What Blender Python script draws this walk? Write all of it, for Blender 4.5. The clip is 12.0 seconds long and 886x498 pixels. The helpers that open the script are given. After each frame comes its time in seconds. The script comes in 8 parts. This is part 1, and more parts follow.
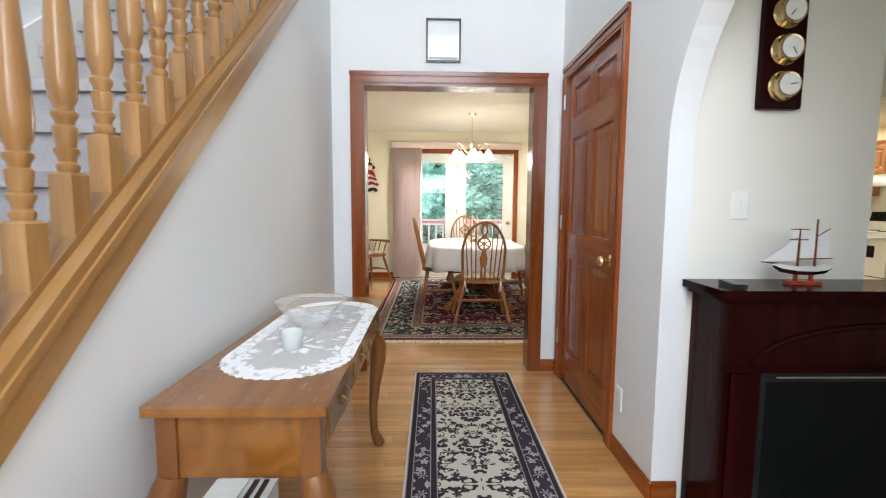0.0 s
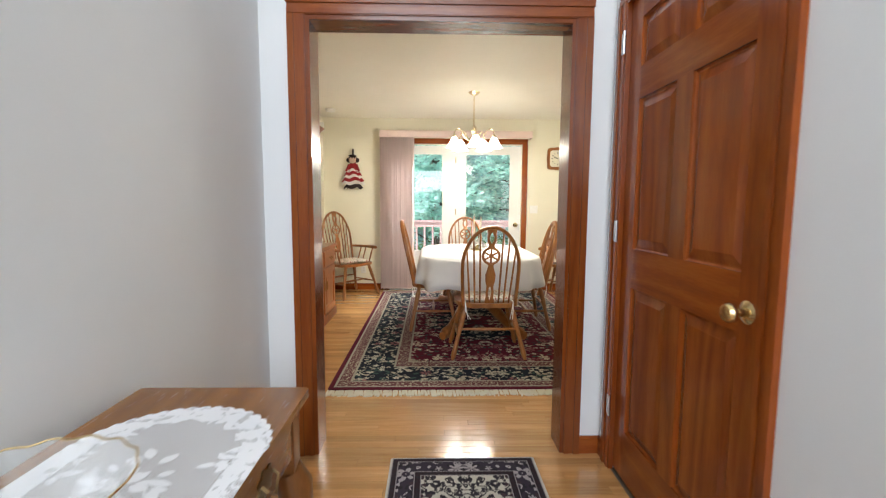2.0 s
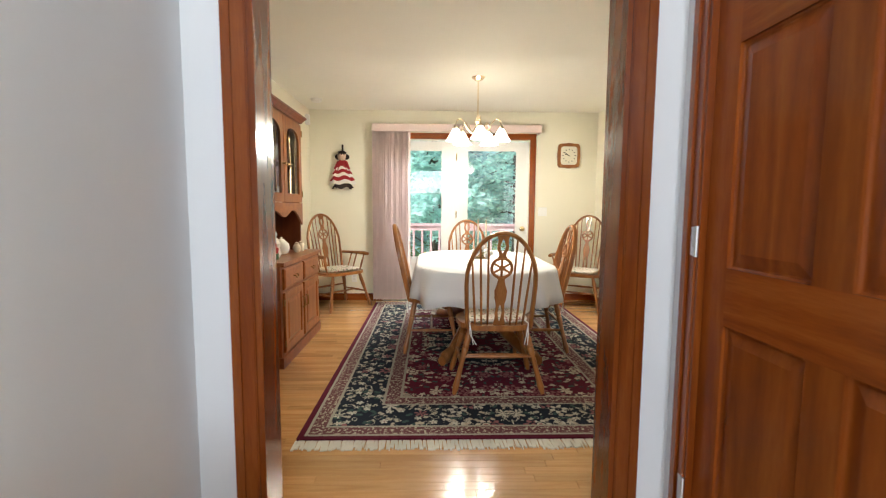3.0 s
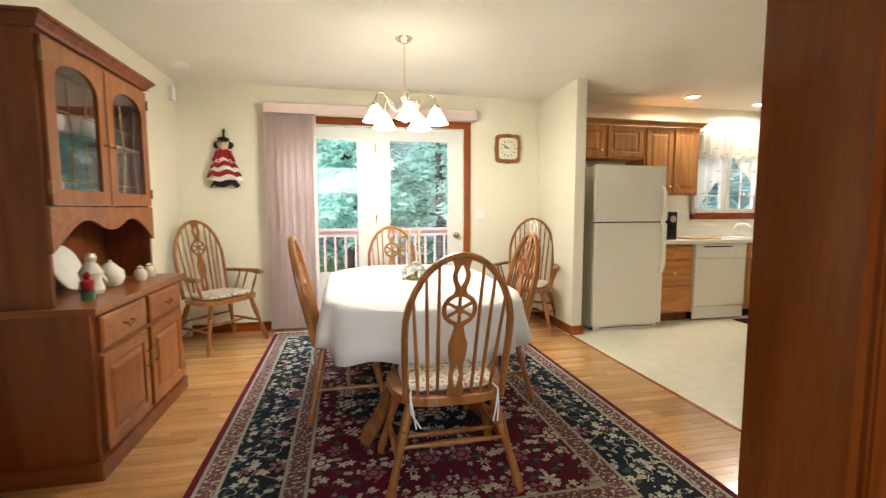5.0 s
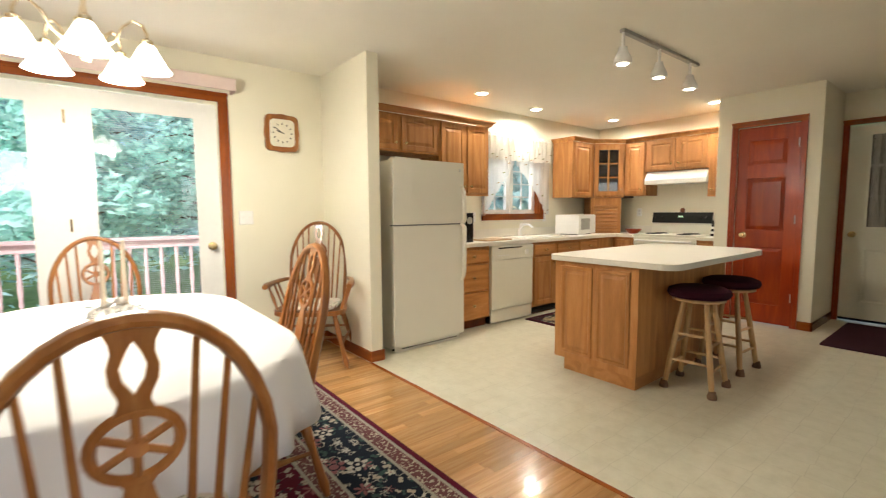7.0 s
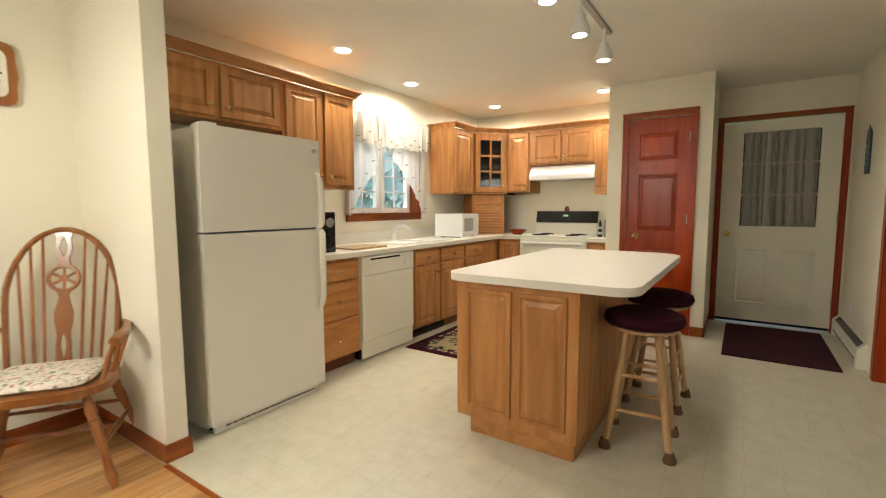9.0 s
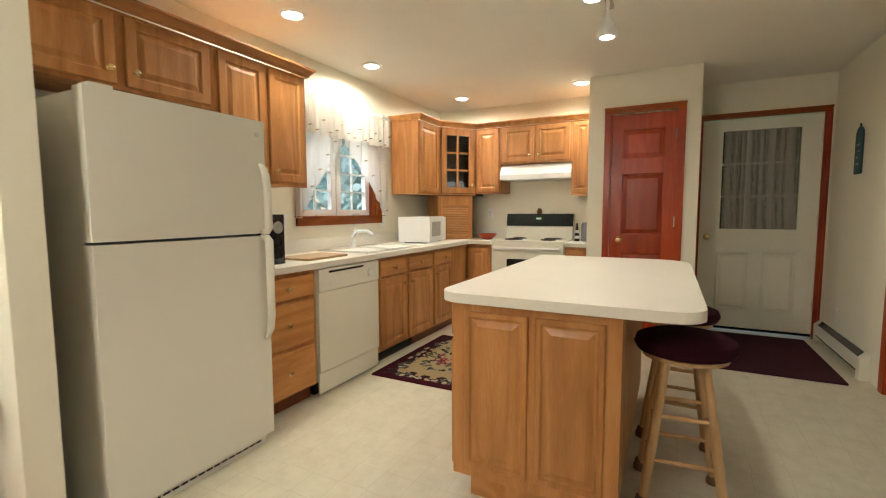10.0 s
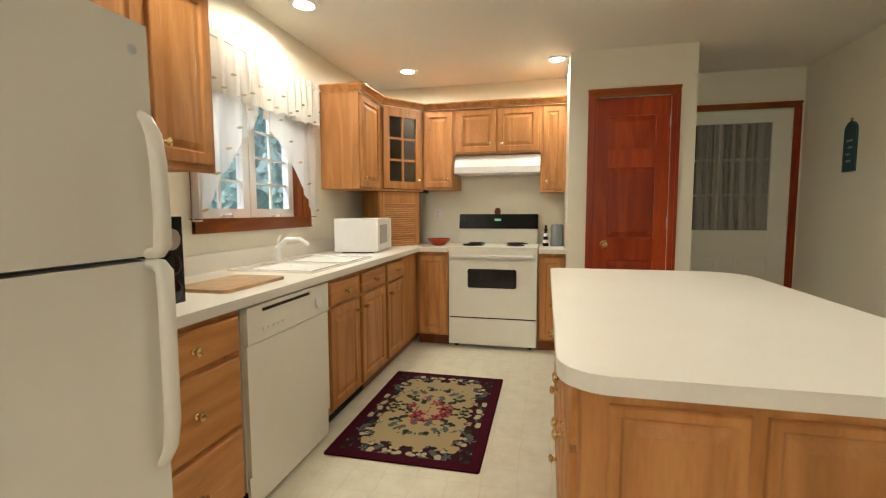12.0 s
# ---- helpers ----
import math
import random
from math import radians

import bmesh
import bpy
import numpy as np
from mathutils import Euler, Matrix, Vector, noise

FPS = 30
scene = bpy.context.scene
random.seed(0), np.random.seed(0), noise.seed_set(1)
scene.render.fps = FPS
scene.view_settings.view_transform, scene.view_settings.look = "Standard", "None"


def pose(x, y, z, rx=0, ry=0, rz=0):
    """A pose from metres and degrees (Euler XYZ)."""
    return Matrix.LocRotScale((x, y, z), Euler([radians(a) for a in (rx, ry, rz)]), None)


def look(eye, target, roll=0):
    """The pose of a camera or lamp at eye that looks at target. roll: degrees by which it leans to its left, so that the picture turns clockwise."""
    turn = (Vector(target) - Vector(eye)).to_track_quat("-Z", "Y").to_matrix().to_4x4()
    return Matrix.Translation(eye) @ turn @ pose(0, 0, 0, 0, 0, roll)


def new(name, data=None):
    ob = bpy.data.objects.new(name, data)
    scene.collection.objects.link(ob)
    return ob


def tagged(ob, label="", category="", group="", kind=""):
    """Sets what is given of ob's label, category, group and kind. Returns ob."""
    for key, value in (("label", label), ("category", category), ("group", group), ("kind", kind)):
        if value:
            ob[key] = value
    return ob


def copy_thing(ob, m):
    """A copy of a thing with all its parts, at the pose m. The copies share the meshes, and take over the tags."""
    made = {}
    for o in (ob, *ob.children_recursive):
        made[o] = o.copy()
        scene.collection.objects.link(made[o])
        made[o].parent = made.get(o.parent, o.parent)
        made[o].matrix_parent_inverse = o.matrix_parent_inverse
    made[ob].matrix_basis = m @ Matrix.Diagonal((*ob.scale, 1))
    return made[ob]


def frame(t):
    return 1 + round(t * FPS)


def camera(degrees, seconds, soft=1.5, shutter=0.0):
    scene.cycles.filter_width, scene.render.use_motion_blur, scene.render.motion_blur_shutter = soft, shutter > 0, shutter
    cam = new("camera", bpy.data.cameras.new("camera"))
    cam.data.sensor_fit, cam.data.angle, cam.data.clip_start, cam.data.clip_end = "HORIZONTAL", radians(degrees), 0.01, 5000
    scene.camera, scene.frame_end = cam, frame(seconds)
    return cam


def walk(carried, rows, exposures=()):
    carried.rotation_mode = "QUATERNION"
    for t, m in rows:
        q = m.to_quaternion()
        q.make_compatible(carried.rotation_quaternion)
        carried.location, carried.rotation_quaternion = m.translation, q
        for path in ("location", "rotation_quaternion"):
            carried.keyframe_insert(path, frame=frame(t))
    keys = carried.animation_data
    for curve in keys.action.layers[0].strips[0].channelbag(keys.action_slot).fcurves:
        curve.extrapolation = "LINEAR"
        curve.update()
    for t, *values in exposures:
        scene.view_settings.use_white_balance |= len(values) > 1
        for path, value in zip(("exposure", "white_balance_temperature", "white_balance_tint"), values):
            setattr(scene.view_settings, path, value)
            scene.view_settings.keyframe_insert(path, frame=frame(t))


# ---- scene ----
cam = camera(89.5, 12.0, soft=1.15, shutter=0.4)
PATH = [
    (0, (0.133, 0.22, 1.238), (0.181, 2.211, 1.047), 0.4),
    (0.5, (0.128, 0.455, 1.217), (0.181, 2.445, 1.027), 0.4),
    (1, (0.158, 0.744, 1.221), (0.21, 2.734, 1.028), 0.3),
    (1.5, (0.181, 1.05, 1.234), (0.232, 3.04, 1.039), 0.2),
    (2, (0.208, 1.352, 1.245), (0.257, 3.342, 1.05), 0.3),
    (2.5, (0.217, 1.675, 1.224), (0.266, 3.666, 1.04), 0.4),
    (4.5, (0.212, 2.823, 1.265), (0.46, 4.799, 1.081), -0.2),
    (5, (0.227, 3.064, 1.259), (0.649, 5.01, 1.078), -0.1),
    (5.5, (0.255, 3.281, 1.247), (0.888, 5.171, 1.073), -0.2),
    (6, (0.327, 3.469, 1.247), (1.214, 5.254, 1.081), -0.2),
    (6.5, (0.451, 3.699, 1.243), (1.539, 5.369, 1.072), -0.2),
    (7, (0.617, 3.895, 1.243), (1.865, 5.449, 1.071), -0.3),
    (7.5, (0.798, 4.09, 1.249), (2.191, 5.514, 1.073), -0.3),
    (9.5, (1.618, 4.999, 1.244), (3.335, 6.011, 1.067), -0.2),
    (10, (1.793, 5.238, 1.231), (3.57, 6.141, 1.063), -0.2),
    (10.5, (1.936, 5.49, 1.247), (3.769, 6.272, 1.076), -0.0),
    (11, (2.107, 5.711, 1.225), (3.984, 6.382, 1.057), -0.1),
    (11.5, (2.286, 5.927, 1.231), (4.198, 6.49, 1.065), -0.1),
    (12, (2.493, 6.128, 1.231), (4.435, 6.576, 1.062), -0.2),
]
walk(cam, [(t, look(eye, target, roll)) for t, eye, target, roll in PATH], [(0, 0.35), (2.5, 0.35), (4.5, 0.35), (7.5, 0.40), (12.0, 0.14)])

# ---- world, sun and lamps ----
world = bpy.data.worlds.new("world")
scene.world = world
world.use_nodes = True
wn = world.node_tree.nodes
sky = wn.new("ShaderNodeTexSky")
sky.sky_type = "NISHITA"
sky.sun_disc = False
sky.sun_elevation, sky.sun_rotation = radians(44), radians(225)
wn["Background"].inputs["Strength"].default_value = 0.15
world.node_tree.links.new(sky.outputs[0], wn["Background"].inputs["Color"])


def lamp(name, kind, m, energy, color, size=0.1, size_y=None, spot=60):
    data = bpy.data.lights.new(name, kind)
    data.energy, data.color = energy, color
    if kind == "AREA":
        data.size = size
        if size_y:
            data.shape, data.size_y = "RECTANGLE", size_y
    elif kind == "SUN":
        data.angle = radians(size)
    else:
        data.shadow_soft_size = size
        if kind == "SPOT":
            data.spot_size, data.spot_blend = radians(spot), 0.3
    ob = new(name, data)
    ob.matrix_world = m
    return ob


DAY, WARM = (0.845, 0.92, 1.0), (0.985, 0.937, 0.80)
CEIL = 2.485
lamp("sun", "SUN", look((-8, -8, 11), (0, 0, 0)), 5.0, (1.0, 0.97, 0.92), 10)
# daylight that falls in through the foyer's tall front window, the living-room window and the glazed doors
lamp("window_light_foyer", "AREA", look((0.0, -1.9, 3.0), (0.0, 3.5, 1.3)), 135, DAY, 1.9, 2.6)
lamp("window_light_living", "AREA", look((3.4, -1.9, 1.5), (2.6, 4.0, 0.9)), 16, DAY, 2.2, 1.4)
lamp("window_light_patio", "AREA", look((0.7, 8.75, 2.9), (0.7, 6.0, 0.3)), 175, DAY, 1.8, 0.6)
lamp("window_light_kitchen", "AREA", look((5.05, 8.6, 2.7), (5.05, 7.0, 0.8)), 40, DAY, 1.0, 0.5)
CANS = [(4.0, 7.43), (5.06, 7.58), (6.45, 7.36), (6.43, 6.06)]
for x, y in CANS:
    lamp("can_light", "SPOT", look((x, y, CEIL - 0.03), (x, y, 0)), 33, WARM, 0.05, spot=174)
TRACK = [3.605, 4.13, 4.67]
for x in TRACK:
    lamp("track_light", "SPOT", look((x, 5.61, CEIL - 0.26), (x, 5.45, 0)), 11, WARM, 0.04, spot=125)
CHX, CHY = 0.668, 6.41
for k in range(5):
    a = radians(270 + 72 * k)
    lamp("chandelier_light", "POINT", pose(CHX + 0.23 * math.cos(a), CHY + 0.23 * math.sin(a), 1.85), 17, WARM, 0.04)

# ---- materials ----
def nodes_of(name):
    m = bpy.data.materials.new(name)
    m.use_nodes = True
    t = m.node_tree
    return m, t, t.nodes["Principled BSDF"]


def add(t, kind, **values):
    n = t.nodes.new("ShaderNode" + kind)
    for key, v in values.items():
        n.inputs[key.replace("_", " ")].default_value = v
    return n


def ramp(t, source, stops):
    n = t.nodes.new("ShaderNodeValToRGB")
    e = n.color_ramp.elements
    while len(e) < len(stops):
        e.new(0.5)
    for el, (p, c) in zip(e, stops):
        el.position, el.color = p, (*c, 1)
    t.links.new(source, n.inputs["Fac"])
    return n.outputs["Color"]


def mixed(t, fac, a, b, mode="MIX"):
    n = t.nodes.new("ShaderNodeMix")
    n.data_type, n.blend_type = "RGBA", mode
    for sock, v in ((n.inputs[0], fac), (n.inputs[6], a), (n.inputs[7], b)):
        if isinstance(v, (int, float)):
            sock.default_value = v
        elif isinstance(v, tuple):
            sock.default_value = (*v, 1)
        else:
            t.links.new(v, sock)
    return n.outputs[2]


def calc(t, op, a, b=0.0, c=0.0):
    n = t.nodes.new("ShaderNodeMath")
    n.operation = op
    for i, v in enumerate((a, b, c)):
        if isinstance(v, (int, float)):
            n.inputs[i].default_value = v
        else:
            t.links.new(v, n.inputs[i])
    return n.outputs[0]


def coords(t, scale=(1, 1, 1), shift=True, rake=0.0):
    """Object coordinates, stretched, and shifted at random from object to object."""
    tc, mp = add(t, "TexCoord"), add(t, "Mapping")
    mp.inputs["Scale"].default_value = scale
    source = tc.outputs["Object"]
    if rake:
        turn = add(t, "VectorRotate")
        turn.rotation_type = "X_AXIS"
        turn.inputs["Angle"].default_value = -rake
        t.links.new(source, turn.inputs["Vector"])
        source = turn.outputs[0]
    t.links.new(source, mp.inputs["Vector"])
    if shift:
        info = add(t, "ObjectInfo")
        t.links.new(calc(t, "MULTIPLY", info.outputs["Random"], 40.0), mp.inputs["Location"])
    return mp.outputs["Vector"]


def noise_at(t, v, scale, detail=4, rough=0.55):
    n = add(t, "TexNoise", Scale=scale, Detail=detail, Roughness=rough)
    t.links.new(v, n.inputs["Vector"])
    return n.outputs["Fac"]


def bumped(t, p, height, strength, distance=0.002):
    n = add(t, "Bump", Strength=strength, Distance=distance)
    t.links.new(height, n.inputs["Height"])
    t.links.new(n.outputs["Normal"], p.inputs["Normal"])


def plain(name, color, rough=0.5, metal=0.0, spread=0.06, grain=30.0, bump=0.15, coat=0.0, trans=0.0, ior=1.45):
    m, t, p = nodes_of(name)
    v = coords(t)
    big, small = noise_at(t, v, 2.3), noise_at(t, v, grain)
    f = calc(t, "MULTIPLY_ADD", big, 0.6, calc(t, "MULTIPLY", small, 0.4))
    lo, hi = [tuple(min(1, c * k) for c in color) for k in (1 - 2 * spread, 1 + 2 * spread)]
    t.links.new(ramp(t, f, [(0.3, lo), (0.7, hi)]), p.inputs["Base Color"])
    t.links.new(calc(t, "MULTIPLY_ADD", small, 0.15, rough - 0.075), p.inputs["Roughness"])
    p.inputs["Metallic"].default_value, p.inputs["IOR"].default_value = metal, ior
    p.inputs["Coat Weight"].default_value, p.inputs["Transmission Weight"].default_value = coat, trans
    if rough > 0.85:
        p.inputs["Specular IOR Level"].default_value = 0.12
    if bump:
        bumped(t, p, small, bump)
    return m


def wood(name, dark, mid, light, axis="z", rough=0.3, coat=0.25, scale=1.0, vary=0.25, rake=0.0):
    m, t, p = nodes_of(name)
    stretch = {"x": (0.09, 1, 1), "y": (1, 0.09, 1), "z": (1, 1, 0.09)}[axis]
    v = coords(t, [s * scale for s in stretch], rake=rake)
    warp = add(t, "TexNoise", Scale=5.0, Detail=2.0)
    t.links.new(v, warp.inputs["Vector"])
    rings = calc(t, "PINGPONG", calc(t, "MULTIPLY", warp.outputs["Fac"], 6.0), 0.5)
    fine = noise_at(t, v, 150.0, 5)
    f = calc(t, "MULTIPLY_ADD", rings, 0.7, calc(t, "MULTIPLY", fine, 0.5))
    c = ramp(t, f, [(0.1, light), (0.42, mid), (0.85, dark)])
    info = add(t, "ObjectInfo")
    h = add(t, "HueSaturation")
    t.links.new(calc(t, "MULTIPLY_ADD", info.outputs["Random"], vary, 1 - vary / 2), h.inputs["Value"])
    t.links.new(c, h.inputs["Color"])
    t.links.new(h.outputs["Color"], p.inputs["Base Color"])
    t.links.new(calc(t, "MULTIPLY_ADD", fine, 0.1, rough - 0.05), p.inputs["Roughness"])
    p.inputs["Coat Weight"].default_value, p.inputs["Coat Roughness"].default_value = coat, 0.15
    p.inputs["Specular IOR Level"].default_value = 0.35
    bumped(t, p, fine, 0.05, 0.0008)
    return m


def glow(name, color, strength):
    m, t, p = nodes_of(name)
    p.inputs["Base Color"].default_value = (0.9, 0.9, 0.88, 1)
    p.inputs["Emission Color"].default_value, p.inputs["Emission Strength"].default_value = (*color, 1), strength
    p.inputs["Roughness"].default_value = 0.3
    return m


def clear(name, tint=(1, 1, 1), rough=0.0, ior=1.45):
    m, t, p = nodes_of(name)
    p.inputs["Base Color"].default_value = (*tint, 1)
    p.inputs["Roughness"].default_value, p.inputs["IOR"].default_value = rough, ior
    p.inputs["Transmission Weight"].default_value = 1.0
    return m


def sheer(name, color, through_part, motif=None):
    """Thin cloth: part diffuse, part see-through."""
    m, t, p = nodes_of(name)
    v = coords(t)
    weave = noise_at(t, v, 260.0, 2)
    f = calc(t, "MULTIPLY_ADD", weave, 0.3, 1 - through_part - 0.15)
    c = color
    if motif:
        f2 = noise_at(t, v, motif[0], 2)
        mask = calc(t, "GREATER_THAN", f2, motif[1])
        f = calc(t, "MAXIMUM", f, mask)
        c = motif[2]
    if isinstance(c, tuple):
        p.inputs["Base Color"].default_value = (*c, 1)
    t.links.new(f, p.inputs["Alpha"])
    p.inputs["Roughness"].default_value = 0.9
    p.inputs["Subsurface Weight"].default_value = 0.0
    tr = add(t, "BsdfTranslucent")
    tr.inputs["Color"].default_value = (*color, 1)
    mx = add(t, "MixShader")
    mx.inputs[0].default_value = 0.35
    t.links.new(p.outputs[0], mx.inputs[1])
    t.links.new(tr.outputs[0], mx.inputs[2])
    tp = add(t, "BsdfTransparent")
    mx2 = add(t, "MixShader")
    t.links.new(f, mx2.inputs[0])
    t.links.new(tp.outputs[0], mx2.inputs[1])
    t.links.new(mx.outputs[0], mx2.inputs[2])
    p.inputs["Alpha"].default_value = 1
    for l in list(p.inputs["Alpha"].links):
        t.links.remove(l)
    t.links.new(mx2.outputs[0], t.nodes["Material Output"].inputs["Surface"])
    return m


WALL_FOYER = plain("paint_cool_white", (0.77, 0.78, 0.79), 0.7, spread=0.012, grain=220, bump=0.08)
WALL_CREAM = plain("paint_cream", (0.80, 0.76, 0.62), 0.7, spread=0.012, grain=220, bump=0.08)
CEILING = plain("paint_ceiling", (0.83, 0.80, 0.71), 0.8, spread=0.012, grain=160, bump=0.12)
WHITE = plain("white_enamel", (0.77, 0.755, 0.65), 0.35, spread=0.015, bump=0.03)
TRIMWHITE = plain("white_paint", (0.8, 0.79, 0.76), 0.4, spread=0.02, bump=0.04)
PLATE = plain("white_plastic", (0.82, 0.81, 0.78), 0.35, spread=0.02, bump=0.0)
FIR_Z = wood("fir_stained_upright", (0.15, 0.028, 0.004), (0.255, 0.056, 0.007), (0.335, 0.09, 0.014), "z", 0.24, 0.22)
FIR_X = wood("fir_stained_cross", (0.15, 0.028, 0.004), (0.255, 0.056, 0.007), (0.335, 0.09, 0.014), "x", 0.24, 0.22)
FIR_Y = wood("fir_stained_along", (0.15, 0.028, 0.004), (0.255, 0.056, 0.007), (0.335, 0.09, 0.014), "y", 0.24, 0.22)
TRIM_Z, TRIM_X, TRIM_Y = [wood("fir_trim_" + a, (0.12, 0.023, 0.004), (0.205, 0.046, 0.007), (0.275, 0.076, 0.013), a, 0.2, 0.3) for a in "zxy"]
RED_Z = wood("pine_red_stain", (0.19, 0.016, 0.002), (0.31, 0.032, 0.003), (0.42, 0.06, 0.006), "z", 0.33, 0.06)
OAK_Z = wood("oak_cabinet", (0.29, 0.122, 0.036), (0.46, 0.198, 0.060), (0.56, 0.275, 0.097), "z", 0.46, 0.03)
OAK_X = wood("oak_cabinet_cross", (0.29, 0.122, 0.036), (0.46, 0.198, 0.060), (0.56, 0.275, 0.097), "x", 0.46, 0.03)
OAK_Y = wood("oak_cabinet_along", (0.29, 0.122, 0.036), (0.46, 0.198, 0.060), (0.56, 0.275, 0.097), "y", 0.46, 0.03)
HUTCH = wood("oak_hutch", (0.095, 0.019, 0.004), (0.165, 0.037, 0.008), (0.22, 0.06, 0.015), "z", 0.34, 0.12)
# lighter copies of the hutch oak: chandelier light on its fronts, painted in
HUTCH_FACE_LIT = wood("oak_hutch_face_lit", (0.16, 0.045, 0.010), (0.265, 0.083, 0.019), (0.35, 0.127, 0.034), "z", 0.3, 0.2)
HUTCH_EDGE_LIT = wood("oak_hutch_edge_lit", (0.16, 0.045, 0.010), (0.265, 0.083, 0.019), (0.35, 0.127, 0.034), "y", 0.3, 0.2)
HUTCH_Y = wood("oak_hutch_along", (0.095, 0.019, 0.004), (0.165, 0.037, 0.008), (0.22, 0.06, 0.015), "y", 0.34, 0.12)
CHAIR = wood("oak_chair", (0.165, 0.055, 0.012), (0.285, 0.104, 0.026), (0.385, 0.165, 0.049), "z", 0.3, 0.3)
BALUSTER = wood("oak_baluster", (0.22, 0.105, 0.034), (0.345, 0.175, 0.058), (0.43, 0.24, 0.092), "z", 0.3, 0.3)
STAIR_Y = wood("oak_stair_rail", (0.22, 0.105, 0.034), (0.345, 0.175, 0.058), (0.43, 0.24, 0.092), "y", 0.3, 0.3, rake=0.7064)
TABLE_Y = wood("maple_console", (0.17, 0.06, 0.010), (0.265, 0.10, 0.018), (0.33, 0.135, 0.029), "y", 0.26, 0.45)
TABLE_Z = wood("maple_console_leg", (0.13, 0.045, 0.012), (0.2, 0.075, 0.02), (0.27, 0.11, 0.033), "z", 0.3, 0.35)
MAHOGANY = wood("mahogany", (0.0095, 0.0009, 0.0012), (0.017, 0.0018, 0.0019), (0.027, 0.0034, 0.0031), "z", 0.2, 0.0)
MAHOGANY.node_tree.nodes["Principled BSDF"].inputs["Specular IOR Level"].default_value = 0.08
STOOLWOOD = wood("beech_stool", (0.42, 0.24, 0.1), (0.55, 0.34, 0.16), (0.63, 0.42, 0.22), "z", 0.35, 0.2)
BRASS = plain("brass", (0.72, 0.55, 0.28), 0.22, 1.0, bump=0.03)
OLDBRASS = plain("old_brass", (0.30, 0.20, 0.09), 0.35, 1.0, bump=0.05)
STEEL = plain("satin_steel", (0.6, 0.6, 0.58), 0.3, 1.0, bump=0.03)
BLACK = plain("black_plastic", (0.012, 0.012, 0.013), 0.25, bump=0.02)
PANELBLACK = plain("black_panel_glass", (0.006, 0.007, 0.007), 0.3, bump=0.0)
PANELBLACK.node_tree.nodes["Principled BSDF"].inputs["Specular IOR Level"].default_value = 0.12
DARKGLASS = plain("dark_glass", (0.01, 0.011, 0.011), 0.12, bump=0.0, coat=0.1)
LAMINATE = plain("white_laminate", (0.78, 0.74, 0.65), 0.35, spread=0.02, grain=90, bump=0.03)
CARPET = plain("grey_carpet", (0.37, 0.35, 0.355), 0.95, spread=0.16, grain=260, bump=0.9)
CLOTH = plain("white_tablecloth", (0.74, 0.73, 0.735), 0.9, spread=0.02, grain=300, bump=0.2)
GLASS = clear("window_glass")
CRYSTAL, _t, _p = nodes_of("crystal")
_p.inputs["Base Color"].default_value, _p.inputs["Alpha"].default_value, _p.inputs["Roughness"].default_value = (0.9, 0.92, 0.92, 1), 0.13, 0.04
_p.inputs["Specular IOR Level"].default_value = 1.0
FROST = plain("frosted_glass", (0.82, 0.86, 0.84), 0.4, bump=0.05)
FROST.node_tree.nodes["Principled BSDF"].inputs["Alpha"].default_value = 0.45
PORCELAIN = plain("porcelain", (0.78, 0.74, 0.66), 0.2, coat=0.5, bump=0.0)
PALEBRASS = plain("pale_brass", (0.88, 0.78, 0.58), 0.2, 1.0, bump=0.03)
VELVET = plain("maroon_velvet", (0.035, 0.006, 0.013), 0.95, spread=0.15, grain=200, bump=0.3)
MATFIBRE = plain("maroon_mat", (0.05, 0.016, 0.024), 0.95, spread=0.15, grain=240, bump=0.6)
BLINDS = plain("mauve_blinds", (0.68, 0.54, 0.50), 0.7, spread=0.05, grain=120, bump=0.1)
SHADE_GLOW = glow("lit_glass_shade", (1.0, 0.93, 0.77), 7.0)
CAN_GLOW = glow("lit_bulb", (1.0, 0.94, 0.78), 20.0)
SHEER = sheer("sheer_curtain", (0.88, 0.87, 0.84), 0.2)
LACE = sheer("curtain_lace", (0.86, 0.83, 0.76), 0.12)
DOOR_SHEER = sheer("door_curtain", (0.80, 0.78, 0.72), 0.68)

# ---- building tools ----
def box(bm, x0, y0, z0, x1, y1, z1):
    vs = [bm.verts.new(p) for p in ((x0, y0, z0), (x1, y0, z0), (x1, y1, z0), (x0, y1, z0), (x0, y0, z1), (x1, y0, z1), (x1, y1, z1), (x0, y1, z1))]
    for f in ((0, 3, 2, 1), (4, 5, 6, 7), (0, 1, 5, 4), (1, 2, 6, 5), (2, 3, 7, 6), (3, 0, 4, 7)):
        bm.faces.new([vs[i] for i in f])
    return bm


def boxes(*dims):
    bm = bmesh.new()
    for d in dims:
        box(bm, *d)
    return bm


def part(name, bm, material, parent=None, label="", bevel=0.0, smooth=False, seg=2):
    """Links a bmesh as one mesh object under a thing or part."""
    if bevel:
        bmesh.ops.bevel(bm, geom=[e for e in bm.edges if len(e.link_faces) == 2 and e.calc_face_angle(0) > 0.6], offset=bevel, segments=seg, affect="EDGES", profile=0.5, clamp_overlap=True)
    bmesh.ops.recalc_face_normals(bm, faces=bm.faces)
    if smooth:
        for f in bm.faces:
            f.smooth = True
    me = bpy.data.meshes.new(name)
    bm.to_mesh(me)
    bm.free()
    if smooth:
        for e in me.edges:
            e.use_edge_sharp = False
        me.set_sharp_from_angle(angle=radians(40))
    for m in material if isinstance(material, (list, tuple)) else [material]:
        me.materials.append(m)
    ob = new(name, me)
    if parent:
        ob.parent = parent
    if label:
        ob["label"] = label
    return ob


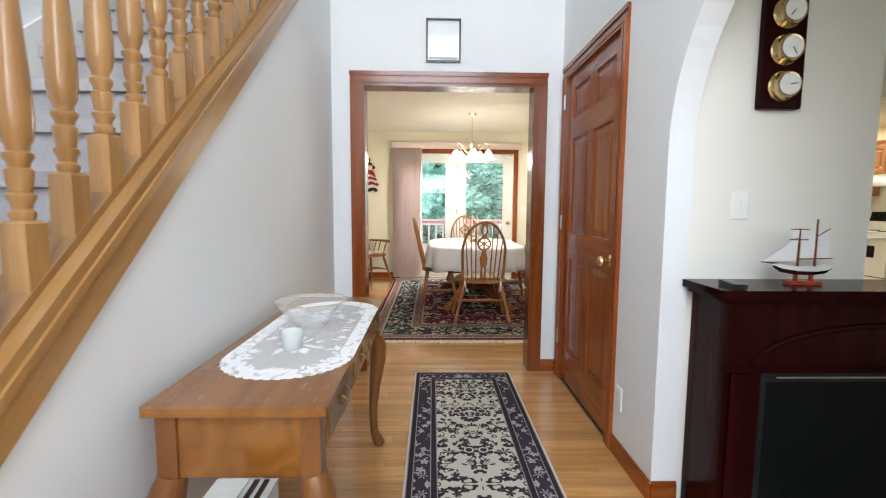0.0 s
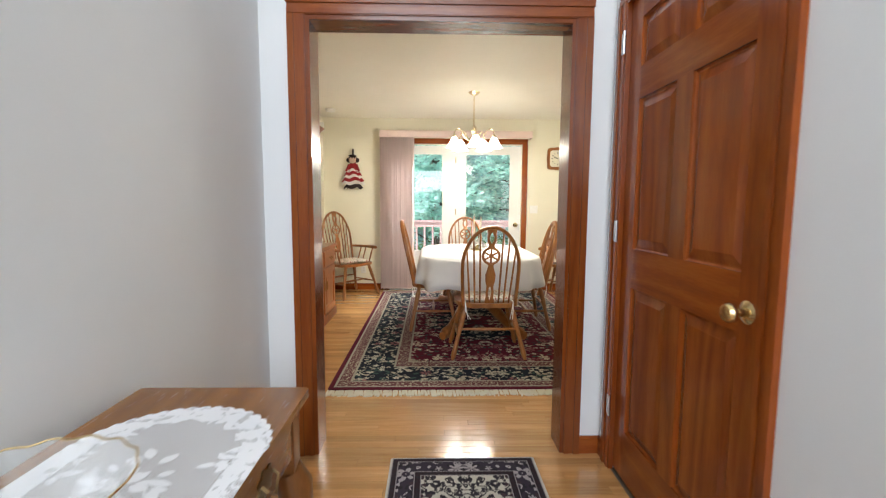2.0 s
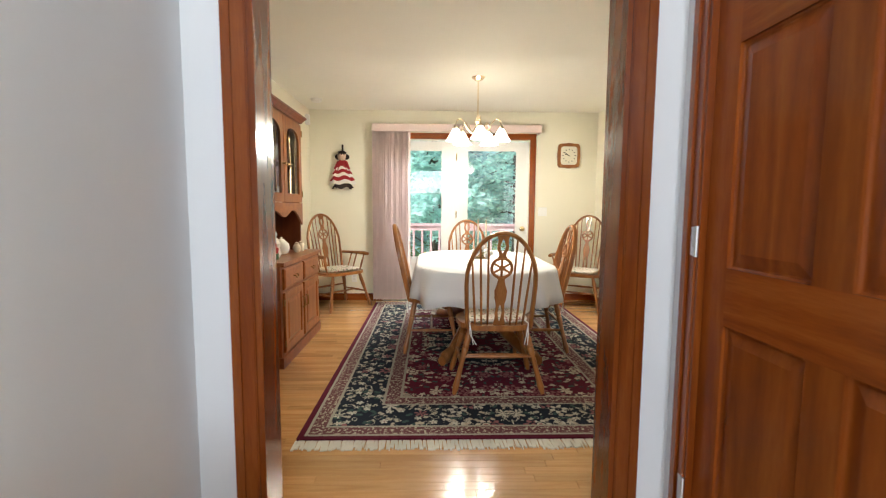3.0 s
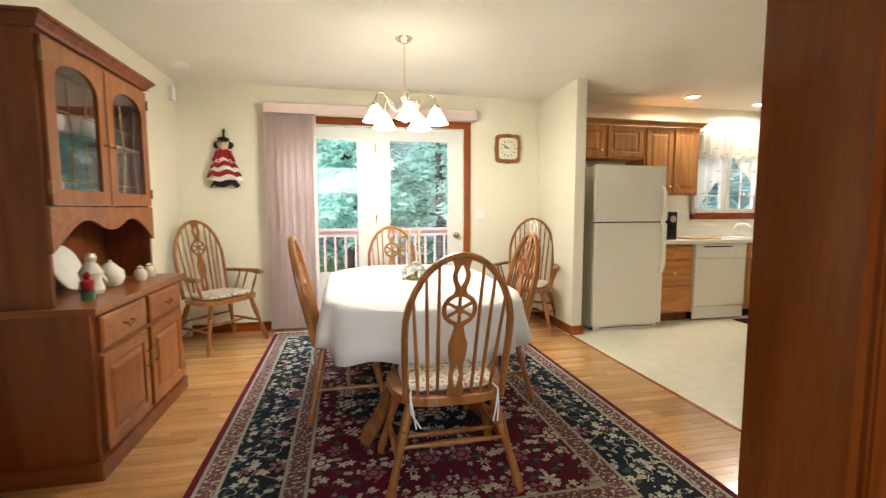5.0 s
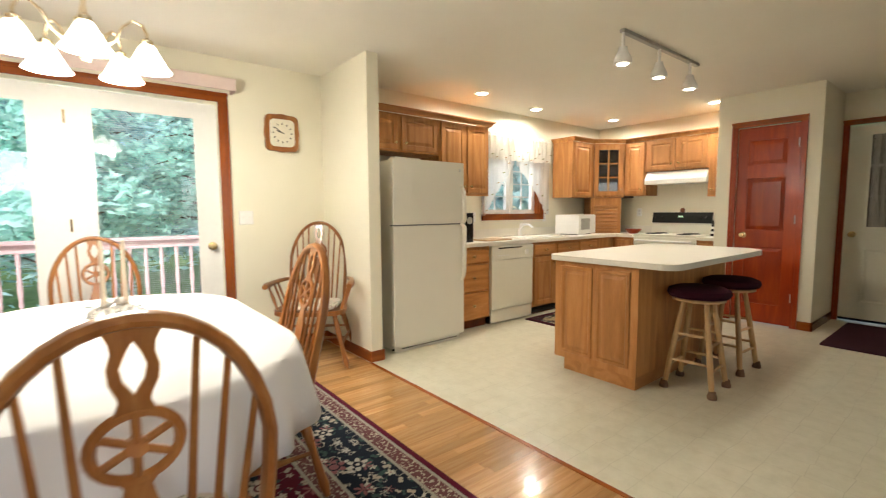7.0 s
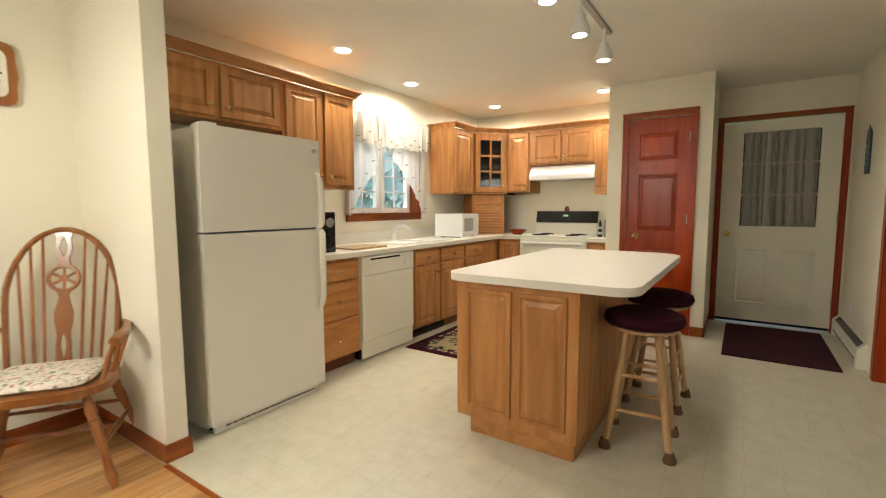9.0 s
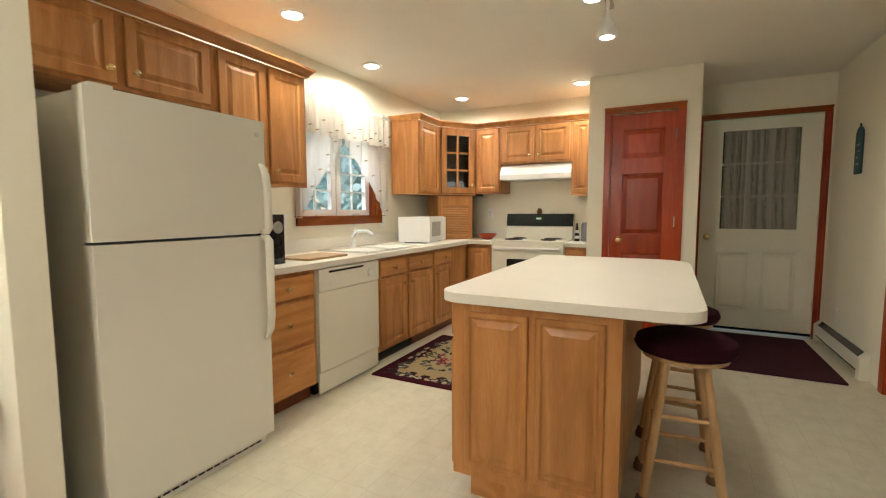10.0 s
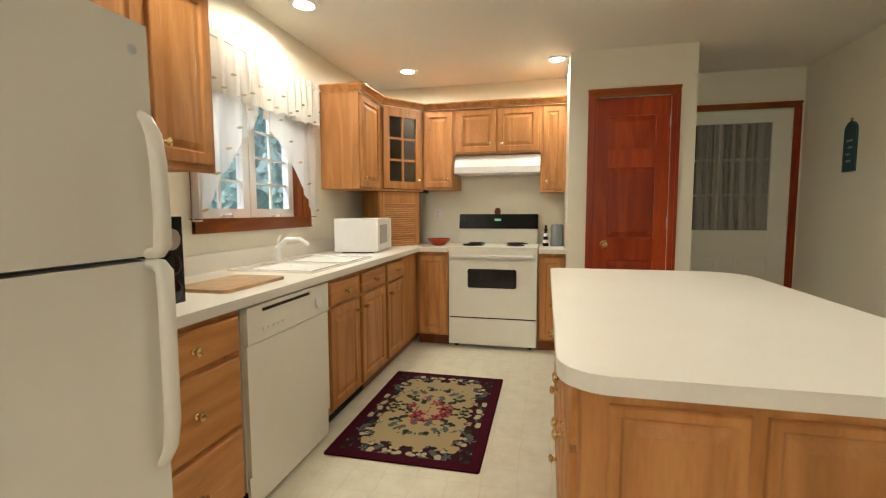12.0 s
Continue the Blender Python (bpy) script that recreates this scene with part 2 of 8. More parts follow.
def thing(name, label, category, x=0, y=0, z=0, rz=0, group="", kind=""):
    ob = new(name)
    ob.empty_display_size = 0.1
    ob.matrix_basis = pose(x, y, z, 0, 0, rz)
    return tagged(ob, label, category, group, kind)


def structure(name, bm, material, label, category, bevel=0.0):
    return tagged(part(name, bm, material, bevel=bevel), label, category, kind="structure")


def lathe(bm, profile, cx=0.0, cy=0.0, cz=0.0, seg=16, rot=None):
    """A turned body: (radius, height) from bottom to top, round the z axis or turned by rot."""
    rot = rot or Matrix()
    rings = []
    for r, z in profile:
        if r < 1e-5:
            rings.append([bm.verts.new(rot @ Vector((0, 0, z)) + Vector((cx, cy, cz)))])
        else:
            rings.append([bm.verts.new(rot @ Vector((r * math.cos(a), r * math.sin(a), z)) + Vector((cx, cy, cz))) for a in [2 * math.pi * k / seg for k in range(seg)]])
    for a, b in zip(rings, rings[1:]):
        for k in range(seg):
            q = [a[k % len(a)], a[(k + 1) % len(a)], b[(k + 1) % len(b)], b[k % len(b)]]
            u = []
            for w in q:
                if w not in u:
                    u.append(w)
            if len(u) > 2:
                bm.faces.new(u)
    for ring in (rings[0], rings[-1]):
        if len(ring) > 2:
            bm.faces.new(ring)
    return bm


def turned(bm, p0, p1, profile, seg=12):
    """A turned stick from p0 to p1: (share of the length, radius)."""
    p0, p1 = Vector(p0), Vector(p1)
    d = p1 - p0
    return lathe(bm, [(r, s * d.length) for s, r in profile], *p0, seg=seg, rot=d.to_track_quat("Z", "Y").to_matrix().to_4x4())


def tube(bm, pts, radius, seg=8, closed=False, flat=1.0):
    """A round rod along points; radius may be a list; flat squeezes it sideways."""
    pts = [Vector(p) for p in pts]
    n = len(pts)
    rings = []
    side = None
    for i, p in enumerate(pts):
        if closed:
            d = pts[(i + 1) % n] - pts[i - 1]
        else:
            d = pts[min(i + 1, n - 1)] - pts[max(i - 1, 0)]
        d.normalize()
        if side is None:
            side = d.cross(Vector((0, 0, 1)))
            if side.length < 0.1:
                side = d.cross(Vector((0, 1, 0)))
        side = (side - d * side.dot(d)).normalized()
        up = d.cross(side)
        r = radius[i] if isinstance(radius, (list, tuple)) else radius
        rings.append([bm.verts.new(p + side * (r * flat * math.cos(2 * math.pi * k / seg)) + up * (r * math.sin(2 * math.pi * k / seg))) for k in range(seg)])
    for a, b in zip(rings, rings[1:] + rings[:1] if closed else rings[1:]):
        for k in range(seg):
            bm.faces.new((a[k], a[(k + 1) % seg], b[(k + 1) % seg], b[k]))
    if not closed:
        bm.faces.new(rings[0])
        bm.faces.new(rings[-1])
    return bm


def prism(bm, pts, axis, a, b):
    """A flat outline given a thickness from a to b along an axis."""
    def at(p, d):
        u, v = p
        return {"x": (d, u, v), "y": (u, d, v), "z": (u, v, d)}[axis]
    lo, hi = [[bm.verts.new(at(p, d)) for p in pts] for d in (a, b)]
    bm.faces.new(lo)
    bm.faces.new(hi)
    for k in range(len(pts)):
        bm.faces.new((lo[k], lo[(k + 1) % len(pts)], hi[(k + 1) % len(pts)], hi[k]))
    return bm


def steps(bm, loops):
    """Nested rectangles (x0, z0, x1, z1, y) joined by faces, closed at both ends: raised and sunk panels."""
    rings = [[bm.verts.new((u, y, w)) for u, w in ((x0, z0), (x1, z0), (x1, z1), (x0, z1))] for x0, z0, x1, z1, y in loops]
    for a, b in zip(rings, rings[1:]):
        for k in range(4):
            bm.faces.new((a[k], a[(k + 1) % 4], b[(k + 1) % 4], b[k]))
    bm.faces.new(rings[0])
    bm.faces.new(rings[-1])
    return bm


def raised(bm, x0, z0, x1, z1, y=0.0, t=0.02, frame_w=0.055):
    """A raised-panel door whose face looks to -y at y."""
    def r(i, d):
        return (x0 + i, z0 + i, x1 - i, z1 - i, y + d)
    f = min(frame_w, (x1 - x0) * 0.28, (z1 - z0) * 0.3)
    return steps(bm, [r(0, t), r(0, 0.004), r(0.004, 0), r(f - 0.008, 0), r(f, 0.009), r(f + 0.008, 0.009), r(f + 0.032, 0.001), r(f + 0.036, 0.001)])


def rounded(w, d, r, n=6, cx=0.0, cy=0.0):
    """A rectangle's outline with round corners."""
    out = []
    for sx, sy, a0 in ((1, 1, 0), (-1, 1, 90), (-1, -1, 180), (1, -1, 270)):
        for k in range(n + 1):
            a = radians(a0 + 90 * k / n)
            out.append((cx + sx * (w / 2 - r) + r * math.cos(a), cy + sy * (d / 2 - r) + r * math.sin(a)))
    return out


def knob(parent, x, y, z, mat=None, r=0.016, out=(0, -1, 0), name="knob"):
    bm = bmesh.new()
    rot = Vector(out).to_track_quat("Z", "Y").to_matrix().to_4x4()
    lathe(bm, [(r * 0.7, 0), (r * 0.7, 0.004), (r * 0.4, 0.008), (r * 0.4, 0.016), (r, 0.022), (r, 0.028), (r * 0.6, 0.033), (0, 0.034)], x, y, z, 12, rot)
    return part(name, bm, mat or BRASS, parent, "small brass knob", smooth=True)

# ---- floors, walls, ceilings ----
XL, YB = -1.36, 7.92          # dining room's west wall, north wall
FL, FR = -0.585, 1.06         # foyer's walls
OY0, OY1 = 3.495, 3.645       # the cased wall between foyer and dining room
KX, PX, DX, SY = 7.0, 6.295, 7.14, 3.92   # range wall, pantry front, back-door wall, kitchen's south wall

structure("foundation", boxes((-1.75, -2.3, -0.9, 7.4, 8.07, -0.2)), plain("concrete", (0.35, 0.34, 0.32), 0.9), "plain concrete foundation of the house", "foundation")
subfloor = structure("floor_base", boxes((-1.9, -2.3, -0.2, 7.4, 8.2, -0.02)), plain("subfloor", (0.2, 0.15, 0.1), 0.8), "plain timber subfloor under the boards", "floor")


def vinyl():
    m, t, p = nodes_of("cream_vinyl")
    v = coords(t, shift=False)
    tile = add(t, "TexVoronoi", Scale=6.5, Randomness=0.12)
    tile.feature = "DISTANCE_TO_EDGE"
    t.links.new(v, tile.inputs["Vector"])
    line = calc(t, "LESS_THAN", tile.outputs["Distance"], 0.012)
    cloud, vein = noise_at(t, v, 9.0, 8, 0.7), noise_at(t, v, 3.0, 3)
    base = ramp(t, cloud, [(0.3, (0.60, 0.555, 0.42)), (0.55, (0.68, 0.635, 0.50)), (0.75, (0.72, 0.68, 0.55))])
    gate = calc(t, "MULTIPLY", line, calc(t, "MULTIPLY", vein, 0.95))
    t.links.new(mixed(t, gate, base, (0.50, 0.45, 0.34)), p.inputs["Base Color"])
    p.inputs["Roughness"].default_value = 0.42
    bumped(t, p, calc(t, "MULTIPLY_ADD", tile.outputs["Distance"], 1.0, calc(t, "MULTIPLY", cloud, 0.2)), 0.08)
    return m


VINYL = vinyl()
structure("floor_kitchen", boxes((2.39, 3.68, -0.02, 7.3, 8.1, 0.0)), VINYL, "cream vinyl floor with a faint tile pattern", "floor")
structure("floor_living", boxes((1.165, -2.2, -0.02, 7.3, 3.68, 0.0)), plain("beige_carpet", (0.42, 0.36, 0.28), 0.95, spread=0.12, grain=240, bump=0.8), "beige carpet of the living room", "floor")
structure("threshold_strip", boxes((2.375, OY1, 0.0, 2.40, 7.04, 0.004)), FIR_Y, "narrow wooden strip between boards and vinyl", "trim", 0.001)

HI = 5.0
# foyer and stairwell
structure("wall_foyer_west", prism(bmesh.new(), [(-0.06, 0), (OY0, 0), (OY0, 3.07), (-0.06, 0.04)], "x", FL - 0.10, FL), WALL_FOYER, "white painted wall under the staircase", "wall")
structure("wall_stair_west", boxes((-1.75, -2.2, 0, -1.555, OY0, HI)), WALL_FOYER, "white painted wall beside the staircase", "wall")
bm = prism(bmesh.new(), [(-1.75, 0), (-0.375, 0), (-0.375, 2.105), (0.872, 2.105), (0.872, 0), (1.9, 0), (1.9, HI), (-1.75, HI)], "y", OY0, OY1)
wall_open = structure("wall_foyer_north", bm, [WALL_FOYER, WALL_CREAM], "white painted wall with a wide cased opening", "wall")
for f in wall_open.data.polygons:
    f.material_index = 1 if f.normal.y > 0.5 else 0
# east foyer wall with the closet doorway and the arch
arc = [(1.285 + 0.70 * math.cos(radians(a)), 1.47 + 0.70 * math.sin(radians(a))) for a in range(0, 181, 6)]
bm = prism(bmesh.new(), [(2.46, 0), (2.46, HI), (0.585, HI)] + [(0.585, 1.47)] + arc[::-1] + [(1.985, 0)], "x", FR, FR + 0.105)
box(bm, FR, -2.2, 0, FR + 0.105, 0.585, HI)
box(bm, FR, 3.36, 0, FR + 0.105, OY0, HI)
box(bm, FR, 2.46, 2.125, FR + 0.105, 3.36, HI)
bmesh.ops.remove_doubles(bm, verts=bm.verts, dist=1e-5)
structure("wall_foyer_east", bm, WALL_FOYER, "white painted wall with an arched opening", "wall")
structure("wall_fireplace", boxes((FR + 0.105, 1.99, 0, 1.90, 2.10, 2.485)), plain("paint_warm_white", (0.79, 0.765, 0.70), 0.7, spread=0.012, grain=220, bump=0.08), "plain white wall behind the electric fireplace", "wall")
structure("wall_closet_east", boxes((1.79, 2.10, 0, 1.90, OY0, 2.485)), WALL_CREAM, "plain wall that closes the closet", "wall")
structure("wall_front", boxes((-1.75, -2.3, 0, -0.95, -2.2, HI), (0.95, -2.3, 0, 2.3, -2.2, HI), (-0.95, -2.3, 0, 0.95, -2.2, 1.7), (-0.95, -2.3, 4.3, 0.95, -2.2, HI),
          (4.5, -2.3, 0, 7.4, -2.2, 2.485), (2.3, -2.3, 0, 4.5, -2.2, 0.8), (2.3, -2.3, 2.2, 4.5, -2.2, 2.485)), WALL_FOYER, "white painted front wall with tall windows", "wall")
structure("ceiling_foyer", boxes((-1.75, -2.3, HI, 1.165, OY1, HI + 0.1)), CEILING, "flat white ceiling high over the foyer", "ceiling")
structure("wall_living_east", boxes((7.3, -2.3, 0, 7.4, SY, 2.485)), WALL_CREAM, "plain living-room wall", "wall")
structure("ceiling_living", boxes((1.165, -2.3, CEIL, 7.4, OY1, CEIL + 0.1)), CEILING, "flat off-white living-room ceiling", "ceiling")
# dining room and kitchen
structure("wall_dining_west", boxes((XL - 0.12, OY1, 0, XL, YB + 0.15, CEIL)), WALL_CREAM, "cream painted dining-room wall", "wall")
PD0, PD1, PDT = -0.42, 1.515, 2.125      # glazed doors
WN0, WN1, WNB, WNT = 4.52, 5.56, 1.19, 2.0   # kitchen window
structure("wall_north", boxes((XL, YB, 0, PD0, YB + 0.15, CEIL), (PD0, YB, PDT, PD1, YB + 0.15, CEIL), (PD1, YB, 0, WN0, YB + 0.15, CEIL),
          (WN0, YB, 0, WN1, YB + 0.15, WNB), (WN0, YB, WNT, WN1, YB + 0.15, CEIL), (WN1, YB, 0, 7.4, YB + 0.15, CEIL)), WALL_CREAM, "cream painted outer wall with glazed doors and a window", "wall")
structure("wall_wing", boxes((2.405, 7.065, 0, 2.51, YB, CEIL)), WALL_CREAM, "short cream wing wall beside the refrigerator", "wall", 0.004)
structure("wall_range", boxes((KX, 5.96, 0, KX + 0.12, YB, CEIL)), WALL_CREAM, "cream painted wall behind the range", "wall")
structure("wall_pantry_front", boxes((PX, 5.03, 0, PX + 0.11, 5.205, CEIL), (PX, 5.755, 0, PX + 0.11, 5.96, CEIL), (PX, 5.205, 2.12, PX + 0.11, 5.755, CEIL)), WALL_CREAM, "cream pantry wall with a door", "wall")
structure("wall_pantry_sides", boxes((PX + 0.11, 5.03, 0, DX, 5.14, CEIL), (PX + 0.11, 5.85, 0, KX, 5.96, CEIL)), WALL_CREAM, "cream side walls of the pantry", "wall")
structure("wall_back_door", boxes((DX, SY, 0, DX + 0.15, 4.0, CEIL), (DX, 4.97, 0, DX + 0.15, 5.14, CEIL), (DX, 4.0, 2.135, DX + 0.15, 4.97, CEIL)), WALL_CREAM, "cream wall with the back door", "wall")
structure("wall_south_kitchen", boxes((5.72, SY - 0.14, 0, DX + 0.15, SY, CEIL), (2.6, SY - 0.14, 2.125, 5.72, SY, CEIL)), WALL_CREAM, "cream kitchen wall beside a wide opening", "wall")
structure("ceiling", boxes((XL - 0.1, OY1, CEIL, 7.4, YB + 0.15, CEIL + 0.1)), CEILING, "flat off-white ceiling of dining room and kitchen", "ceiling")


# ---- trim ----
def casing(name, axis, plane, a0, a1, top, w, out, mz, mh, label):
    """Casing round an opening from a0 to a1 on a wall; out is the side to which it stands proud (+1 or -1)."""
    root = tagged(thing(name, label, "trim", kind="structure"))
    def piece(nm, p0, z0, p1, z1, m):
        bm = bmesh.new()
        d1, d2 = plane + out * 0.012, plane + out * 0.02
        def slab(q0, w0, q1, w1, lo, hi):
            lo, hi = min(lo, hi), max(lo, hi)
            if axis == "y":
                box(bm, q0, lo, w0, q1, hi, w1)
            else:
                box(bm, lo, q0, w0, hi, q1, w1)
        slab(p0, z0, p1, z1, plane, d1)
        if nm == "casing_head":
            h = z1 - z0
            slab(p0 - 0.004, z0 + h * 0.62, p1 + 0.004, z1, d1, d2)
            slab(p0, z0 + h * 0.05, p1, z0 + h * 0.3, d1, d1 + out * 0.004)
        else:
            u = p1 - p0
            left = p0 < a0
            q0, q1 = (p0, p0 + u * 0.38) if left else (p1 - u * 0.38, p1)
            slab(q0, z0, q1, z1, d1, d2)
            q0, q1 = (p1 - u * 0.3, p1 - u * 0.05) if left else (p0 + u * 0.05, p0 + u * 0.3)
            slab(q0, z0, q1, z1, d1, d1 + out * 0.004)
        part(nm, bm, m, root, bevel=0.002)
    piece("casing_side", a0 - w, 0, a0, top, mz)
    piece("casing_side", a1, 0, a1 + w, top, mz)
    piece("casing_head", a0 - w, top, a1 + w, top + w, mh)
    return root


c = casing("trim_opening", "y", OY0, -0.375, 0.872, 2.105, 0.078, -1, TRIM_Z, TRIM_X, "varnished reddish wood casing round the wide opening")
part("jamb", boxes((-0.377, OY0 - 0.004, 0, -0.355, OY1 + 0.004, 2.105)), TRIM_Z, c)
part("jamb", boxes((0.855, OY0 - 0.004, 0, 0.875, OY1 + 0.004, 2.105)), TRIM_Z, c)
part("head_jamb", boxes((-0.355, OY0 - 0.004, 2.085, 0.855, OY1 + 0.004, 2.107)), TRIM_X, c)
casing("trim_opening_dining", "y", OY1, -0.375, 0.872, 2.105, 0.078, 1, TRIM_Z, TRIM_X, "varnished reddish wood casing on the dining side")
c = casing("trim_closet", "x", FR, 2.46, 3.36, 2.125, 0.07, -1, FIR_Z, FIR_Y, "varnished reddish wood closet casing")
part("stop_bead", boxes((FR - 0.012, 3.350, 0, FR + 0.0105, 3.3605, 2.115)), FIR_Z, c)
part("stop_bead", boxes((FR - 0.012, 2.4595, 0, FR + 0.0105, 2.470, 2.115)), FIR_Z, c)
part("stop_bead", boxes((FR - 0.012, 2.4595, 2.115, FR + 0.0105, 3.3605, 2.1255)), FIR_Y, c)
casing("trim_pantry", "x", PX, 5.205, 5.755, 2.12, 0.06, -1, RED_Z, FIR_Y, "red-stained wood pantry casing")
casing("trim_back_door", "x", DX, 4.0, 4.97, 2.135, 0.055, -1, RED_Z, FIR_Y, "red-stained wood casing round the back door")
casing("trim_patio", "y", YB, PD0, PD1, PDT, 0.075, -1, FIR_Z, FIR_X, "varnished wood casing round the glazed doors")
part("opening_jamb", boxes((5.695, SY - 0.145, 0, 5.72, SY + 0.005, 2.125)), RED_Z, tagged(thing("trim_kitchen_opening", "red-stained wood casing of the wide opening", "trim", kind="structure")))
part("casing_side", boxes((5.70, SY, 0, 5.775, SY + 0.018, 2.2)), RED_Z, bpy.data.objects["trim_kitchen_opening"], bevel=0.003)


def skirting(name, *runs):
    """Wood baseboards with a thinner rounded top, one run a part: (x0, y0, x1, y1)."""
    root = thing(name, "varnished wooden baseboard", "baseboard", kind="structure")
    for x0, y0, x1, y1 in runs:
        bm = boxes((x0, y0, 0, x1, y1, 0.075))
        i = 0.004
        wide = abs(x1 - x0) > abs(y1 - y0)
        box(bm, x0 if wide else x0 + i, y0 + i if wide else y0, 0.075, x1 if wide else x1 - i, y1 - i if wide else y1, 0.09)
        part("board", bm, FIR_X if wide else FIR_Y, root, bevel=0.002)
    return root


skirting("baseboard_foyer", (FR - 0.014, 1.985, FR, 2.385), (FR - 0.014, 3.432, FR, OY0), (0.951, OY0 - 0.014, FR - 0.014, OY0), (FL, -2.2, FL + 0.014, OY0 - 0.014), (FL + 0.014, OY0 - 0.014, -0.455, OY0), (FR - 0.002, 1.971, FR + 0.105, 1.985))
skirting("baseboard_dining", (XL, OY1, XL + 0.014, 6.95), (XL + 0.014, YB - 0.014, PD0 - 0.08, YB), (PD1 + 0.077, YB - 0.014, 2.405, YB), (2.391, 7.065, 2.405, YB - 0.014), (2.391, 7.051, 2.524, 7.065), (-1.3, OY1, -0.455, OY1 + 0.014), (0.951, OY1, 1.9, OY1 + 0.014))
skirting("baseboard_kitchen", (PX - 0.014, 5.016, PX, 5.143), (PX - 0.014, 5.817, PX, 5.955), (PX - 0.014, 5.016, DX - 0.02, 5.03))


# ---- doors ----
def panel_door(root, w, h, t, rows, mats, back=True, stile=0.11, mull=0.10):
    """Stiles, rails and sunk, raised panels. Local x along the door, face to -y. rows: (z0, z1)."""
    zs = [0.0]
    for z0, z1 in rows:
        zs += [z0, z1]
    zs.append(h)
    part("stile", boxes((0, 0, 0, stile, t, h)), mats[0], root, bevel=0.002)
    part("stile", boxes((w - stile, 0, 0, w, t, h)), mats[0], root, bevel=0.002)
    for a, b in zip(zs[0::2], zs[1::2]):
        part("rail", boxes((stile, 0, a, w - stile, t, b)), mats[1], root, bevel=0.002)
    cols = [(stile, (w - mull) / 2), ((w + mull) / 2, w - stile)] if mull else [(stile, w - stile)]
    for z0, z1 in rows:
        if mull:
            part("mullion", boxes(((w - mull) / 2, 0, z0, (w + mull) / 2, t, z1)), mats[0], root, bevel=0.002)
        for x0, x1 in cols:
            def r(i, d):
                return (x0 + i, z0 + i, x1 - i, z1 - i, d)
            part("panel", steps(bmesh.new(), [r(-0.006, t * 0.7), r(-0.006, 0.004), r(0.006, 0.013), r(0.012, 0.013), r(0.045, 0.004), r(0.05, 0.004)]), mats[0], root)


def round_knob(root, x, z, y=0.0, mat=None):
    bm = bmesh.new()
    rot = Matrix.Rotation(radians(90), 4, "X")
    lathe(bm, [(0.033, 0), (0.033, 0.004), (0.024, 0.010), (0.012, 0.014), (0.011, 0.03), (0.02, 0.036), (0.028, 0.045), (0.029, 0.056), (0.022, 0.066), (0, 0.069)], x, y, z, 20, rot)
    return part("door_knob", bm, mat or BRASS, root, "polished brass door knob", smooth=True)


SIX = [(0.22, 0.88), (1.05, 1.68), (1.81, 2.01)]
door = thing("door_closet", "closed six-panel door of varnished reddish fir", "door", FR + 0.012, 3.36, 0.012, -90, kind="structure")
panel_door(door, 0.90, 2.105, 0.035, SIX, (FIR_Z, FIR_X))
round_knob(door, 0.83, 0.945)
for z in (0.3, 1.12, 1.94):
    bm = boxes((-0.022, -0.0305, z - 0.045, 0.012, -0.0275, z + 0.045))
    lathe(bm, [(0.006, z - 0.048), (0.006, z + 0.048)], 0.010, -0.033, 0, 8)
    part("hinge", bm, STEEL, door, "brass-plated hinge")
door = thing("door_pantry", "closed narrow panelled pantry door, red-stained pine", "door", PX + 0.012, 5.755, 0.012, -90, kind="structure")
panel_door(door, 0.55, 2.1, 0.035, [(0.2, 0.82), (1.0, 1.56), (1.7, 1.96)], (RED_Z, RED_Z), mull=0, stile=0.1)
round_knob(door, 0.085, 0.945)
for z in (0.3, 1.12, 1.9):
    part("hinge", lathe(bmesh.new(), [(0.006, z - 0.045), (0.006, z + 0.045)], 0.545, -0.016, 0, 8), STEEL, door)

# back door: white steel door with a nine-light window and a sheer curtain
door = thing("door_back", "closed white back door with a curtained window", "door", DX + 0.01, 4.97, 0.015, -90, kind="structure")
G0, G1, GB, GT = 0.18, 0.81, 1.03, 2.0
part("slab", boxes((0, 0, 0, G0, 0.045, 2.105), (G1, 0, 0, 0.97, 0.045, 2.105), (G0, 0, 0, G1, 0.045, GB), (G0, 0, GT, G1, 0.045, 2.105)), WHITE, door)
for x0, x1 in ((0.16, 0.45), (0.54, 0.83)):
    part("panel", steps(bmesh.new(), [(x0, 0.2, x1, 0.8, 0.01), (x0, 0.2, x1, 0.8, -0.003), (x0 + 0.015, 0.215, x1 - 0.015, 0.785, -0.006), (x0 + 0.03, 0.23, x1 - 0.03, 0.77, 0.001), (x0 + 0.05, 0.25, x1 - 0.05, 0.75, -0.005)]), WHITE, door)
bm = boxes((G0 - 0.03, -0.012, GB - 0.03, G1 + 0.03, 0.0, GB), (G0 - 0.03, -0.012, GT, G1 + 0.03, 0.0, GT + 0.03), (G0 - 0.03, -0.012, GB, G0, 0.0, GT), (G1, -0.012, GB, G1 + 0.03, 0.0, GT))
part("window_frame", bm, WHITE, door, bevel=0.003)
for k in (1, 2):
    x = G0 + (G1 - G0) * k / 3
    part("muntin", boxes((x - 0.009, 0.0, GB, x + 0.009, 0.02, GT)), WHITE, door)
    z = GB + (GT - GB) * k / 3
    part("muntin", boxes((G0, -0.002, z - 0.009, G1, 0.022, z + 0.009)), WHITE, door)
part("pane", boxes((G0, 0.022, GB, G1, 0.027, GT)), DARKGLASS, door, "dark window glass")
bm = bmesh.new()
cols = 90
rows_z = [GB + 0.0, GB + 0.1, (GB + GT) / 2, GT - 0.08, GT + 0.0]
grid = []
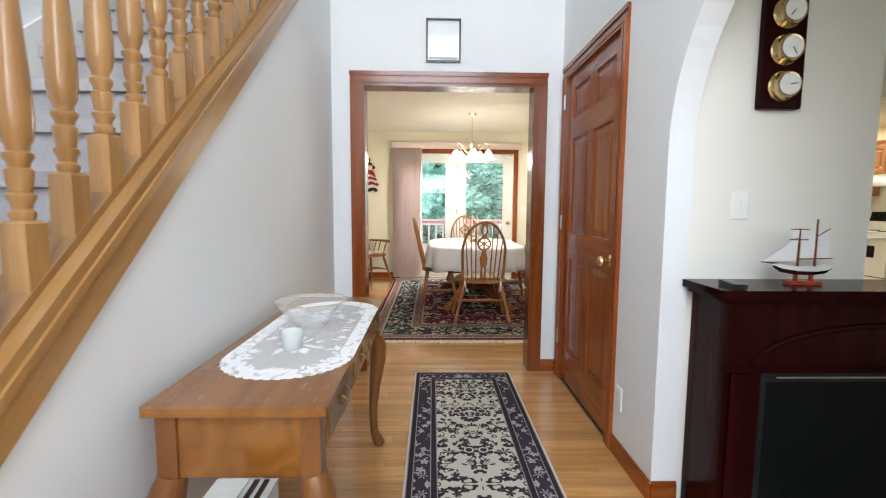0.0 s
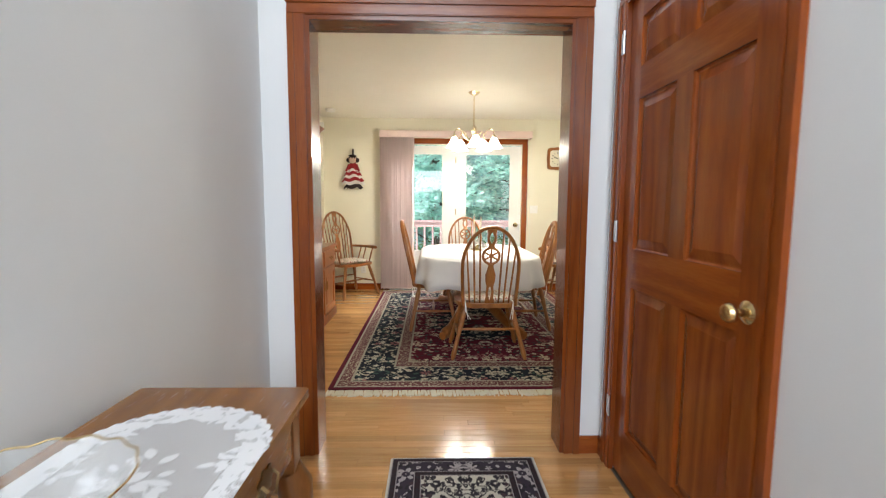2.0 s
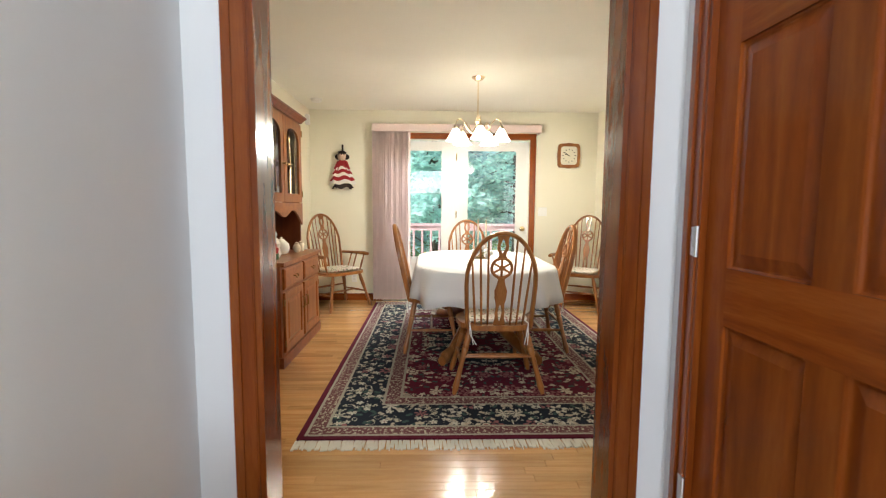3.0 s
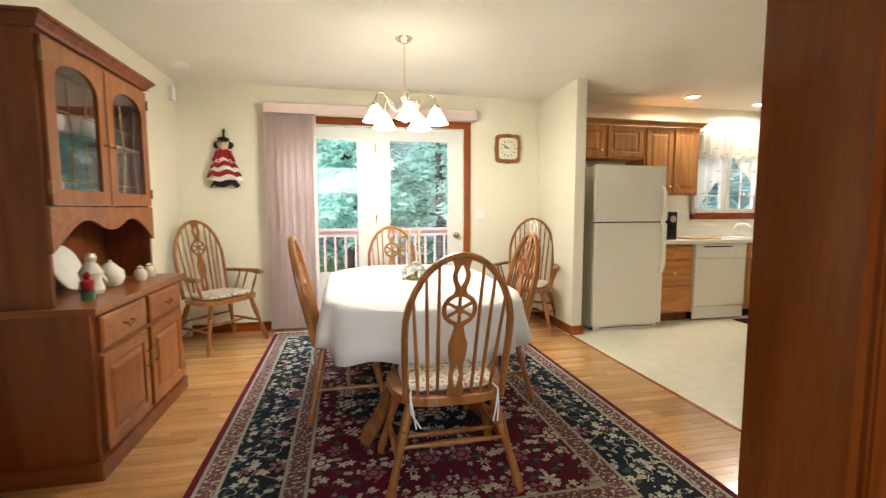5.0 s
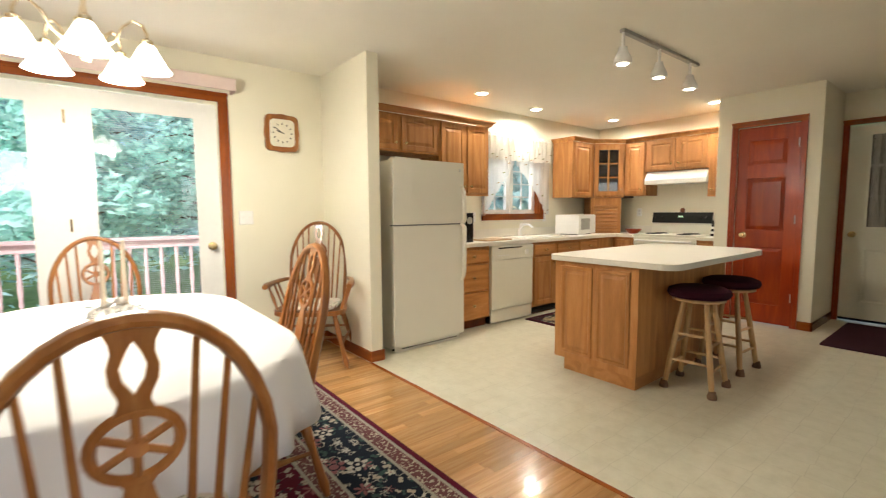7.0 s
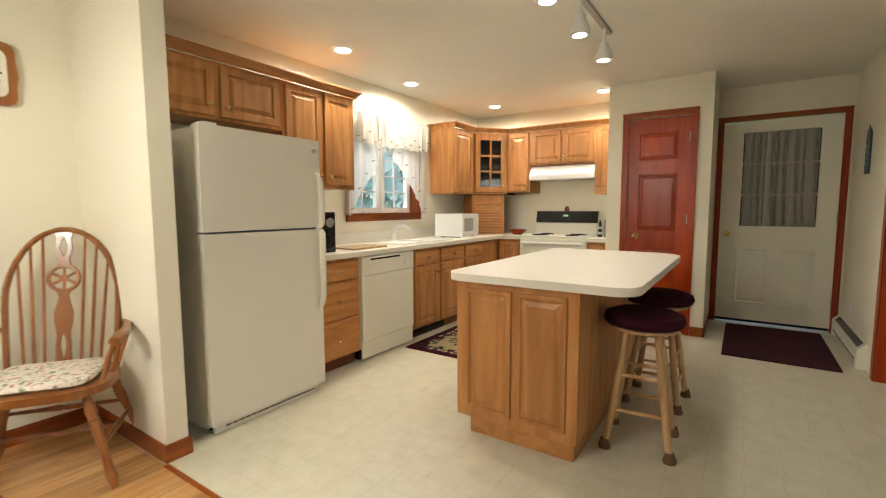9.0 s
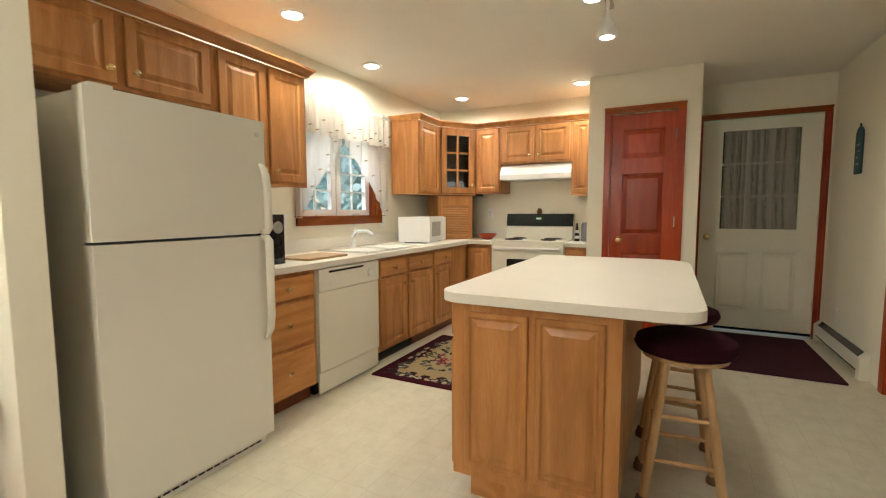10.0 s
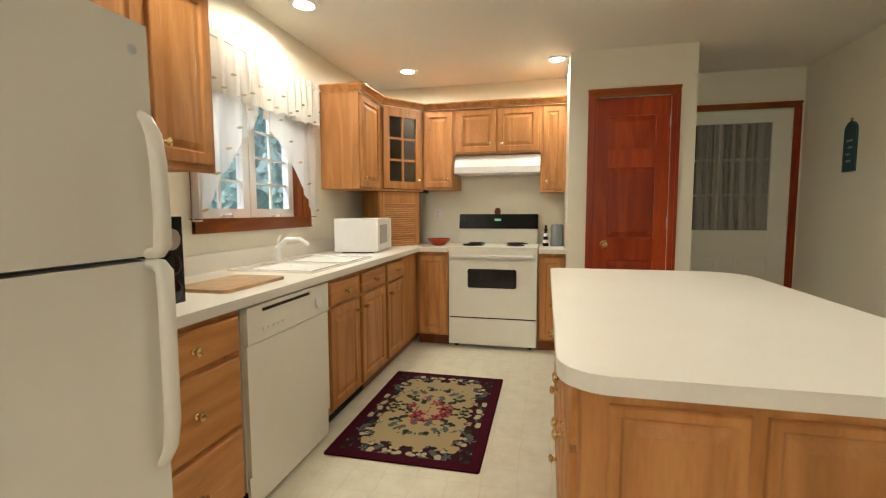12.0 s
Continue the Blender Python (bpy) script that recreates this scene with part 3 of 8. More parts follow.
for j, z in enumerate(rows_z):
    grid.append([bm.verts.new((G0 + 0.01 + (G1 - G0 - 0.02) * i / cols, -0.012 + 0.006 * math.sin(i * 0.9 + 0.3 * math.sin(i * 0.31)) * (0.5 if j in (0, 4) else 1), z)) for i in range(cols + 1)])
for j in range(len(rows_z) - 1):
    for i in range(cols):
        bm.faces.new((grid[j][i], grid[j][i + 1], grid[j + 1][i + 1], grid[j + 1][i]))
part("curtain", bm, DOOR_SHEER, door, "thin white gathered curtain", smooth=True)
for x, w in ((0.03, 0.05), (0.10, 0.03), (0.16, 0.022), (0.21, 0.04), (0.31, 0.035), (0.38, 0.06), (0.47, 0.03), (0.52, 0.075)):
    bm, g = bmesh.new(), []
    for z, s in ((GB, 1.3), (GB + 0.3, 1.0), (GT - 0.3, 0.85), (GT, 0.9)):
        g.append([bm.verts.new((G0 + x + w * (s - 1) * 0.5 + w * s * i / 6, -0.021 - 0.006 * math.sin(math.pi * i / 6), z)) for i in range(7)])
    for a, b in zip(g, g[1:]):
        for i in range(6):
            bm.faces.new((a[i], a[i + 1], b[i + 1], b[i]))
    part("pleat", bm, DOOR_SHEER, door, smooth=True)
round_knob(door, 0.07, 0.945)
for z in (0.3, 1.12, 1.9):
    part("hinge", lathe(bmesh.new(), [(0.006, z - 0.05), (0.006, z + 0.05)], 0.965, -0.012, 0, 8), STEEL, door)
part("weatherstrip", boxes((0, -0.004, 0.0, 0.97, 0.0, 0.025)), BLACK, door)

# ---- dining room ----
# glazed patio doors with a deck beyond
patio = thing("door_patio", "white double glazed patio doors, closed", "door", 0, YB + 0.05, 0, kind="structure")
GZ0, GZ1 = 0.56, 2.0


def leaf(x0, x1, g0, g1):
    bm = boxes((x0, 0, 0.02, g0, 0.045, PDT - 0.02), (g1, 0, 0.02, x1, 0.045, PDT - 0.02), (g0, 0, 0.02, g1, 0.045, GZ0), (g0, 0, GZ1, g1, 0.045, PDT - 0.02))
    d = part("leaf", bm, TRIMWHITE, patio, "white painted glazed leaf", bevel=0.002)
    fr = boxes((g0, -0.008, GZ0, g0 + 0.02, 0.0, GZ1), (g1 - 0.02, -0.008, GZ0, g1, 0.0, GZ1), (g0 + 0.02, -0.008, GZ0, g1 - 0.02, 0.0, GZ0 + 0.02), (g0 + 0.02, -0.008, GZ1 - 0.02, g1 - 0.02, 0.0, GZ1))
    part("glazing_bead", fr, TRIMWHITE, d)
    pane = part("pane", boxes((g0, 0.02, GZ0, g1, 0.024, GZ1)), GLASS, d, "clear glass pane")
    pane.visible_shadow = False
    return d


leaf(PD0 + 0.002, 0.55, PD0 + 0.13, 0.375)
right_leaf = leaf(0.555, PD1 - 0.002, 0.685, 1.362)
round_knob(right_leaf, 1.44, 0.96)
slat_mesh = None
for k in range(88):
    z = GZ0 + 0.022 + 0.016 * k
    if slat_mesh is None:
        ob = part("blind_slat", boxes((0.69, 0.027, -0.0003, 1.357, 0.0335, 0.0003)), TRIMWHITE, right_leaf, "thin white blind slat")
        slat_mesh = ob.data
    else:
        ob = new("blind_slat", slat_mesh)
        ob.parent = right_leaf
    ob.location.z = z
part("astragal", boxes((0.53, -0.012, 0.02, 0.56, 0.0, PDT - 0.02)), TRIMWHITE, patio)
for z in (0.3, 1.15, 1.9):
    part("hinge", lathe(bmesh.new(), [(0.006, z - 0.045), (0.006, z + 0.045)], 0.552, -0.016, 0, 8), BRASS, patio)

# vertical blinds drawn to the side, under a valance
blinds = thing("vertical_blinds", "mauve vertical blinds stacked to one side of the door", "blinds", 0, 0, 0)
bm = boxes((-0.535, YB - 0.15, 2.195, 1.625, YB - 0.138, 2.29), (-0.535, YB - 0.138, 2.195, -0.523, YB - 0.003, 2.29), (1.613, YB - 0.138, 2.195, 1.625, YB - 0.003, 2.29), (-0.523, YB - 0.138, 2.28, 1.613, YB - 0.003, 2.29))
part("valance", bm, BLINDS, blinds, "mauve fabric valance", bevel=0.001)
part("head_rail", boxes((-0.5, YB - 0.11, 2.24, 1.6, YB - 0.07, 2.275)), TRIMWHITE, blinds)
for k in range(24):
    bm = bmesh.new()
    x = -0.515 + k * 0.0195
    a = radians(62 + 8 * math.sin(k * 1.7))
    u, w = Vector((math.cos(a), math.sin(a), 0)), Vector((-math.sin(a), math.cos(a), 0))
    q = []
    for s in (-0.042, -0.02, 0.0, 0.02, 0.042):
        b = Vector((x, YB - 0.09, 0)) + u * s + w * (0.006 - 3.4 * s * s)
        q.append((b.x, b.y))
    prism(bm, q + [(px + 0.0012, py + 0.0005) for px, py in q[::-1]], "z", 0.03, 2.235)
    part("slat", bm, BLINDS, blinds)

# wall clock
clock = thing("wall_clock", "square wooden wall clock with a cream dial", "clock", 2.022, YB, 1.925)
out = []
for k in range(48):
    a = 2 * math.pi * k / 48
    c, s = math.cos(a), math.sin(a)
    r = (abs(c) ** 5 + abs(s) ** 5) ** -0.2 * (1 + 0.025 * math.cos(8 * a))
    out.append((0.148 * r * c, 0.160 * r * s))
part("case", prism(bmesh.new(), out, "y", -0.035, -0.003), CHAIR, clock, "carved oak clock case", bevel=0.006)
part("dial", prism(bmesh.new(), rounded(0.215, 0.235, 0.04), "y", -0.039, -0.034), plain("clock_dial", (0.74, 0.70, 0.58), 0.6), clock, "cream dial")
for k in range(12):
    a = radians(30 * k)
    bm = boxes((-0.004, -0.0415, 0.072, 0.004, -0.039, 0.088))
    bmesh.ops.rotate(bm, verts=bm.verts, matrix=Matrix.Rotation(a, 3, "Y"))
    part("hour_mark", bm, BLACK, clock)
for ang, ln, w in ((-72, 0.055, 0.007), (-56, 0.08, 0.005)):
    bm = boxes((-w / 2, -0.044, -0.012, w / 2, -0.042, ln))
    bmesh.ops.rotate(bm, verts=bm.verts, matrix=Matrix.Rotation(radians(ang), 3, "Y"))
    part("clock_hand", bm, BLACK, clock)

# hanging cloth doll, one mesh
bm = bmesh.new()
def tiers(bm, layers, seg=40):
    for r0, z0, r1, z1, m in layers:
        ring = []
        for r, z in ((r0, z0), (r1, z1)):
            ring.append([bm.verts.new((r * (1 + (0.11 * math.sin(9 * t + 20 * z0) if r == r1 else 0)) * math.cos(t), -0.045 + 0.45 * r * math.sin(t), z + (0.014 * math.sin(5 * t + 9 * z0) if r == r1 else 0))) for t in [2 * math.pi * k / seg for k in range(seg)]])
        for k in range(seg):
            f = bm.faces.new((ring[0][k], ring[0][(k + 1) % seg], ring[1][(k + 1) % seg], ring[1][k]))
            f.material_index = m
tiers(bm, [(0.04, 0.36, 0.085, 0.27, 0), (0.06, 0.29, 0.10, 0.235, 1), (0.085, 0.25, 0.12, 0.19, 0), (0.09, 0.20, 0.135, 0.15, 1), (0.11, 0.165, 0.15, 0.10, 0), (0.12, 0.115, 0.165, 0.055, 1), (0.10, 0.06, 0.13, 0.0, 2)])
n0 = len(bm.faces)
bmesh.ops.create_icosphere(bm, subdivisions=2, radius=0.062, matrix=Matrix.Translation((0, -0.05, 0.41)))
bm.faces.ensure_lookup_table()
for f in bm.faces[n0:]:
    f.material_index = 3 if f.calc_center_median().y < -0.06 and f.calc_center_median().z < 0.425 else 2
n0 = len(bm.faces)
lathe(bm, [(0.045, 0.452), (0.062, 0.458), (0.035, 0.474), (0, 0.4745)], 0, -0.05, 0, 14)
for sx in (-1, 1):
    bmesh.ops.create_icosphere(bm, subdivisions=2, radius=0.036, matrix=Matrix.Translation((sx * 0.058, -0.045, 0.40)))
tube(bm, [(0, -0.03, 0.46), (0, -0.012, 0.56)], 0.012, 6)
tube(bm, [(-0.05, -0.05, 0.34), (-0.09, -0.06, 0.24)], 0.018, 8)
tube(bm, [(0.05, -0.05, 0.34), (0.09, -0.06, 0.24)], 0.018, 8)
bm.faces.ensure_lookup_table()
for f in bm.faces[n0:]:
    f.material_index = 2 if f.calc_center_median().z > 0.36 else 0
doll = part("hanging_doll", bm, [plain("red_cloth", (0.30, 0.025, 0.03), 0.9), plain("white_ruffle", (0.75, 0.72, 0.68), 0.9), plain("black_yarn", (0.03, 0.022, 0.02), 0.9), plain("muslin", (0.6, 0.42, 0.32), 0.9)], smooth=False)
doll.matrix_basis = pose(-0.93, YB, 1.48)
tagged(doll, "cloth doll in a red and white ruffled dress", "doll")


def wall_plate(x, y, z, rz, kind, label, w=0.072, h=0.115):
    """A white switch or outlet plate; its face looks to local -y."""
    r = thing(kind, label, "switch" if "switch" in kind else "outlet", x, y, z, rz)
    part("plate", steps(bmesh.new(), [(-w / 2, -h / 2, w / 2, h / 2, 0.0), (-w / 2, -h / 2, w / 2, h / 2, -0.003), (-w / 2 + 0.004, -h / 2 + 0.004, w / 2 - 0.004, h / 2 - 0.004, -0.006)]), PLATE, r)
    if "switch" in kind:
        for dx in ((0,) if w < 0.1 else (-0.023, 0.023)):
            part("toggle", boxes((dx - 0.005, -0.016, -0.004, dx + 0.005, -0.006, 0.012)), PLATE, r)
    else:
        for dz in (-0.02, 0.02):
            part("socket", prism(bmesh.new(), rounded(0.033, 0.028, 0.01, 3, 0, dz), "y", -0.0075, -0.006), plain("socket_face", (0.7, 0.69, 0.66), 0.4), r)
    return r


wall_plate(1.70, YB, 1.19, 0, "light_switch", "white double switch plate on the cream wall", 0.116)
wall_plate(-0.80, YB, 0.30, 0, "wall_outlet", "white outlet plate low on the cream wall")
wall_plate(FR, 2.33, 0.30, -90, "wall_outlet", "white outlet plate low on the foyer wall")
wall_plate(1.362, 1.99, 1.25, 0, "light_switch", "white switch plate above the mantel")

# ceiling devices
sm = thing("smoke_detector", "round white smoke detector on the ceiling", "detector", -1.12, 7.36, CEIL)
part("body", lathe(bmesh.new(), [(0, -0.035), (0.05, -0.034), (0.062, -0.026), (0.065, -0.008), (0.07, 0)], seg=24), PLATE, sm, smooth=True)
al = thing("wall_sensor", "small white sensor box high in the corner", "sensor", XL, 7.78, 2.33)
part("body", boxes((0.0, -0.035, -0.06, 0.045, 0.035, 0.06)), PLATE, al, bevel=0.008)

# rug with a woven pattern and fringed ends
def blossoms(t, v, scale, rnd, petals, size):
    """Scattered flowers: masks of the petals, the heart and a ring between them, and three random tones."""
    cell = add(t, "TexVoronoi", Scale=scale, Randomness=rnd)
    t.links.new(v, cell.inputs["Vector"])
    off = t.nodes.new("ShaderNodeVectorMath")
    off.operation = "SUBTRACT"
    t.links.new(v, off.inputs[0])
    t.links.new(cell.outputs["Position"], off.inputs[1])
    sep, tone = add(t, "SeparateXYZ"), add(t, "SeparateColor")
    t.links.new(off.outputs[0], sep.inputs[0])
    t.links.new(cell.outputs["Color"], tone.inputs[0])
    angle = calc(t, "ADD", calc(t, "ARCTAN2", sep.outputs[1], sep.outputs[0]), calc(t, "MULTIPLY", tone.outputs[2], 6.28))
    lobes = calc(t, "ABSOLUTE", calc(t, "COSINE", calc(t, "MULTIPLY", angle, petals / 2)))
    reach = calc(t, "MULTIPLY", calc(t, "MULTIPLY_ADD", lobes, 0.55, 0.4), size)
    r = cell.outputs["Distance"]
    body, heart = calc(t, "LESS_THAN", r, reach), calc(t, "LESS_THAN", r, size * 0.2)
    ring = calc(t, "MULTIPLY", calc(t, "GREATER_THAN", r, size * 0.36), calc(t, "LESS_THAN", r, size * 0.5))
    return body, heart, ring, tone.outputs


def persian(name, w, l, field, dark, light, accent, border_w, density, medallion=True, vine_w=0.05, vine_c=(0.05, 0.06, 0.055), border_c=(0.3, 0.3, 0.3), leaf_tint=(0.04, 0.075, 0.07)):
    """A symmetrical floral rug: plain edge, guard bands, a dark main border of rosettes and a field of blossoms with a medallion."""
    m, t, p = nodes_of(name)
    tc = add(t, "TexCoord")
    sep = add(t, "SeparateXYZ")
    t.links.new(tc.outputs["Object"], sep.inputs[0])
    ax, ay = calc(t, "ABSOLUTE", sep.outputs[0]), calc(t, "ABSOLUTE", sep.outputs[1])
    edge = calc(t, "MINIMUM", calc(t, "SUBTRACT", w / 2, ax), calc(t, "SUBTRACT", l / 2, ay))
    comb = add(t, "CombineXYZ")
    t.links.new(ax, comb.inputs[0])
    t.links.new(ay, comb.inputs[1])
    v = comb.outputs[0]
    flower = blossoms(t, v, density, 0.8, 6, 0.46)
    small = blossoms(t, v, density * 2.1, 1.0, 5, 0.42)
    leafs = blossoms(t, v, density * 3.1, 1.0, 2, 0.52)
    vine_n = noise_at(t, v, density * 0.9, 2)
    vine = calc(t, "LESS_THAN", calc(t, "PINGPONG", calc(t, "MULTIPLY", vine_n, 5.0), 0.5), vine_w)
    r2 = calc(t, "SQRT", calc(t, "ADD", calc(t, "POWER", calc(t, "DIVIDE", ax, w * 0.21), 2.0), calc(t, "POWER", calc(t, "DIVIDE", ay, l * 0.17), 2.0)))
    lob = calc(t, "ADD", r2, calc(t, "MULTIPLY", calc(t, "SINE", calc(t, "MULTIPLY", calc(t, "ARCTAN2", ay, ax), 12.0)), 0.07))
    medal = calc(t, "LESS_THAN", lob, 1.0)
    medal_in = calc(t, "LESS_THAN", lob, 0.55)
    corner = calc(t, "GREATER_THAN", calc(t, "ADD", calc(t, "DIVIDE", ax, w * 0.36), calc(t, "DIVIDE", ay, l * 0.37)), 1.62)
    base = mixed(t, 0.0, field, dark)
    if medallion:
        base = mixed(t, medal, field, dark)
        base = mixed(t, medal_in, base, field)
        base = mixed(t, corner, base, tuple(c * 0.6 for c in light))
    b0, b1, b2, b3 = [border_w * k for k in (0.08, 0.26, 0.80, 1.0)]
    def inside(d):
        return calc(t, "GREATER_THAN", edge, d)
    guard = mixed(t, calc(t, "GREATER_THAN", noise_at(t, v, 55.0, 1), 0.57), tuple(c * 0.55 for c in accent), tuple(c * 0.8 for c in light))
    ground = mixed(t, inside(b3), mixed(t, inside(b2), mixed(t, inside(b1), mixed(t, inside(b0), field, guard), dark), guard), base)
    band = calc(t, "MULTIPLY", inside(b1), calc(t, "SUBTRACT", 1.0, inside(b2)))
    open_ = calc(t, "MAXIMUM", band, inside(b3))
    pale = mixed(t, band, light, border_c)
    tone = mixed(t, calc(t, "GREATER_THAN", flower[3][0], 0.5), pale, accent)
    leaf_c = mixed(t, calc(t, "GREATER_THAN", leafs[3][1], 0.45), leaf_tint, tuple(x * 0.75 for x in light))
    c = mixed(t, calc(t, "MULTIPLY", open_, vine), ground, mixed(t, band, vine_c, border_c))
    c = mixed(t, calc(t, "MULTIPLY", open_, calc(t, "MULTIPLY", leafs[0], calc(t, "GREATER_THAN", leafs[3][0], 0.3))), c, leaf_c)
    c = mixed(t, calc(t, "MULTIPLY", open_, calc(t, "MULTIPLY", small[0], calc(t, "GREATER_THAN", small[3][0], 0.35))), c, mixed(t, small[1], pale, accent))
    c = mixed(t, calc(t, "MULTIPLY", open_, flower[0]), c, mixed(t, flower[2], tone, mixed(t, band, field, dark)))
    c = mixed(t, calc(t, "MULTIPLY", open_, flower[1]), c, accent)
    for d in (b0, b1, b2, b3):
        line = calc(t, "LESS_THAN", calc(t, "ABSOLUTE", calc(t, "SUBTRACT", edge, d)), border_w * 0.016)
        c = mixed(t, line, c, tuple(x * 0.7 for x in border_c))
    pile = noise_at(t, tc.outputs["Object"], 420.0, 2)
    c = mixed(t, 0.35, c, mixed(t, pile, (0.2, 0.2, 0.2), (1, 1, 1)), "MULTIPLY")
    t.links.new(c, p.inputs["Base Color"])
    p.inputs["Roughness"].default_value = 0.95
    p.inputs["Specular IOR Level"].default_value = 0.12
    bumped(t, p, pile, 0.5)
    return m


def rug(name, x0, y0, x1, y1, mat, label, fringe=0.0, th=0.012):
    w, l = x1 - x0, y1 - y0
    r = thing(name, label, "rug", (x0 + x1) / 2, (y0 + y1) / 2, 0.001)
    bm = prism(bmesh.new(), rounded(w, l, 0.01, 2), "z", 0, th)
    part("woven_field", bm, mat, r, bevel=0.003)
    if fringe:
        for s in (-1, 1):
            bm = bmesh.new()
            n = int(w / 0.009)
            for k in range(n):
                x = -w / 2 + w * (k + 0.5) / n
                d = fringe * (0.75 + 0.35 * random.random())
                y = s * l / 2
                box(bm, x - 0.0035, min(y, y + s * d), 0.0, x + 0.0035, max(y, y + s * d), 0.005)
            for vtx in bm.verts:
                vtx.co.x += 0.006 * math.sin(vtx.co.x * 400 + abs(vtx.co.y) * 90)
            part("fringe", bm, plain("cotton_fringe", (0.66, 0.62, 0.52), 0.95), r, "cream cotton fringe")["kind"] = "stuff"
    return r


RUG = persian("persian_pile", 2.36, 3.44, (0.10, 0.008, 0.022), (0.012, 0.016, 0.026), (0.52, 0.46, 0.36), (0.25, 0.10, 0.105), 0.52, 7.0, vine_w=0.035, vine_c=(0.03, 0.035, 0.045), border_c=(0.48, 0.45, 0.37))
rug("area_rug", -0.49, 4.26, 1.87, 7.70, RUG, "burgundy and navy floral rug under the dining table", 0.09)
RUNNER = persian("runner_pile", 0.70, 2.7, (0.62, 0.59, 0.52), (0.05, 0.04, 0.06), (0.045, 0.04, 0.05), (0.07, 0.045, 0.055), 0.15, 8.0, False, 0.075, (0.04, 0.035, 0.045), (0.44, 0.40, 0.42), (0.05, 0.045, 0.055))
rug("runner_rug", 0.01, 0.75, 0.71, 3.437, RUNNER, "cream and dark floral runner on the floorboards", 0.0, 0.009)

# dining table, its cloth and centrepiece
TX, TY = 0.68, 6.13
tb = thing("dining_table", "oak pedestal dining table under a white cloth", "table", TX, TY, 0.013)
part("tabletop", prism(bmesh.new(), rounded(1.14, 1.80, 0.5, 12), "z", 0.715, 0.742), CHAIR, tb, bevel=0.006)
part("pedestal", lathe(bmesh.new(), [(0.05, 0.12), (0.11, 0.14), (0.13, 0.22), (0.09, 0.34), (0.12, 0.45), (0.13, 0.56), (0.08, 0.64), (0.16, 0.70), (0.2, 0.715)], seg=20), CHAIR, tb, smooth=True)
for sx in (-1, 1):
    for sy in (-1, 1):
        bm = bmesh.new()
        tube(bm, [(sx * 0.05, sy * 0.1, 0.24), (sx * 0.13, sy * 0.28, 0.22), (sx * 0.22, sy * 0.47, 0.13), (sx * 0.30, sy * 0.65, 0.07), (sx * 0.35, sy * 0.74, 0.055), (sx * 0.375, sy * 0.80, 0.045)], [0.07, 0.07, 0.055, 0.045, 0.055, 0.04], 10, flat=0.8)
        part("foot", bm, CHAIR, tb, smooth=True)
cl = thing("tablecloth", "white cloth hanging over the oval dining table", "tablecloth", TX, TY, 0.757)
bm = bmesh.new()
base = rounded(1.16, 1.84, 0.52, 24)
nb = len(base)
loops = []
for j, (grow, z) in enumerate(((-0.25, 0.0), (-0.02, 0.0), (0.0, -0.006), (0.012, -0.03), (0.025, -0.11), (0.035, -0.18), (0.04, -0.245))):
    ring = []
    for k, (x, y) in enumerate(base):
        d = Vector((x, y)).normalized()
        a = math.atan2(y, x)
        wave = (0.5 + 0.5 * math.sin(21 * a + 2.1 * math.sin(5 * a))) * max(0, j - 2) / 4
        g = grow + 0.06 * wave
        drop = z - (0.03 * math.sin(4 * a + 0.6) ** 2 + 0.012 * math.sin(17 * a) if j == 6 else 0)
        ring.append(bm.verts.new((x + d.x * g, y + d.y * g, drop)))
    loops.append(ring)
bm.faces.new(loops[0])
for a, b in zip(loops, loops[1:]):
    for k in range(nb):
        bm.faces.new((a[k], a[(k + 1) % nb], b[(k + 1) % nb], b[k]))
cloth = part("cloth", bm, CLOTH, cl, smooth=True)
so = cloth.modifiers.new("solid", "SOLIDIFY")
so.thickness = 0.002
cp = thing("centerpiece", "white flower ring with two tall candles on the table", "centerpiece", TX + 0.02, TY + 0.08, 0.757)
part("holder", lathe(bmesh.new(), [(0.06, 0), (0.07, 0.01), (0.03, 0.03), (0.02, 0.06)], seg=16), BRASS, cp, smooth=True)
for dx in (-0.035, 0.04):
    part("candle", lathe(bmesh.new(), [(0.011, 0.06), (0.008, 0.36), (0.004, 0.37)], dx, 0.01, 0, 12), plain("cream_wax", (0.72, 0.6, 0.45), 0.5), cp, "cream taper candle", smooth=True)
FLOWER, LEAFM = plain("white_petals", (0.75, 0.71, 0.66), 0.8), plain("dark_leaves", (0.03, 0.05, 0.03), 0.7)
for k in range(15):
    a, r = k * 2.4, 0.015 + 0.021 * k ** 0.5
    c0 = Vector((r * math.cos(a), r * math.sin(a), 0.12 - 0.9 * r + 0.012 * math.sin(3 * k)))
    up = (c0 - Vector((0, 0, 0.0))).normalized()
    q = up.to_track_quat("Z", "Y").to_matrix()
    bm = bmesh.new()
    for count, reach, rise in ((3, 0.010, 0.022), (5, 0.019, 0.017), (6, 0.030, 0.007)):
        for m in range(count):
            t0 = 6.283 * m / count + count
            e, sd_ = Vector((math.cos(t0), math.sin(t0), 0)), Vector((-math.sin(t0), math.cos(t0), 0))
            pts = [Vector((0, 0, -0.008)), e * reach * 0.7 + sd_ * reach * 0.7 + Vector((0, 0, rise * 0.4)), e * reach + sd_ * reach * 0.4 + Vector((0, 0, rise)), e * reach - sd_ * reach * 0.4 + Vector((0, 0, rise)), e * reach * 0.7 - sd_ * reach * 0.7 + Vector((0, 0, rise * 0.4))]
            bm.faces.new([bm.verts.new(c0 + q @ p_) for p_ in pts])
    part("rose", bm, FLOWER, cp)
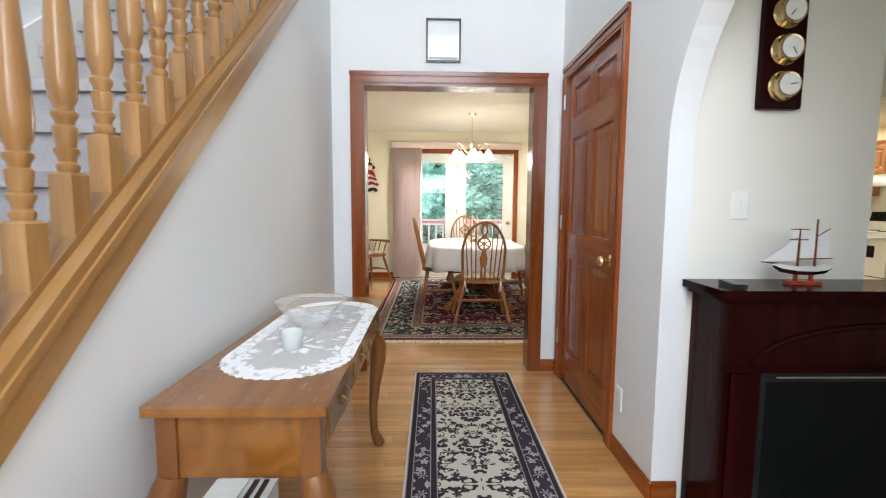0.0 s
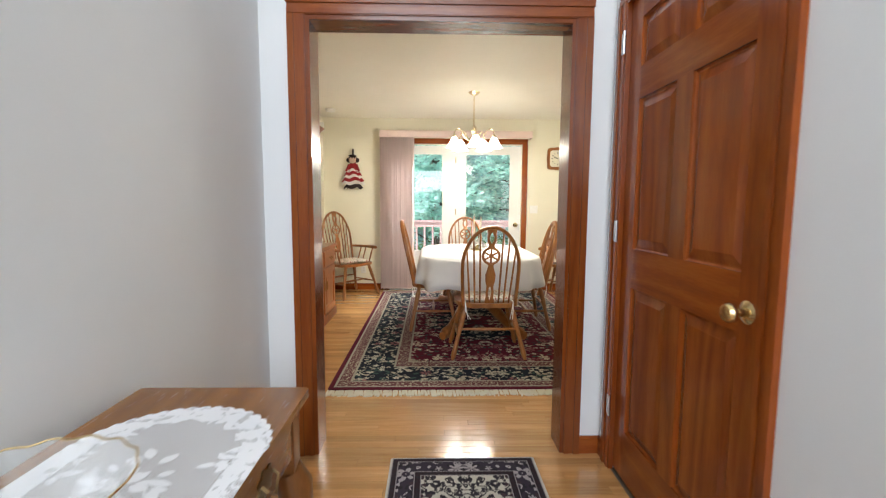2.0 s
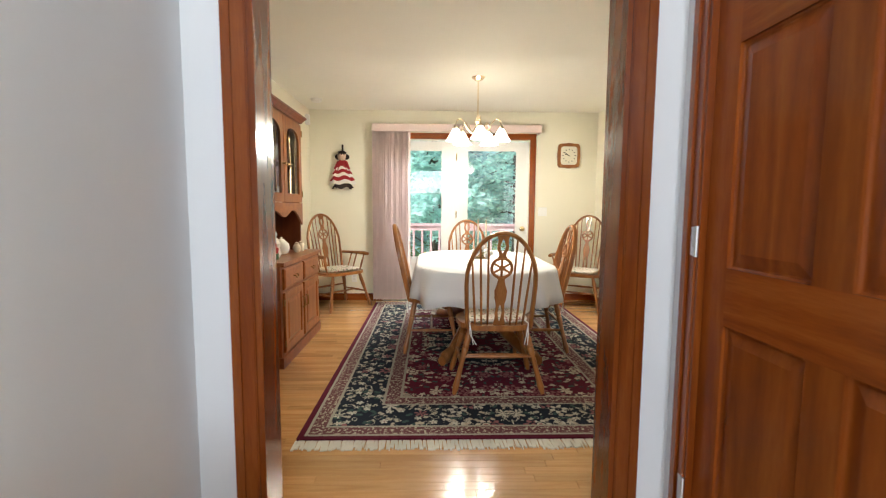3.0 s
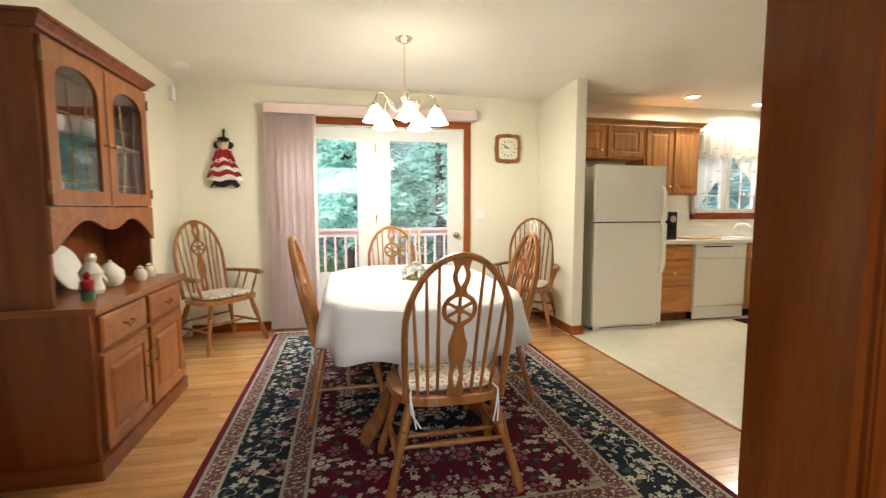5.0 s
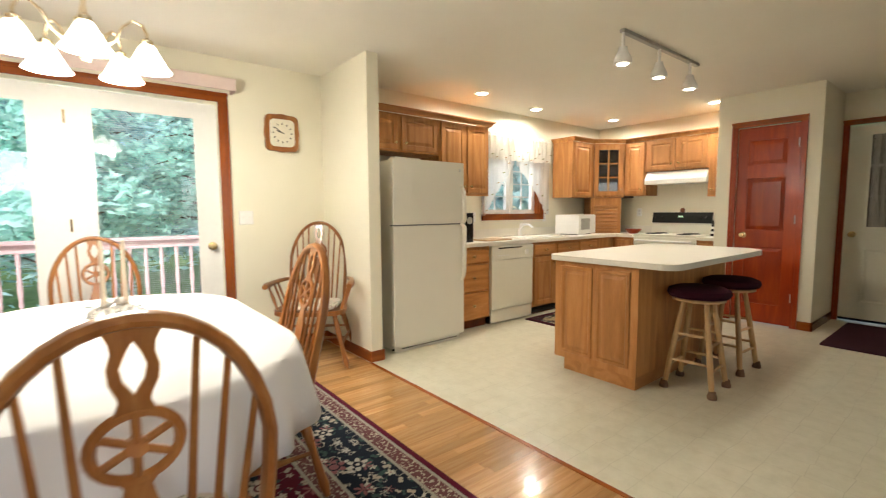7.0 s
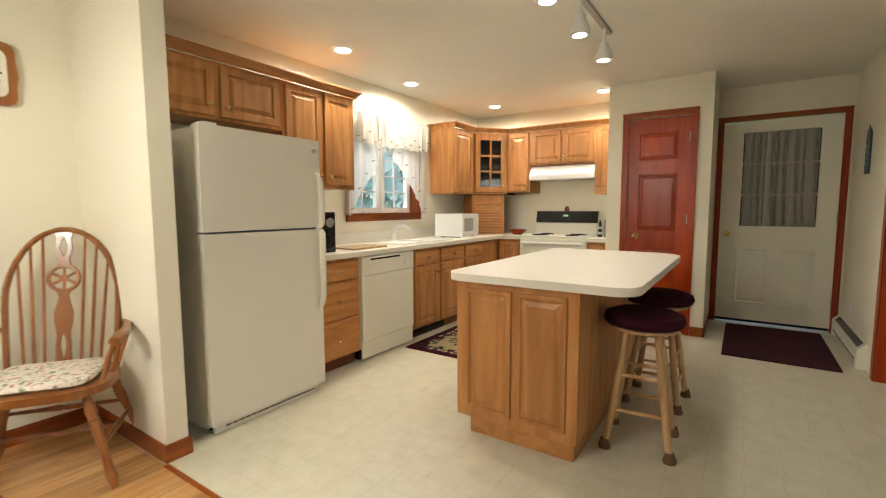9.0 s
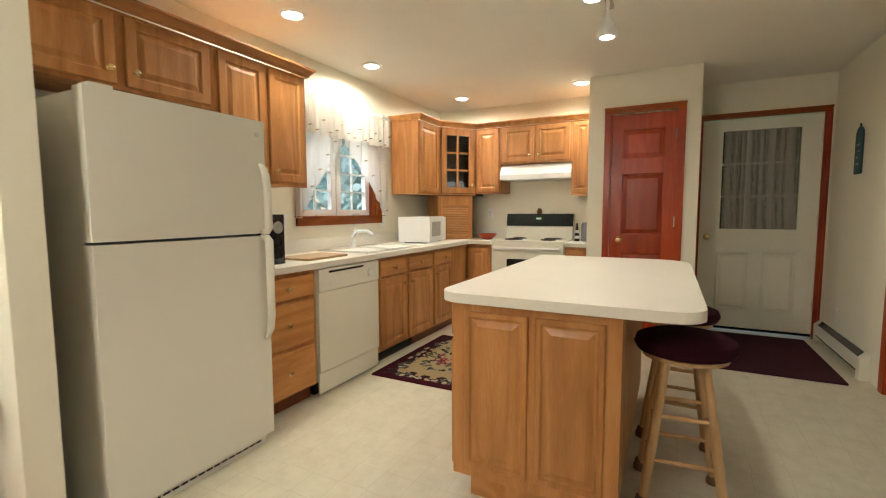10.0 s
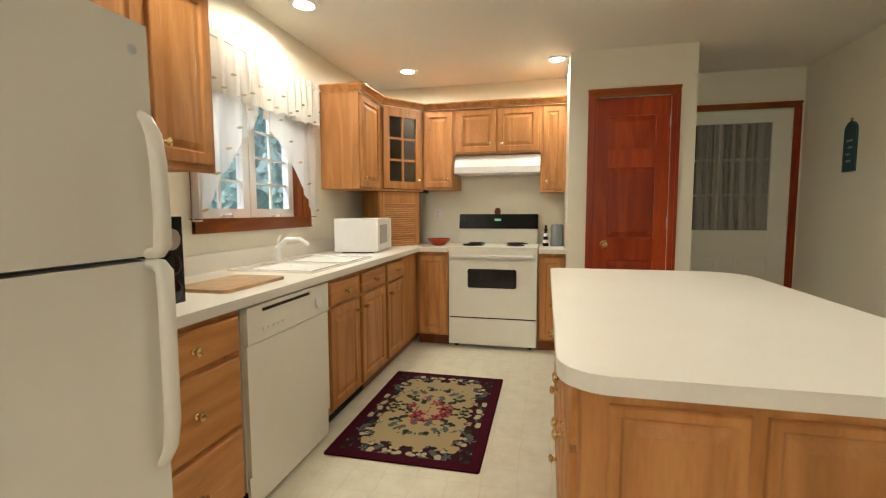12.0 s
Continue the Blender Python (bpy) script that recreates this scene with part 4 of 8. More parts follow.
for k in range(16):
    a, r = k * 2.1 + 0.4, 0.055 + 0.03 * random.random()
    c0 = Vector((r * math.cos(a), r * math.sin(a), 0.025 + 0.06 * random.random()))
    e, sd_ = Vector((math.cos(a), math.sin(a), 0.15)) * 0.05, Vector((-math.sin(a), math.cos(a), 0)) * 0.016
    bm = bmesh.new()
    bm.faces.new([bm.verts.new(p_) for p_ in (c0, c0 + e * 0.5 + sd_, c0 + e, c0 + e * 0.5 - sd_)])
    part("leaf", bm, LEAFM, cp)


# Windsor chairs with a wheel splat
def bow_pts(w, h, lean, z0, y0, n=22):
    out = []
    for k in range(n + 1):
        a = math.pi * k / n
        s = math.sin(a)
        x = w * math.cos(a) * (0.86 + 0.14 * min(1, 2.2 * s))
        zz = h * (s ** 0.62)
        out.append(Vector((x, y0 - lean * zz / h, z0 + zz)))
    return out


LEG = [(0, 0.013), (0.06, 0.018), (0.12, 0.023), (0.2, 0.019), (0.45, 0.016), (0.62, 0.021), (0.68, 0.024), (0.7, 0.019), (0.72, 0.024), (0.76, 0.02), (0.8, 0.025), (0.86, 0.021), (1, 0.017)]
STICK = [(0, 0.008), (0.3, 0.011), (0.42, 0.015), (0.45, 0.011), (0.48, 0.015), (0.52, 0.011), (0.55, 0.015), (0.7, 0.011), (1, 0.008)]
def floral():
    m, t, p = nodes_of("floral_cushion")
    v = coords(t)
    f = noise_at(t, v, 34.0, 2)
    t.links.new(ramp(t, f, [(0.36, (0.20, 0.22, 0.14)), (0.43, (0.66, 0.60, 0.50)), (0.57, (0.70, 0.65, 0.56)), (0.64, (0.42, 0.20, 0.17))]), p.inputs["Base Color"])
    p.inputs["Roughness"].default_value = 0.9
    bumped(t, p, noise_at(t, v, 300.0, 2), 0.3)
    return m


CUSH = floral()


def windsor(name, label, group, arm=False):
    ch = thing(name, label, "chair", group=group)
    sw, sd = (0.56, 0.47) if arm else (0.525, 0.44)
    sz, back_h, lean = 0.42, 0.70 if arm else 0.625, 0.14
    out = []
    for k in range(40):
        a = 2 * math.pi * k / 40
        c, s = math.cos(a), math.sin(a)
        n = 3.2
        r = (abs(c) ** n + abs(s) ** n) ** (-1 / n)
        out.append((sw / 2 * r * c * (1 + 0.07 * s), sd / 2 * r * s))
    seat = bmesh.new()
    prism(seat, out, "z", sz, sz + 0.035)
    part("seat", seat, CHAIR, ch, bevel=0.01)
    for sx in (-1, 1):
        for sy in (-1, 1):
            part("leg", turned(bmesh.new(), (sx * (sw / 2 + 0.03), sy * (sd / 2 + 0.005), 0), (sx * (sw / 2 - 0.08), sy * (sd / 2 - 0.08), sz + 0.005), LEG), CHAIR, ch, smooth=True)
    hx, z1 = sw / 2 - 0.015, 0.19
    for sx in (-1, 1):
        part("stretcher", turned(bmesh.new(), (sx * hx, -sd / 2 + 0.03, z1), (sx * hx, sd / 2 - 0.03, z1), STICK), CHAIR, ch, smooth=True)
    part("stretcher", turned(bmesh.new(), (-hx, 0, z1), (hx, 0, z1), STICK), CHAIR, ch, smooth=True)
    part("stretcher", turned(bmesh.new(), (-hx, -sd / 2 + 0.035, z1 + 0.05), (hx, -sd / 2 + 0.035, z1 + 0.05), STICK), CHAIR, ch, smooth=True)
    y0 = -sd / 2 + 0.035
    bow = bow_pts(sw / 2 - 0.02, back_h, lean, sz + 0.02, y0)
    part("bow", tube(bmesh.new(), bow, 0.019, 8, flat=0.75), CHAIR, ch, smooth=True)
    for x in (-0.19, -0.14, -0.09, 0.09, 0.14, 0.19):
        q = abs(x) / (sw / 2 - 0.02)
        zz = back_h * (max(0.0, 1 - q * q) ** 0.5) ** 0.62
        part("spindle", turned(bmesh.new(), (x * 0.82, y0 + 0.005, sz + 0.03), (x, y0 - lean * zz / back_h, sz + 0.02 + zz), [(0, 0.007), (0.35, 0.0085), (1, 0.006)], 8), CHAIR, ch, smooth=True)
    # splat: half-width and half-opening by height share
    bm = bmesh.new()
    shape = [(0.0, 0.040, 0), (0.05, 0.036, 0), (0.10, 0.030, 0.008), (0.16, 0.032, 0.014), (0.22, 0.028, 0.008), (0.25, 0.028, 0), (0.32, 0.038, 0), (0.40, 0.040, 0), (0.46, 0.028, 0), (0.52, 0.020, 0), (0.545, 0.03, 0)]
    upper = [(0.745, 0.03, 0), (0.78, 0.022, 0), (0.80, 0.024, 0.0), (0.84, 0.034, 0.014), (0.88, 0.036, 0.018), (0.92, 0.030, 0.010), (0.95, 0.032, 0.0), (1.0, 0.045, 0)]
    def pt(x, s, d):
        zz = s * back_h
        return (x, y0 - lean * s + d, sz + 0.025 + zz * 0.985)
    for seq in (shape, upper):
        for (s0, w0, h0), (s1, w1, h1) in zip(seq, seq[1:]):
            for sg in (-1, 1):
                vs = [bm.verts.new(pt(*q)) for d in (-0.006, 0.006) for q in ((sg * h0, s0, d), (sg * w0, s0, d), (sg * w1, s1, d), (sg * h1, s1, d))]
                for f in ((0, 1, 2, 3), (4, 5, 6, 7), (1, 2, 6, 5), (0, 3, 7, 4)):
                    try:
                        bm.faces.new([vs[i] for i in f])
                    except ValueError:
                        pass
    bmesh.ops.remove_doubles(bm, verts=bm.verts, dist=1e-4)
    part("splat", bm, CHAIR, ch, "pierced oak splat")
    bm = bmesh.new()
    wc, wr = 0.645, 0.064
    ringpts = [Vector(pt(wr * math.cos(a), wc + wr * math.sin(a) / back_h, 0)) for a in [2 * math.pi * k / 24 for k in range(24)]]
    tube(bm, ringpts, 0.010, 6, closed=True)
    lathe(bm, [(0.018, -0.008), (0.018, 0.008)], *pt(0, wc, 0), seg=12, rot=Matrix.Rotation(radians(90), 4, "X"))
    wheel = part("wheel", bm, CHAIR, ch, "carved wheel with six spokes")
    for k in range(6):
        a = math.pi * k / 3 + math.pi / 6
        part("spoke", tube(bmesh.new(), [pt(0.006 * math.cos(a), wc + 0.006 * math.sin(a) / back_h, 0), pt(wr * math.cos(a), wc + wr * math.sin(a) / back_h, 0)], 0.0075, 6), CHAIR, wheel)
    if arm:
        az = 0.655
        ty = y0 - lean * (az - sz) / back_h
        for sx in (-1, 1):
            bm = bmesh.new()
            tube(bm, [(sx * (sw / 2 - 0.02), ty, az), (sx * (sw / 2 + 0.02), ty + 0.10, az), (sx * (sw / 2 + 0.045), ty + 0.25, az), (sx * (sw / 2 + 0.05), ty + 0.36, az - 0.002), (sx * (sw / 2 + 0.045), ty + 0.42, az - 0.006)], [0.016, 0.018, 0.02, 0.026, 0.02], 8, flat=1.2)
            part("armrest", bm, CHAIR, ch, smooth=True)
            for j, yy in enumerate((ty + 0.12, ty + 0.22, ty + 0.36)):
                part("arm_post", turned(bmesh.new(), (sx * (sw / 2 - 0.03), yy - 0.0, sz + 0.03), (sx * (sw / 2 + 0.035), yy + 0.01, az), [(0, 0.008), (0.3, 0.012 if j == 2 else 0.008), (0.5, 0.014 if j == 2 else 0.009), (0.7, 0.010), (1, 0.008)], 8), CHAIR, ch, smooth=True)
    return ch


def cushion(name, label, w, d, ties=True):
    cu = thing(name, label, "cushion", group="seat cushions")
    bm = bmesh.new()
    o = rounded(w, d, 0.09, 6)
    rings = []
    for s, z in ((0.9, 0.0), (1.0, 0.016), (0.97, 0.032), (0.7, 0.043), (0.3, 0.046)):
        rings.append([bm.verts.new((x * s, y * s, z + 0.002 * math.sin(31 * x + 23 * y))) for x, y in o])
    bm.faces.new(rings[0])
    bm.faces.new(rings[-1])
    for a, b in zip(rings, rings[1:]):
        for k in range(len(o)):
            bm.faces.new((a[k], a[(k + 1) % len(o)], b[(k + 1) % len(o)], b[k]))
    part("pad", bm, CUSH, cu, smooth=True)
    if ties:
        for sx in (-1, 1):
            for j in range(2):
                x = sx * (w / 2 - 0.03)
                part("tie", tube(bmesh.new(), [(x, -d / 2 + 0.02, 0.02), (x + sx * 0.012, -d / 2 - 0.035, 0.012), (x + sx * 0.01 * j, -d / 2 - 0.045, -0.06), (x - sx * 0.012 + 0.02 * j, -d / 2 - 0.04, -0.13)], 0.0035, 5), TRIMWHITE, cu, "white cloth tie")
    return cu


RUGTOP = 0.014
side = windsor("dining_chair", "oak bow-back dining chair with a wheel splat", "chairs round the table")
pad = cushion("seat_cushion", "floral seat cushion tied to the chair", 0.42, 0.36)
def put(ob, x, y, z, rz):
    ob.matrix_basis = pose(x, y, z, 0, 0, rz)
SPOTS = [(0.665, 5.045, 0), (0.225, 5.93, -90), (1.15, 5.94, 90), (0.66, 7.16, 180)]
put(side, SPOTS[0][0], SPOTS[0][1], RUGTOP, 0)
put(pad, SPOTS[0][0], SPOTS[0][1] + 0.015, RUGTOP + 0.456, 0)
for x, y, rz in SPOTS[1:]:
    copy_thing(side, pose(x, y, RUGTOP, 0, 0, rz))
    copy_thing(pad, pose(x + 0.015 * math.cos(radians(rz + 90)), y + 0.015 * math.sin(radians(rz + 90)), RUGTOP + 0.456, 0, 0, rz))
armc = windsor("armchair", "oak bow-back armchair with a wheel splat against the wall", "armchairs", True)
pad2 = cushion("seat_cushion", "floral cushion on the armchair seat", 0.44, 0.38, False)
put(armc, -0.925, 7.50, 0.001, -130)
put(pad2, -0.925, 7.50, 0.457, -130)
copy_thing(armc, pose(2.06, 7.42, 0.001, 0, 0, 145))
copy_thing(pad2, pose(2.06, 7.42, 0.457, 0, 0, 145))

# chandelier
cd = thing("chandelier", "brass five-arm chandelier with lit white glass shades", "chandelier", CHX, CHY, CEIL)
part("canopy", lathe(bmesh.new(), [(0.01, -0.035), (0.03, -0.03), (0.055, -0.012), (0.065, 0)], seg=24), PALEBRASS, cd, smooth=True)
part("stem", lathe(bmesh.new(), [(0.007, -0.37), (0.007, -0.03)], seg=10), PALEBRASS, cd, smooth=True)
part("body", lathe(bmesh.new(), [(0, -0.60), (0.012, -0.595), (0.02, -0.57), (0.012, -0.55), (0.03, -0.53), (0.042, -0.50), (0.03, -0.47), (0.014, -0.455), (0.03, -0.435), (0.036, -0.42), (0.02, -0.405), (0.01, -0.36)], seg=20), PALEBRASS, cd, smooth=True)
for k in range(5):
    a = radians(270 + 72 * k)
    c, s = math.cos(a), math.sin(a)
    pts = [(r * c, r * s, z) for r, z in ((0.03, -0.50), (0.07, -0.525), (0.11, -0.49), (0.14, -0.43), (0.18, -0.40), (0.215, -0.415), (0.23, -0.45), (0.23, -0.48))]
    arm_ = part("arm", tube(bmesh.new(), pts, 0.0065, 8), PALEBRASS, cd, smooth=True)
    part("socket", lathe(bmesh.new(), [(0.012, -0.515), (0.022, -0.50), (0.024, -0.48), (0.01, -0.47)], 0.23 * c, 0.23 * s, 0, 14), PALEBRASS, arm_, smooth=True)
    bm = lathe(bmesh.new(), [(0.024, -0.50), (0.035, -0.515), (0.05, -0.545), (0.072, -0.585), (0.09, -0.61), (0.088, -0.611), (0.07, -0.587), (0.048, -0.547), (0.033, -0.518), (0.022, -0.503)], 0.23 * c, 0.23 * s, 0, 20)
    sh = part("shade", bm, SHADE_GLOW, arm_, "lit white glass bell shade", smooth=True)

    part("bulb", lathe(bmesh.new(), [(0, -0.60), (0.02, -0.595), (0.028, -0.575), (0.022, -0.55), (0.012, -0.53)], 0.23 * c, 0.23 * s, 0, 12), CAN_GLOW, arm_, smooth=True)

# ---- kitchen ----
def cab_box(root, x0, y0, z0, x1, y1, z1, m=None, name="body"):
    return part(name, boxes((x0, y0, z0, x1, y1, z1)), m or OAK_Z, root, bevel=0.002)


def cab_door(root, x0, z0, x1, z1, knob_at=None, name="door", m=None):
    d = part(name, raised(bmesh.new(), x0, z0, x1, z1, -0.02), m or (OAK_Z if z1 - z0 > 0.25 else OAK_X), root)
    if knob_at:
        knob(d, knob_at[0], -0.02, knob_at[1])
    return d


def drawer(root, x0, z0, x1, z1):
    bm = steps(bmesh.new(), [(x0, z0, x1, z1, 0.0), (x0, z0, x1, z1, -0.014), (x0 + 0.006, z0 + 0.006, x1 - 0.006, z1 - 0.006, -0.02)])
    d = part("drawer_front", bm, OAK_X, root)
    knob(d, (x0 + x1) / 2, -0.02, (z0 + z1) / 2)
    return d


CT = 0.905     # worktop height
FY = 7.285     # face of the base cabinets
UY = 7.585     # face of the wall cabinets


def base_unit(name, label, x0, x1, fronts, yy=FY, depth=0.62, origin=None, rz=0):
    w = x1 - x0
    r = thing(name, label, "cabinet", *(origin or (x0, yy, 0)), rz, group="base cabinets")
    cab_box(r, 0, 0, 0.10, w, depth, CT - 0.04)
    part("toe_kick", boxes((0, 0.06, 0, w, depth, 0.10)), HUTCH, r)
    fronts(r, w)
    return r


def three_drawers(r, w):
    drawer(r, 0.02, 0.70, w - 0.02, 0.835)
    drawer(r, 0.02, 0.41, w - 0.02, 0.68)
    drawer(r, 0.02, 0.115, w - 0.02, 0.39)


def drawer_door(hinge):
    def f(r, w):
        drawer(r, 0.03, 0.71, w - 0.03, 0.835)
        cab_door(r, 0.03, 0.12, w - 0.03, 0.69, ((w - 0.055) if hinge == "l" else 0.055, 0.62))
    return f


base_unit("drawer_cabinet", "oak base cabinet with three drawers beside the dishwasher", 3.47, 3.972, three_drawers)
base_unit("base_cabinet", "oak base cabinet with one drawer and one door", 4.668, 5.10, drawer_door("l"))
base_unit("base_cabinet", "oak base cabinet with one drawer and one door", 5.10, 5.575, drawer_door("r"))
base_unit("base_cabinet", "oak base cabinet near the corner", 5.575, 6.015, drawer_door("r"))
r = thing("corner_base_cabinet", "oak corner base cabinet", "cabinet", 6.015, FY, 0, group="base cabinets")
cab_box(r, 0, 0, 0.10, 0.97, 0.62, CT - 0.04)
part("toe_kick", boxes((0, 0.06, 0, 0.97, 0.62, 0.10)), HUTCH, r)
base_unit("base_cabinet", "narrow oak base cabinet beside the range", 0, 0.29, lambda r, w: cab_door(r, 0.03, 0.12, w - 0.02, 0.83, None), origin=(6.41, 7.278, 0), rz=-90, depth=0.58)
base_unit("base_cabinet", "narrow oak base cabinet beside the range", 0, 0.225, lambda r, w: cab_door(r, 0.02, 0.12, w - 0.02, 0.83, None), origin=(6.41, 6.187, 0), rz=-90, depth=0.58)

# worktop with an upstand, in one piece round the corner
wt = thing("worktop", "white laminate kitchen worktop with a low upstand", "worktop", 0, 0, 0)
out = [(3.465, 7.245), (6.30, 7.245), (6.37, 7.22), (6.37, 6.988), (6.995, 6.988), (6.995, 7.915), (3.465, 7.915)]
part("slab", prism(bmesh.new(), out, "z", CT - 0.038, CT), LAMINATE, wt, bevel=0.006)
part("slab", boxes((6.37, 5.962, CT - 0.038, 6.995, 6.187, CT)), LAMINATE, wt, bevel=0.006)
part("upstand", boxes((3.465, 7.895, CT, 6.995, 7.915, CT + 0.10)), LAMINATE, wt, bevel=0.003)
part("upstand", boxes((6.975, 6.99, CT, 6.995, 7.895, CT + 0.10)), LAMINATE, wt, bevel=0.003)
part("upstand", boxes((6.975, 5.965, CT, 6.995, 6.185, CT + 0.10)), LAMINATE, wt, bevel=0.003)

# sink set into the worktop
sk = thing("kitchen_sink", "white double kitchen sink with a white tap", "sink", 5.02, 7.58, CT)
bm = boxes((-0.41, -0.26, 0.0, 0.41, -0.235, 0.011), (-0.41, 0.17, 0.0, 0.41, 0.26, 0.011), (-0.41, -0.235, 0, -0.385, 0.17, 0.011), (0.385, -0.235, 0, 0.41, 0.17, 0.011), (-0.02, -0.235, 0, 0.02, 0.17, 0.011))
part("rim", bm, PORCELAIN, sk, bevel=0.004)
part("basin", boxes((-0.385, -0.235, 0.0005, 0.385, 0.17, 0.002)), plain("basin_shade", (0.7, 0.68, 0.62), 0.3), sk)
bm = lathe(bmesh.new(), [(0.03, 0.011), (0.028, 0.03), (0.02, 0.07), (0.022, 0.10), (0.01, 0.11)], 0, 0.21, 0, 14)
tube(bm, [(0, 0.21, 0.09), (0, 0.15, 0.15), (0, 0.05, 0.155), (0, -0.01, 0.12)], [0.016, 0.015, 0.013, 0.012], 10)
part("tap", bm, TRIMWHITE, sk, "white single-lever tap", smooth=True)
part("lever", tube(bmesh.new(), [(0, 0.21, 0.105), (0.02, 0.215, 0.15), (0.05, 0.215, 0.17)], 0.008, 8), TRIMWHITE, sk, smooth=True)
cb = thing("cutting_board", "pale wooden cutting board on the worktop", "board", 4.22, 7.5, CT)
part("board", prism(bmesh.new(), rounded(0.42, 0.28, 0.03, 4), "z", 0, 0.014), STOOLWOOD, cb, bevel=0.003)

tv = thing("floor_vent", "black heating vent in the toe kick", "vent", 4.72, FY + 0.055, 0.012)
part("frame", boxes((0, -0.006, 0, 0.55, 0.004, 0.082)), BLACK, tv)
for k in range(5):
    part("louvre", boxes((0.012, -0.010, 0.010 + 0.014 * k, 0.538, -0.006, 0.015 + 0.014 * k)), BLACK, tv)

# dishwasher
dw = thing("dishwasher", "off-white built-in dishwasher under the white worktop", "dishwasher", 3.985, FY, 0)
W = 0.672
part("body", boxes((0, 0.0, 0.10, W, 0.58, CT - 0.042)), WHITE, dw)
part("door", boxes((0.004, -0.022, 0.165, W - 0.004, 0.0, 0.70)), WHITE, dw, bevel=0.004)
pn = part("control_panel", boxes((0.004, -0.028, 0.705, W - 0.004, 0.0, 0.855)), WHITE, dw, bevel=0.005)
part("handle_slot", boxes((0.10, -0.0305, 0.825, W - 0.2, -0.028, 0.838)), BLACK, pn)
for k in range(5):
    part("button", boxes((0.10 + 0.035 * k, -0.031, 0.745, 0.125 + 0.035 * k, -0.028, 0.757)), PLATE, pn)
part("dial", lathe(bmesh.new(), [(0.03, 0), (0.028, 0.012), (0, 0.013)], W - 0.12, -0.028, 0.775, 18, Matrix.Rotation(radians(90), 4, "X")), PLATE, pn)
part("kick_plate", boxes((0.004, -0.012, 0.02, W - 0.004, 0.0, 0.158)), WHITE, dw, bevel=0.004)
part("base", boxes((0.02, 0.05, 0.0, W - 0.02, 0.5, 0.10)), BLACK, dw)

# refrigerator
fr = thing("refrigerator", "off-white top-freezer refrigerator beside the wing wall", "refrigerator", 2.652, 7.09, 0)
W, H, SP = 0.785, 1.683, 1.116
PEB = plain("pebbled_enamel", (0.72, 0.69, 0.60), 0.38, spread=0.012, grain=420, bump=0.25)
part("cabinet", boxes((0.005, 0.075, 0.03, W - 0.005, 0.76, H - 0.012)), PEB, fr, bevel=0.006)
part("freezer_door", boxes((0, 0, SP + 0.006, W, 0.068, H)), PEB, fr, "off-white freezer door", bevel=0.014, seg=3)
part("fridge_door", boxes((0, 0, 0.065, W, 0.068, SP - 0.006)), PEB, fr, "off-white refrigerator door", bevel=0.014, seg=3)
part("gasket", boxes((0.01, 0.06, 0.07, W - 0.01, 0.078, H - 0.01)), plain("grey_gasket", (0.2, 0.2, 0.2), 0.7), fr)
def grip(gap, end):
    """A moulded handle, blunt at the gap between the doors and fading into the door at its other end."""
    d = 1 if end > gap else -1
    x = W - 0.026
    pts = [(x, 0.004, gap), (x, -0.026, gap + d * 0.004), (x, -0.040, gap + d * 0.02), (x, -0.042, gap + d * 0.10), (x, -0.040, end - d * 0.12), (x, -0.030, end - d * 0.05), (x, -0.012, end - d * 0.015), (x, 0.006, end)]
    return tube(bmesh.new(), pts, [0.014, 0.016, 0.017, 0.016, 0.016, 0.015, 0.013, 0.010], 12, flat=1.35)
part("handle", grip(1.128, 1.47), PEB, fr, "moulded off-white handle", smooth=True)
part("handle", grip(1.104, 0.58), PEB, fr, "moulded off-white handle", smooth=True)
part("badge", lathe(bmesh.new(), [(0.013, 0.0), (0.012, 0.003), (0, 0.0032)], W - 0.045, 0.0, 1.615, 20, Matrix.Rotation(radians(90), 4, "X")), STEEL, fr)
part("hinge_cap", boxes((0.02, 0.0, H, 0.10, 0.07, H + 0.012)), PEB, fr, bevel=0.004)
gr = part("toe_grille", boxes((0.03, 0.03, 0.005, W - 0.03, 0.06, 0.06)), PEB, fr)
for k in range(16):
    part("slot", boxes((0.09 + 0.04 * k, 0.0285, 0.028, 0.12 + 0.04 * k, 0.03, 0.036)), BLACK, gr)
for x in (0.06, W - 0.06):
    part("foot", lathe(bmesh.new(), [(0.02, 0), (0.02, 0.03)], x, 0.12, 0, 10), BLACK, fr)


# wall cabinets
def crown(bm, pts, z, h=0.055, d=0.05, sign=1):
    """A stepped cornice along a plan line, standing out to one side."""
    prof = [(0.0, 0.0), (0.012, 0.0), (0.018, 0.015), (0.04, 0.04), (0.05, 0.045), (0.05, h), (0.0, h)]
    n = len(pts)
    rings = []
    for i in range(n):
        p = Vector(pts[i])
        a = (Vector(pts[i]) - Vector(pts[i - 1])).normalized() if i else (Vector(pts[1]) - Vector(pts[0])).normalized()
        b = (Vector(pts[i + 1]) - Vector(pts[i])).normalized() if i < n - 1 else a
        na, nb_ = Vector((a.y, -a.x)), Vector((b.y, -b.x))
        m = (na + nb_).normalized()
        m = m / max(0.4, m.dot(na))
        rings.append([bm.verts.new((p.x + m.x * o * sign, p.y + m.y * o * sign, z + q)) for o, q in prof])
    k = len(prof)
    for a, b in zip(rings, rings[1:]):
        for j in range(k):
            bm.faces.new((a[j], a[(j + 1) % k], b[(j + 1) % k], b[j]))
    bm.faces.new(rings[0])
    bm.faces.new(rings[-1])
    return bm


UZ0, UZ1 = 1.414, 2.172


